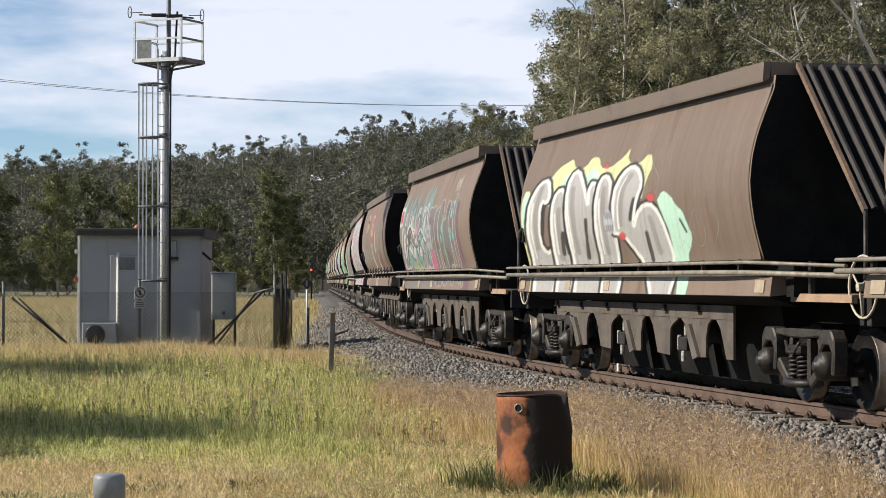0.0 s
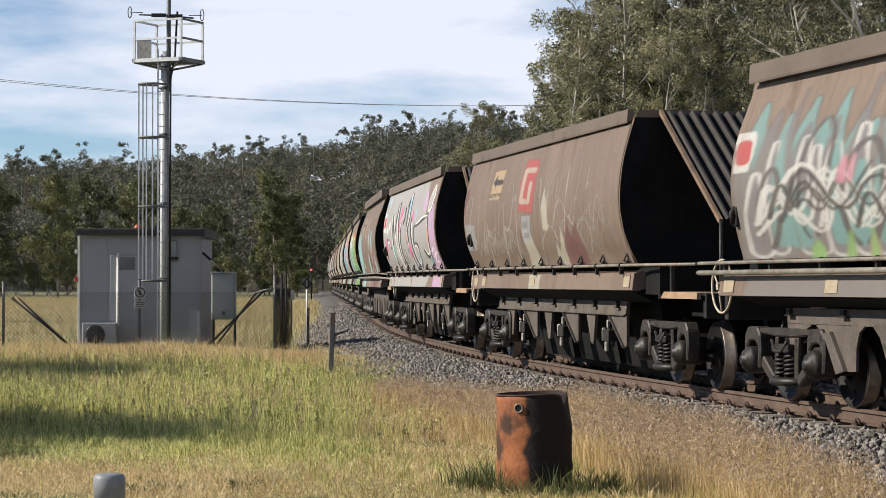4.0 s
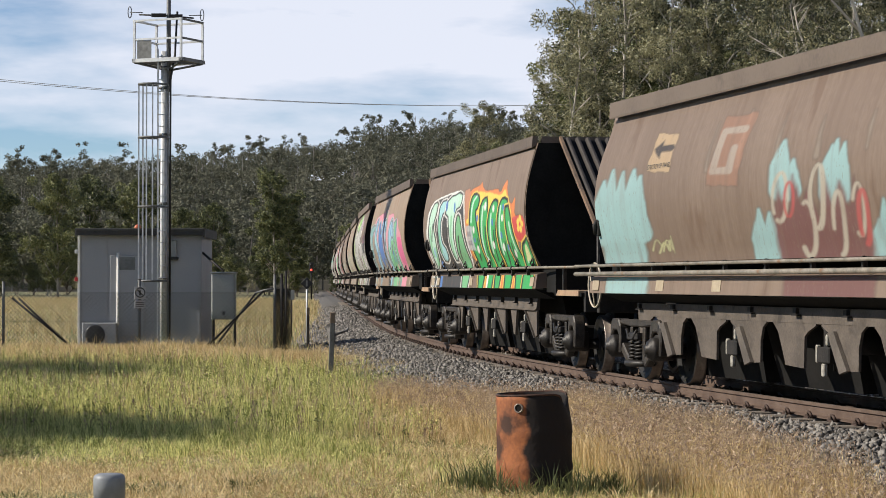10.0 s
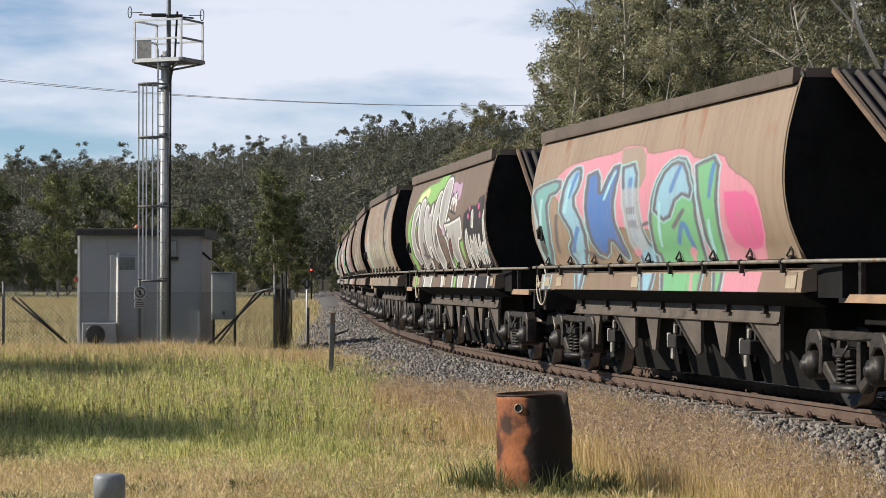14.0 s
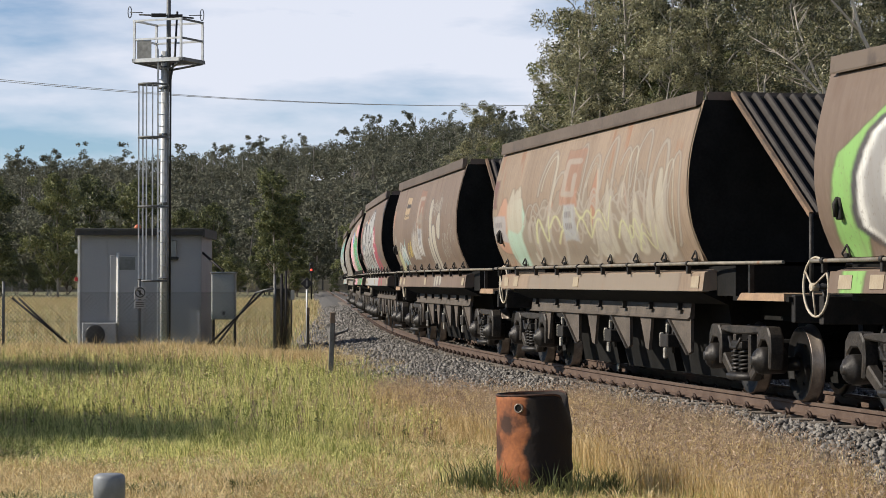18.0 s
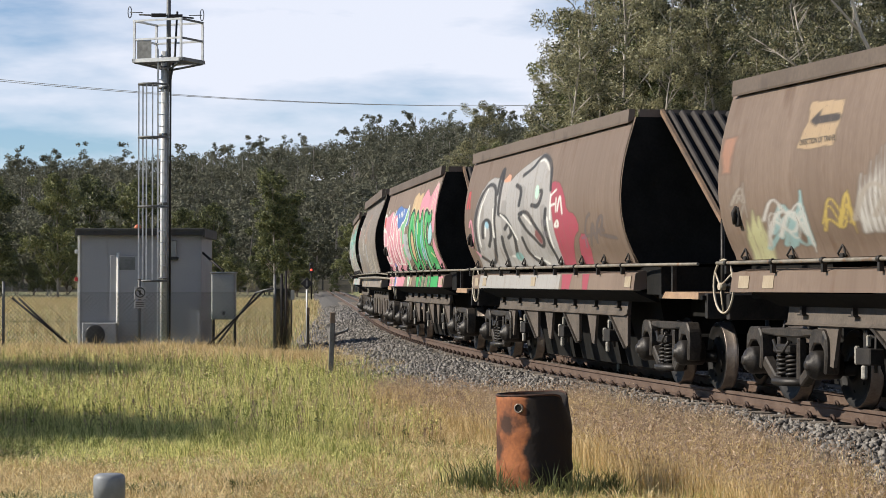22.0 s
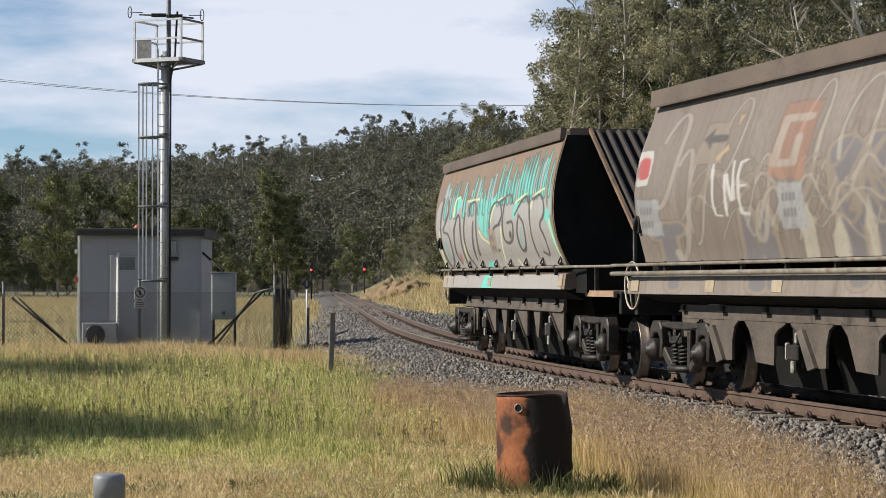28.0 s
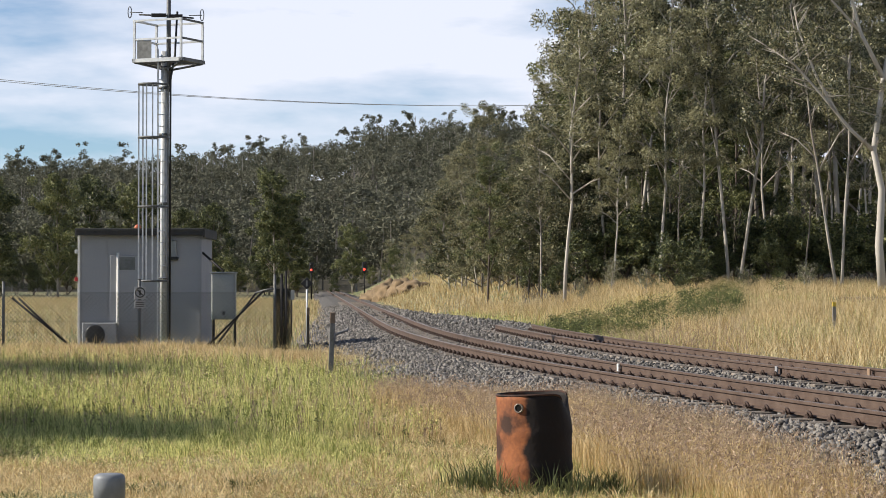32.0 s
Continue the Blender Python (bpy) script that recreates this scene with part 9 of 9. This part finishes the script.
def plant_all():
    rnd = random.Random(11)
    # the wood behind the tracks: (bearing from the eye in parts of the distance, height)
    def skyline(u):
        return float(np.interp(u, (-0.01, 0.005, 0.025, 0.039, 0.050, 0.058, 0.068, 0.15, 0.19, 0.25), (6.5, 7.4, 8.6, 9.6, 13.2, 18.4, 21.5, 21.5, 18.0, 18.0)))
    for row, (y0, y1, n) in enumerate(((105, 118, 17), (119, 140, 30), (142, 175, 24))):
        for i in range(n):
            u = 0.012 + 0.215 * (i + rnd.random()) / n
            y = rnd.uniform(y0, y1)
            if row == 0 and u < 0.04:
                continue
            h = skyline(u) * y / 118 * rnd.uniform(0.82, 1.04)
            p = rnd.choice([GUMS[0], GUMS[3], GUMS[1], GUMS[3]]) if row == 0 else rnd.choice([GUMS[4], GUMS[4], GUMS[2], GUMS[1], GUMS[0]])
            plant(p, u * y, y, h, rnd)
    # young growth, leafy to the ground, before the wood's left part
    for i in range(24):
        u = 0.002 + 0.062 * (i + rnd.random()) / 24
        y = 148 - 34 * i / 24 + rnd.uniform(-4, 6)
        plant(GUMS[5], u * y, y, skyline(u) * y / 118 * rnd.uniform(0.5, 0.8), rnd)
    # lower growth running back along the line
    for i in range(20):
        u = -0.026 + 0.045 * i / 20
        y = 275 - 5.0 * i + rnd.uniform(-8, 8)
        plant(rnd.choice([GUMS[4], GUMS[2], BUSHY[1], GUMS[2]]), u * y, y, float(np.interp(u, (-0.026, -0.012, -0.004, 0.004, 0.02), (4.5, 4.5, 6.5, 9.0, 9.5))) * rnd.uniform(0.85, 1.1), rnd)
    # dense growth behind the wood
    for i in range(24):
        u = 0.06 + 0.17 * (i + rnd.random()) / 24
        y = rnd.uniform(150, 200)
        plant(BUSHY[i % 2], u * y, y, rnd.uniform(9, 15), rnd)
    for i in range(22):
        u = 0.035 + 0.185 * (i + rnd.random()) / 22
        y = rnd.uniform(128, 160)
        plant(SHRUBS[i % 2], u * y, y, rnd.uniform(1.8, 3.4), rnd)
    # the big leaning gum at the edge
    build_leaning_gum(0.1945 * 98, 98)
    # dark undergrowth between the trunks
    for i in range(30):
        u = 0.062 + 0.15 * (i + rnd.random()) / 30
        y = rnd.uniform(112, 126)
        plant(SHRUBS[0], u * y, y, rnd.uniform(1.6, 4.2), rnd)
    # shrubs at the feet
    for u, y, h, k in ((0.103, 98, 2.6, 0), (0.112, 100, 2.2, 0), (0.05, 112, 2.0, 0), (0.075, 107, 3.0, 1), (0.135, 100, 2.2, 1), (0.16, 101, 2.6, 1), (0.03, 135, 3.0, 1), (0.016, 160, 3.6, 1), (0.0, 190, 3.4, 0),
                       (-0.006, 205, 4.0, 1), (-0.012, 225, 4.5, 1), (0.008, 175, 3.2, 1), (-0.018, 240, 5.0, 1), (0.04, 125, 2.2, 0), (0.062, 104, 2.2, 1), (0.09, 100, 2.4, 1)):
        plant(SHRUBS[k], u * y, y, h, rnd)
    # trees at the far side of the left field
    for x, y, h, k in ((-46, 228, 14.5, 0), (-42.0, 240, 15, 1), (-38.5, 226, 14.5, 0), (-35.6, 236, 14, 1), (-33, 246, 15, 0), (-49, 246, 15, 0), (-29.0, 262, 12.5, 1), (-25.6, 250, 12.0, 0),
                       (-22.6, 252, 12.5, 1), (-17.6, 236, 14.4, 2), (-16.4, 240, 13.5, 2), (-13.6, 285, 11.5, 1), (-12.0, 300, 11, 0), (-20.6, 268, 10.5, 0), (-30.6, 268, 12, 0), (-10.2, 325, 12, 1),
                       (-15.2, 268, 8.5, 1), (-26.8, 275, 12, 1), (-40, 258, 16, 0), (-45, 260, 16, 1), (-52, 250, 16, 0), (-36, 262, 15, 0)):
        plant(BUSHY[k], x, y, h * (0.8 if k < 2 else 0.92), rnd)
    for i in range(22):
        u = -0.21 + 0.16 * i / 22
        y = rnd.uniform(236, 270)
        plant(SHRUBS[i % 2], u * y, y, rnd.uniform(3.5, 6.0), rnd)
    # trees out of view whose shadows fall over the field
    for x, y, h in ((-6.9, 22.3, 2.9), (-7.1, 23.4, 3.1), (-7.6, 23.0, 3.4), (-7.7, 24.4, 3.3), (-8.6, 25.4, 3.4), (-10.7, 38.6, 3.9), (-11.0, 40.2, 3.9), (-12.0, 39.6, 4.3), (-12.6, 42.0, 4.2),
                    (-6.3, 20.3, 2.0), (-6.6, 19.7, 2.0), (-7.3, 23.6, 3.2), (-6.6, 22.9, 2.6), (-8.2, 24.6, 3.5), (-10.4, 39.0, 3.6), (-11.6, 40.4, 4.1), (-9.6, 38.2, 2.7), (-8.4, 35.4, 2.0)):
        plant(SHRUBS[0], x, y, h, rnd)


plant_all()


def build_hill_forest():
    rng = np.random.default_rng(21)
    n = 2700
    y = 330 + 490 * rng.random(n) ** 1.1
    u = rng.uniform(-0.235, 0.10, n)
    high = rng.random(n) < 0.07                  # thin crowns that stand out of the canopy
    x = u * y
    z = ground_z(x, y)
    h = np.where(high, rng.uniform(13, 17, n), rng.uniform(8.5, 13.5, n))
    centres, radii, trunks, tf = [], [], [], []
    for i in range(n):
        wide = rng.uniform(1.5, 2.6)
        for j in range(8 if high[i] else 6):
            a, r = rng.uniform(0, 6.283), wide * rng.uniform(0.2, 1.0)
            centres.append((x[i] + r * np.cos(a), y[i] + r * np.sin(a), z[i] + h[i] * (rng.uniform(0.62, 1.0) if high[i] else rng.uniform(0.35, 1.0) - 0.06 * r)))
            radii.append(rng.uniform(0.7, 1.2) if high[i] else rng.uniform(1.2, 2.1))
        if rng.random() > 0.25:
            continue
        b = len(trunks)
        lean = rng.normal(0, 0.5)
        trunks += [(x[i] - 0.14, y[i] - 0.2, z[i]), (x[i] + 0.14, y[i] - 0.2, z[i]), (x[i] + 0.06 + lean, y[i] - 0.2, z[i] + h[i] * 0.9), (x[i] - 0.06 + lean, y[i] - 0.2, z[i] + h[i] * 0.9)]
        tf.append((b, b + 1, b + 2, b + 3))
    v, f = leaves(rng, centres, radii, 44, 0.46, 0.20, 0.2)
    tagged(new("far_wood", bulk("far_wood", v, f, M["leaf_far"])), "dense eucalypt forest covering the far hill", "forest", kind="stuff")
    tagged(new("far_trunks", bulk("far_trunks", np.array(trunks), np.array(tf), M["bark"])), "pale trunks of the far forest", "tree trunks", kind="stuff")


build_hill_forest()


# ---------------------------------------------------------------- grass
def blades(rng, x, y, height, width, lean=0.35, lift=0.0):
    n = len(x)
    z = ground_z(x, y) - 0.01 + lift
    a = rng.uniform(0, 6.283, n)
    h = height * rng.uniform(0.55, 1.2, n)
    w = width * rng.uniform(0.7, 1.3, n)
    dx, dy = np.cos(a) * w, np.sin(a) * w * 0.5
    lx, ly = rng.normal(0, lean, n) * h, rng.normal(0, lean, n) * h
    base = np.stack([x, y, z], -1)
    side = np.stack([dx, dy, 0 * dx], -1)
    tip = base + np.stack([lx, ly, h], -1)
    v = np.stack([base - side, base + side, tip], 1).reshape(-1, 3)
    f = np.arange(n)[:, None] * 3 + np.arange(3)[None]
    return v, f


def scatter(rng, n, y0, y1, u0=-0.215, u1=0.215):
    y = np.sqrt(rng.uniform(y0 ** 2, y1 ** 2, n))
    return rng.uniform(u0, u1, n) * y, y


def greenness(x, y):
    """1 where the field is green, 0 where it is straw."""
    u = x / y
    g = 0.75 * smooth_step(0.0, -0.06, u) * smooth_step(17.5, 21.5, y) * (1 - smooth_step(40, 47, y)) * 1.1
    return np.clip(g + 0.38 * wave(x * 0.9, y * 0.6, 1.7) + 0.12, 0.02, 0.95)


M["weed"] = mat("dark_weed", (0.05, 0.065, 0.022), (0.17, 0.18, 0.06), 0.7, 0, 0.6, 4, 0, island=0.9, translucent=0.25)
M["seed"] = mat("seed_head", (0.24, 0.165, 0.115), (0.56, 0.42, 0.29), 0.8, 0, 0.6, 4, 0, island=0.9, translucent=0.2)


def tufts(rng, cx, cy, k, height, width, spread, fan):
    """Tufts of k blades each that arch outwards; every blade is a bent kite."""
    n = len(cx) * k
    a = rng.uniform(0, 6.283, n)
    r = spread * np.sqrt(rng.random(n))
    x, y = np.repeat(cx, k) + r * np.cos(a), np.repeat(cy, k) + r * np.sin(a)
    h = np.repeat(height, k) * rng.uniform(0.45, 1.15, n)
    out = fan * h * rng.uniform(0.1, 1.2, n)
    w = width * rng.uniform(0.6, 1.3, n)
    a = a + rng.normal(0, 0.7, n)
    d = np.stack([np.cos(a), np.sin(a), 0 * a], -1)
    b = rng.uniform(0, 6.283, n)
    side = np.stack([np.cos(b), 0.6 * np.sin(b), 0 * b], -1) * w[:, None]
    base = np.stack([x, y, ground_z(x, y) - 0.01], -1)
    mid = base + d * (out * 0.3)[:, None]
    mid[:, 2] += h * 0.62
    tip = base + d * out[:, None]
    tip[:, 2] += h
    v = np.stack([base, mid + side, tip, mid - side], 1).reshape(-1, 3)
    f = np.arange(n)[:, None] * 4 + np.arange(4)[None]
    return v, np.concatenate([f[:, [0, 1, 3]], f[:, [1, 2, 3]]])


def stalks(rng, cx, cy, height, k, leaf):
    """Upright weed stalks set with k small leaves or seeds each."""
    n = len(cx)
    z = ground_z(cx, cy)
    lx, ly = rng.normal(0, 0.12, n) * height, rng.normal(0, 0.12, n) * height
    base = np.stack([cx, cy, z], -1)
    tip = base + np.stack([lx, ly, height], -1)
    side = np.zeros((n, 3))
    side[:, 0] = 0.004
    v = np.stack([base - side, base + side, tip], 1).reshape(-1, 3)
    f = np.arange(n)[:, None] * 3 + np.arange(3)[None]
    t = rng.uniform(0.35, 1.0, (n, k, 1))
    c = (base[:, None] * (1 - t) + tip[:, None] * t).reshape(-1, 3)
    v2, f2 = leaves(rng, c, np.full(len(c), 0.022), 1, leaf * 1.5, leaf * 0.5, -0.3)
    return np.concatenate([v, v2]), np.concatenate([f, f2 + len(v)])


def build_grass():
    rng = np.random.default_rng(5)
    gv, gf, dv, df = [], [], [], []
    wv, wf, sv, sf = [], [], [], []

    def add(vs, fs, v, f):
        fs.append(f + sum(len(q) for q in vs))
        vs.append(v)

    def clear(x, y):
        return np.hypot(x - 0.703, y - 17.4) > 0.34
    # near field, before the fence: a thin sward, and tufts with gaps between them
    for n, y0, y1, w in ((190000, 14.5, 30, 0.0032), (130000, 30, 52.5, 0.0058)):
        x, y = scatter(rng, n, y0, y1)
        ok = (across(x, y) < -2.3 - 0.5 * wave(x * 1.1, y * 1.1, 4)) & (rng.random(n) < 0.6 + 0.55 * wave(x * 3.1, y * 2.3, 8) + 0.5 * wave(x * 9.7, y * 7.9, 3)) & clear(x, y)
        x, y = x[ok], y[ok]
        green = rng.random(len(x)) < greenness(x, y)
        tall = 0.85 + 0.45 * wave(x * 2.7, y * 2.2, 3) + 0.35 * wave(x * 7.3, y * 6.1, 1)
        add(gv, gf, *blades(rng, x[green], y[green], (0.11 + 0.05 * smooth_step(20, 26, y[green])) * tall[green] * rng.uniform(0.5, 1.4, green.sum()), w, 0.6))
        low = (0.10 + 0.10 * smooth_step(20, 26, y) + 0.1 * smooth_step(44, 50, y)) * tall
        add(dv, df, *blades(rng, x[~green], y[~green], low[~green] * rng.uniform(0.5, 1.4, (~green).sum()), w, 0.6))
    for n, y0, y1, k, w, spread in ((7000, 14.5, 30, 22, 0.0026, 0.06), (6500, 30, 53, 18, 0.0044, 0.10)):
        x, y = scatter(rng, n, y0, y1)
        thick = 0.55 + 0.5 * wave(x * 1.7, y * 1.3, 8) + 0.4 * wave(x * 5.7, y * 4.9, 3)
        ok = (across(x, y) < -2.3 - 0.5 * wave(x * 1.1, y * 1.1, 4)) & (rng.random(n) < thick) & clear(x, y)
        x, y = x[ok], y[ok]
        green = rng.random(len(x)) < greenness(x, y)
        tall = np.clip(0.9 + 0.35 * wave(x * 1.3, y * 1.1, 3) + 0.35 * wave(x * 5.3, y * 4.1, 1), 0.35, 1.6) * rng.uniform(0.7, 1.3, len(x))
        zone = smooth_step(20.5, 25, y) * smooth_step(0.03, -0.03, x / y)
        gh = (0.11 + 0.15 * zone) * tall
        dh = (0.11 + 0.13 * zone + 0.06 * smooth_step(42, 47, y)) * tall
        add(gv, gf, *tufts(rng, x[green], y[green], k, gh[green], w, spread, 0.6))
        add(dv, df, *tufts(rng, x[~green], y[~green], k, dh[~green], w, spread, 0.8))
    # cut straw and leaf litter lying between the tufts
    for n, y0, y1, size in ((85000, 14.8, 26, 0.034), (40000, 26, 50, 0.05)):
        x, y = scatter(rng, n, y0, y1)
        ok = (across(x, y) < -2.5) & clear(x, y)
        x, y = x[ok], y[ok]
        green = rng.random(len(x)) < greenness(x, y) * 0.75
        c = np.stack([x, y, ground_z(x, y) + rng.uniform(0.005, 0.07, len(x))], -1)
        for sel, vs, fs in ((green, gv, gf), (~green, dv, df)):
            v, f = leaves(rng, c[sel], np.full(sel.sum(), 0.02), 1, size, size * 0.10, 0.0)
            add(vs, fs, v, f)
    # weed stalks standing over the green part, and brown seed stalks
    x, y = scatter(rng, 3600, 23, 46, -0.21, 0.0)
    ok = (wave(x * 0.9, y * 0.7, 5) > -0.35) & (across(x, y) < -3.2)
    x, y = x[ok], y[ok]
    pick = rng.random(len(x))
    for lo, hi, vs, fs in ((0, 0.55, gv, gf), (0.55, 0.68, wv, wf), (0.68, 1, sv, sf)):
        q = (pick >= lo) & (pick < hi)
        add(vs, fs, *stalks(rng, x[q], y[q], rng.uniform(0.16, 0.42, q.sum()), 12, 0.016))
    # broad dark weeds low in the near grass
    cx, cy = scatter(rng, 130, 15.2, 24, -0.2, 0.03)
    keep = wave(cx * 1.1, cy * 1.1, 7) > 0.0
    add(wv, wf, *tufts(rng, cx[keep], cy[keep], 30, np.full(keep.sum(), 0.10), 0.005, 0.09, 1.0))
    # tall straw beside the ballast and round the drum
    x, y = scatter(rng, 16000, 15.0, 30, -0.03, 0.22)
    l = across(x, y)
    ok = (l < -1.75 - 0.3 * wave(x * 2, y * 2, 1) - 1.5 * smooth_step(0.125, 0.165, x / y)) & (l > -4.6 + 0.5 * wave(x, y, 2)) & clear(x, y)
    x, y = x[ok], y[ok]
    high = (0.38 + 0.12 * wave(x * 1.3, y * 1.3, 6)) * rng.uniform(0.7, 1.15, len(x))
    add(dv, df, *tufts(rng, x, y, 14, high, 0.0020, 0.07, 0.35))
    plumes = np.stack([x, y, ground_z(x, y) + high * 0.98], -1)
    plumes = np.repeat(plumes, 3, 0) + rng.normal(0, 0.05, (len(x) * 3, 3))
    add(sv, sf, *leaves(rng, plumes, np.full(len(plumes), 0.03), 4, 0.026, 0.0036, -0.8))
    # green undergrowth at the foot of the straw
    q = rng.random(len(x)) < 0.22 + 0.3 * wave(x * 1.9, y * 1.7, 2)
    add(gv, gf, *tufts(rng, x[q], y[q], 14, np.full(q.sum(), 0.20), 0.0026, 0.07, 0.6))
    # straw along the fence and the line's edge
    x, y = scatter(rng, 4200, 46.5, 54.5, -0.215, -0.03)
    ok = across(x, y) < -2.6
    add(dv, df, *tufts(rng, x[ok], y[ok], 14, 0.20 + 0.10 * wave(x[ok] * 1.5, y[ok] * 1.5, 2), 0.003, 0.1, 0.45))
    x, y = scatter(rng, 60000, 54.5, 200, -0.215, -0.02)
    ok = (across(x, y) < -2.3) & ~((x > -9.3) & (x < -6.0) & (y > 56.8) & (y < 59.8))
    x, y = x[ok], y[ok]
    lush = rng.random(len(x)) < 0.25 + 0.5 * smooth_step(-5.5, -3.2, across(x, y)) * (1 - smooth_step(60, 75, y))
    add(gv, gf, *blades(rng, x[lush], y[lush], 0.22, 0.012, 0.3))
    add(dv, df, *blades(rng, x[~lush], y[~lush], 0.32, 0.012, 0.3))
    # far side of the tracks: straw, a low green verge, dead twigs and leafy weeds
    x, y = scatter(rng, 95000, 30, 112, -0.02, 0.22)
    l = across(x, y)
    near = 5.2 - 3.3 * smooth_step(80, 120, y)
    ok = (l > near + 0.4 * wave(x, y, 3)) & ~((x / y > 0.172) & (y > 84) & (y < 92))
    x, y, l = x[ok], y[ok], l[ok]
    u = x / y
    verge = (1 - smooth_step(1.0, 3.4, l - near[ok])) * smooth_step(60, 72, y)
    g = rng.random(len(x)) < np.clip(0.9 * verge + 0.10 + 0.2 * wave(x * 0.5, y * 0.4, 6), 0, 0.95)
    add(gv, gf, *blades(rng, x[g], y[g], 0.15 + 0.22 * (1 - verge[g]), 0.010, 0.4))
    add(dv, df, *blades(rng, x[~g], y[~g], 0.22 + 0.26 * smooth_step(0.4, 2.5, l[~g] - near[ok][~g]), 0.010, 0.35))
    twig = (u > 0.06) & (u < 0.135) & (y > 52) & (y < 68) & (rng.random(len(x)) < 0.35)
    add(sv, sf, *blades(rng, x[twig], y[twig], 0.5, 0.008, 0.6))
    for n, u0, u1, y0, y1, top in ((520, 0.048, 0.100, 68, 84, 0.75), (300, 0.104, 0.132, 72, 86, 0.95), (60, 0.09, 0.16, 90, 100, 0.9)):
        cx, cy = scatter(rng, n, y0, y1, u0, u1)
        keep = wave(cx * 0.7, cy * 0.5, 9) > -0.45
        cx, cy = cx[keep], cy[keep]
        hump = top * (0.7 + 0.4 * wave(cx * 0.9, cy * 0.6, 4))
        c = np.stack([cx, cy, ground_z(cx, cy) + hump * rng.uniform(0.15, 1.0, len(cx))], -1)
        c = c[rng.random(len(c)) < 0.75]
        add(wv, wf, *leaves(rng, c, rng.uniform(0.15, 0.45, len(c)), 60, 0.05, 0.018, 0.0))
        add(gv, gf, *leaves(rng, c + (0, 0, 0.06), rng.uniform(0.2, 0.45, len(c)), 6, 0.04, 0.012, 0.0))
    x, y = scatter(rng, 42000, 112, 260, -0.06, 0.1)
    ok = across(x, y) > 2.6
    add(dv, df, *blades(rng, x[ok], y[ok], 0.5, 0.02, 0.3))
    # weeds at the foot of the drum
    a = rng.uniform(3.3, 6.6, 60)
    r = rng.uniform(0.36, 0.75, 60)
    add(wv, wf, *tufts(rng, 0.703 + r * np.cos(a), 17.4 + r * np.sin(a), 26, rng.uniform(0.12, 0.30, 60), 0.0036, 0.07, 0.6))
    tagged(new("weeds", bulk("weeds", np.concatenate(wv), np.concatenate(wf), M["weed"])), "dark green weeds tufted in the grass", "weeds", kind="stuff")
    tagged(new("seed_heads", bulk("seed_heads", np.concatenate(sv), np.concatenate(sf), M["seed"])), "brownish grass seed heads", "grass", kind="stuff")
    tagged(new("green_grass", bulk("green_grass", np.concatenate(gv), np.concatenate(gf), M["grass_green"])), "fresh green grass in sunlit patches", "grass", kind="stuff")
    tagged(new("dry_grass", bulk("dry_grass", np.concatenate(dv), np.concatenate(df), M["grass_dry"])), "dry straw-coloured grass with seed heads", "grass", kind="stuff")


build_grass()


# ---------------------------------------------------------------- what moves
def wagon_pose(i, t):
    """Wagon i rolls along the line; the train gathers speed slowly."""
    run = PITCH * (0.42953 * t + 0.00058178 * t * t + 1.09364)
    s = S_START + PITCH * i - run - SLACK.get(i, 0.0)
    ax, ay, _ = line(s - 5.05)
    bx, by, _ = line(s + 5.05)
    th = math.atan2(-(bx - ax), by - ay)
    return s, Matrix.Translation(((ax + bx) / 2, (ay + by) / 2, float(rise(s - 5.05) + rise(s + 5.05)) / 2)) @ Matrix.Rotation(th - math.pi / 2, 4, "Z") @ Matrix.Rotation(float(rise(s + 5.05) - rise(s - 5.05)) / 10.1, 4, "Y")


def motions():
    for i, wagon in TRAIN:
        times = [k * 0.5 for k in range(65)]
        walk(wagon, [(t, wagon_pose(i, t)[1]) for t in times])
        wheels = [o for o in wagon.children if o.name.startswith("wheelset")]
        # the wheels turn while the wagon is on the stretch before the camera
        steps = [k / 15 for k in range(481) if -25 < wagon_pose(i, k / 15)[0] < 75]
        if len(steps) < 2:
            continue
        steps = ([0.0] if steps[0] > 0 else []) + steps + ([32.0] if steps[-1] < 32 else [])
        s0 = wagon_pose(i, steps[1])[0]
        for w in wheels:
            x = w.location.x
            rows = []
            for n, t in enumerate(steps):
                q = min(max(t, steps[1]), steps[-2])
                rows.append((t, Matrix.Translation((x, 0, WHEEL_R)) @ Matrix.Rotation((s0 - wagon_pose(i, q)[0]) / WHEEL_R, 4, "Y")))
            walk(w, rows)


motions()
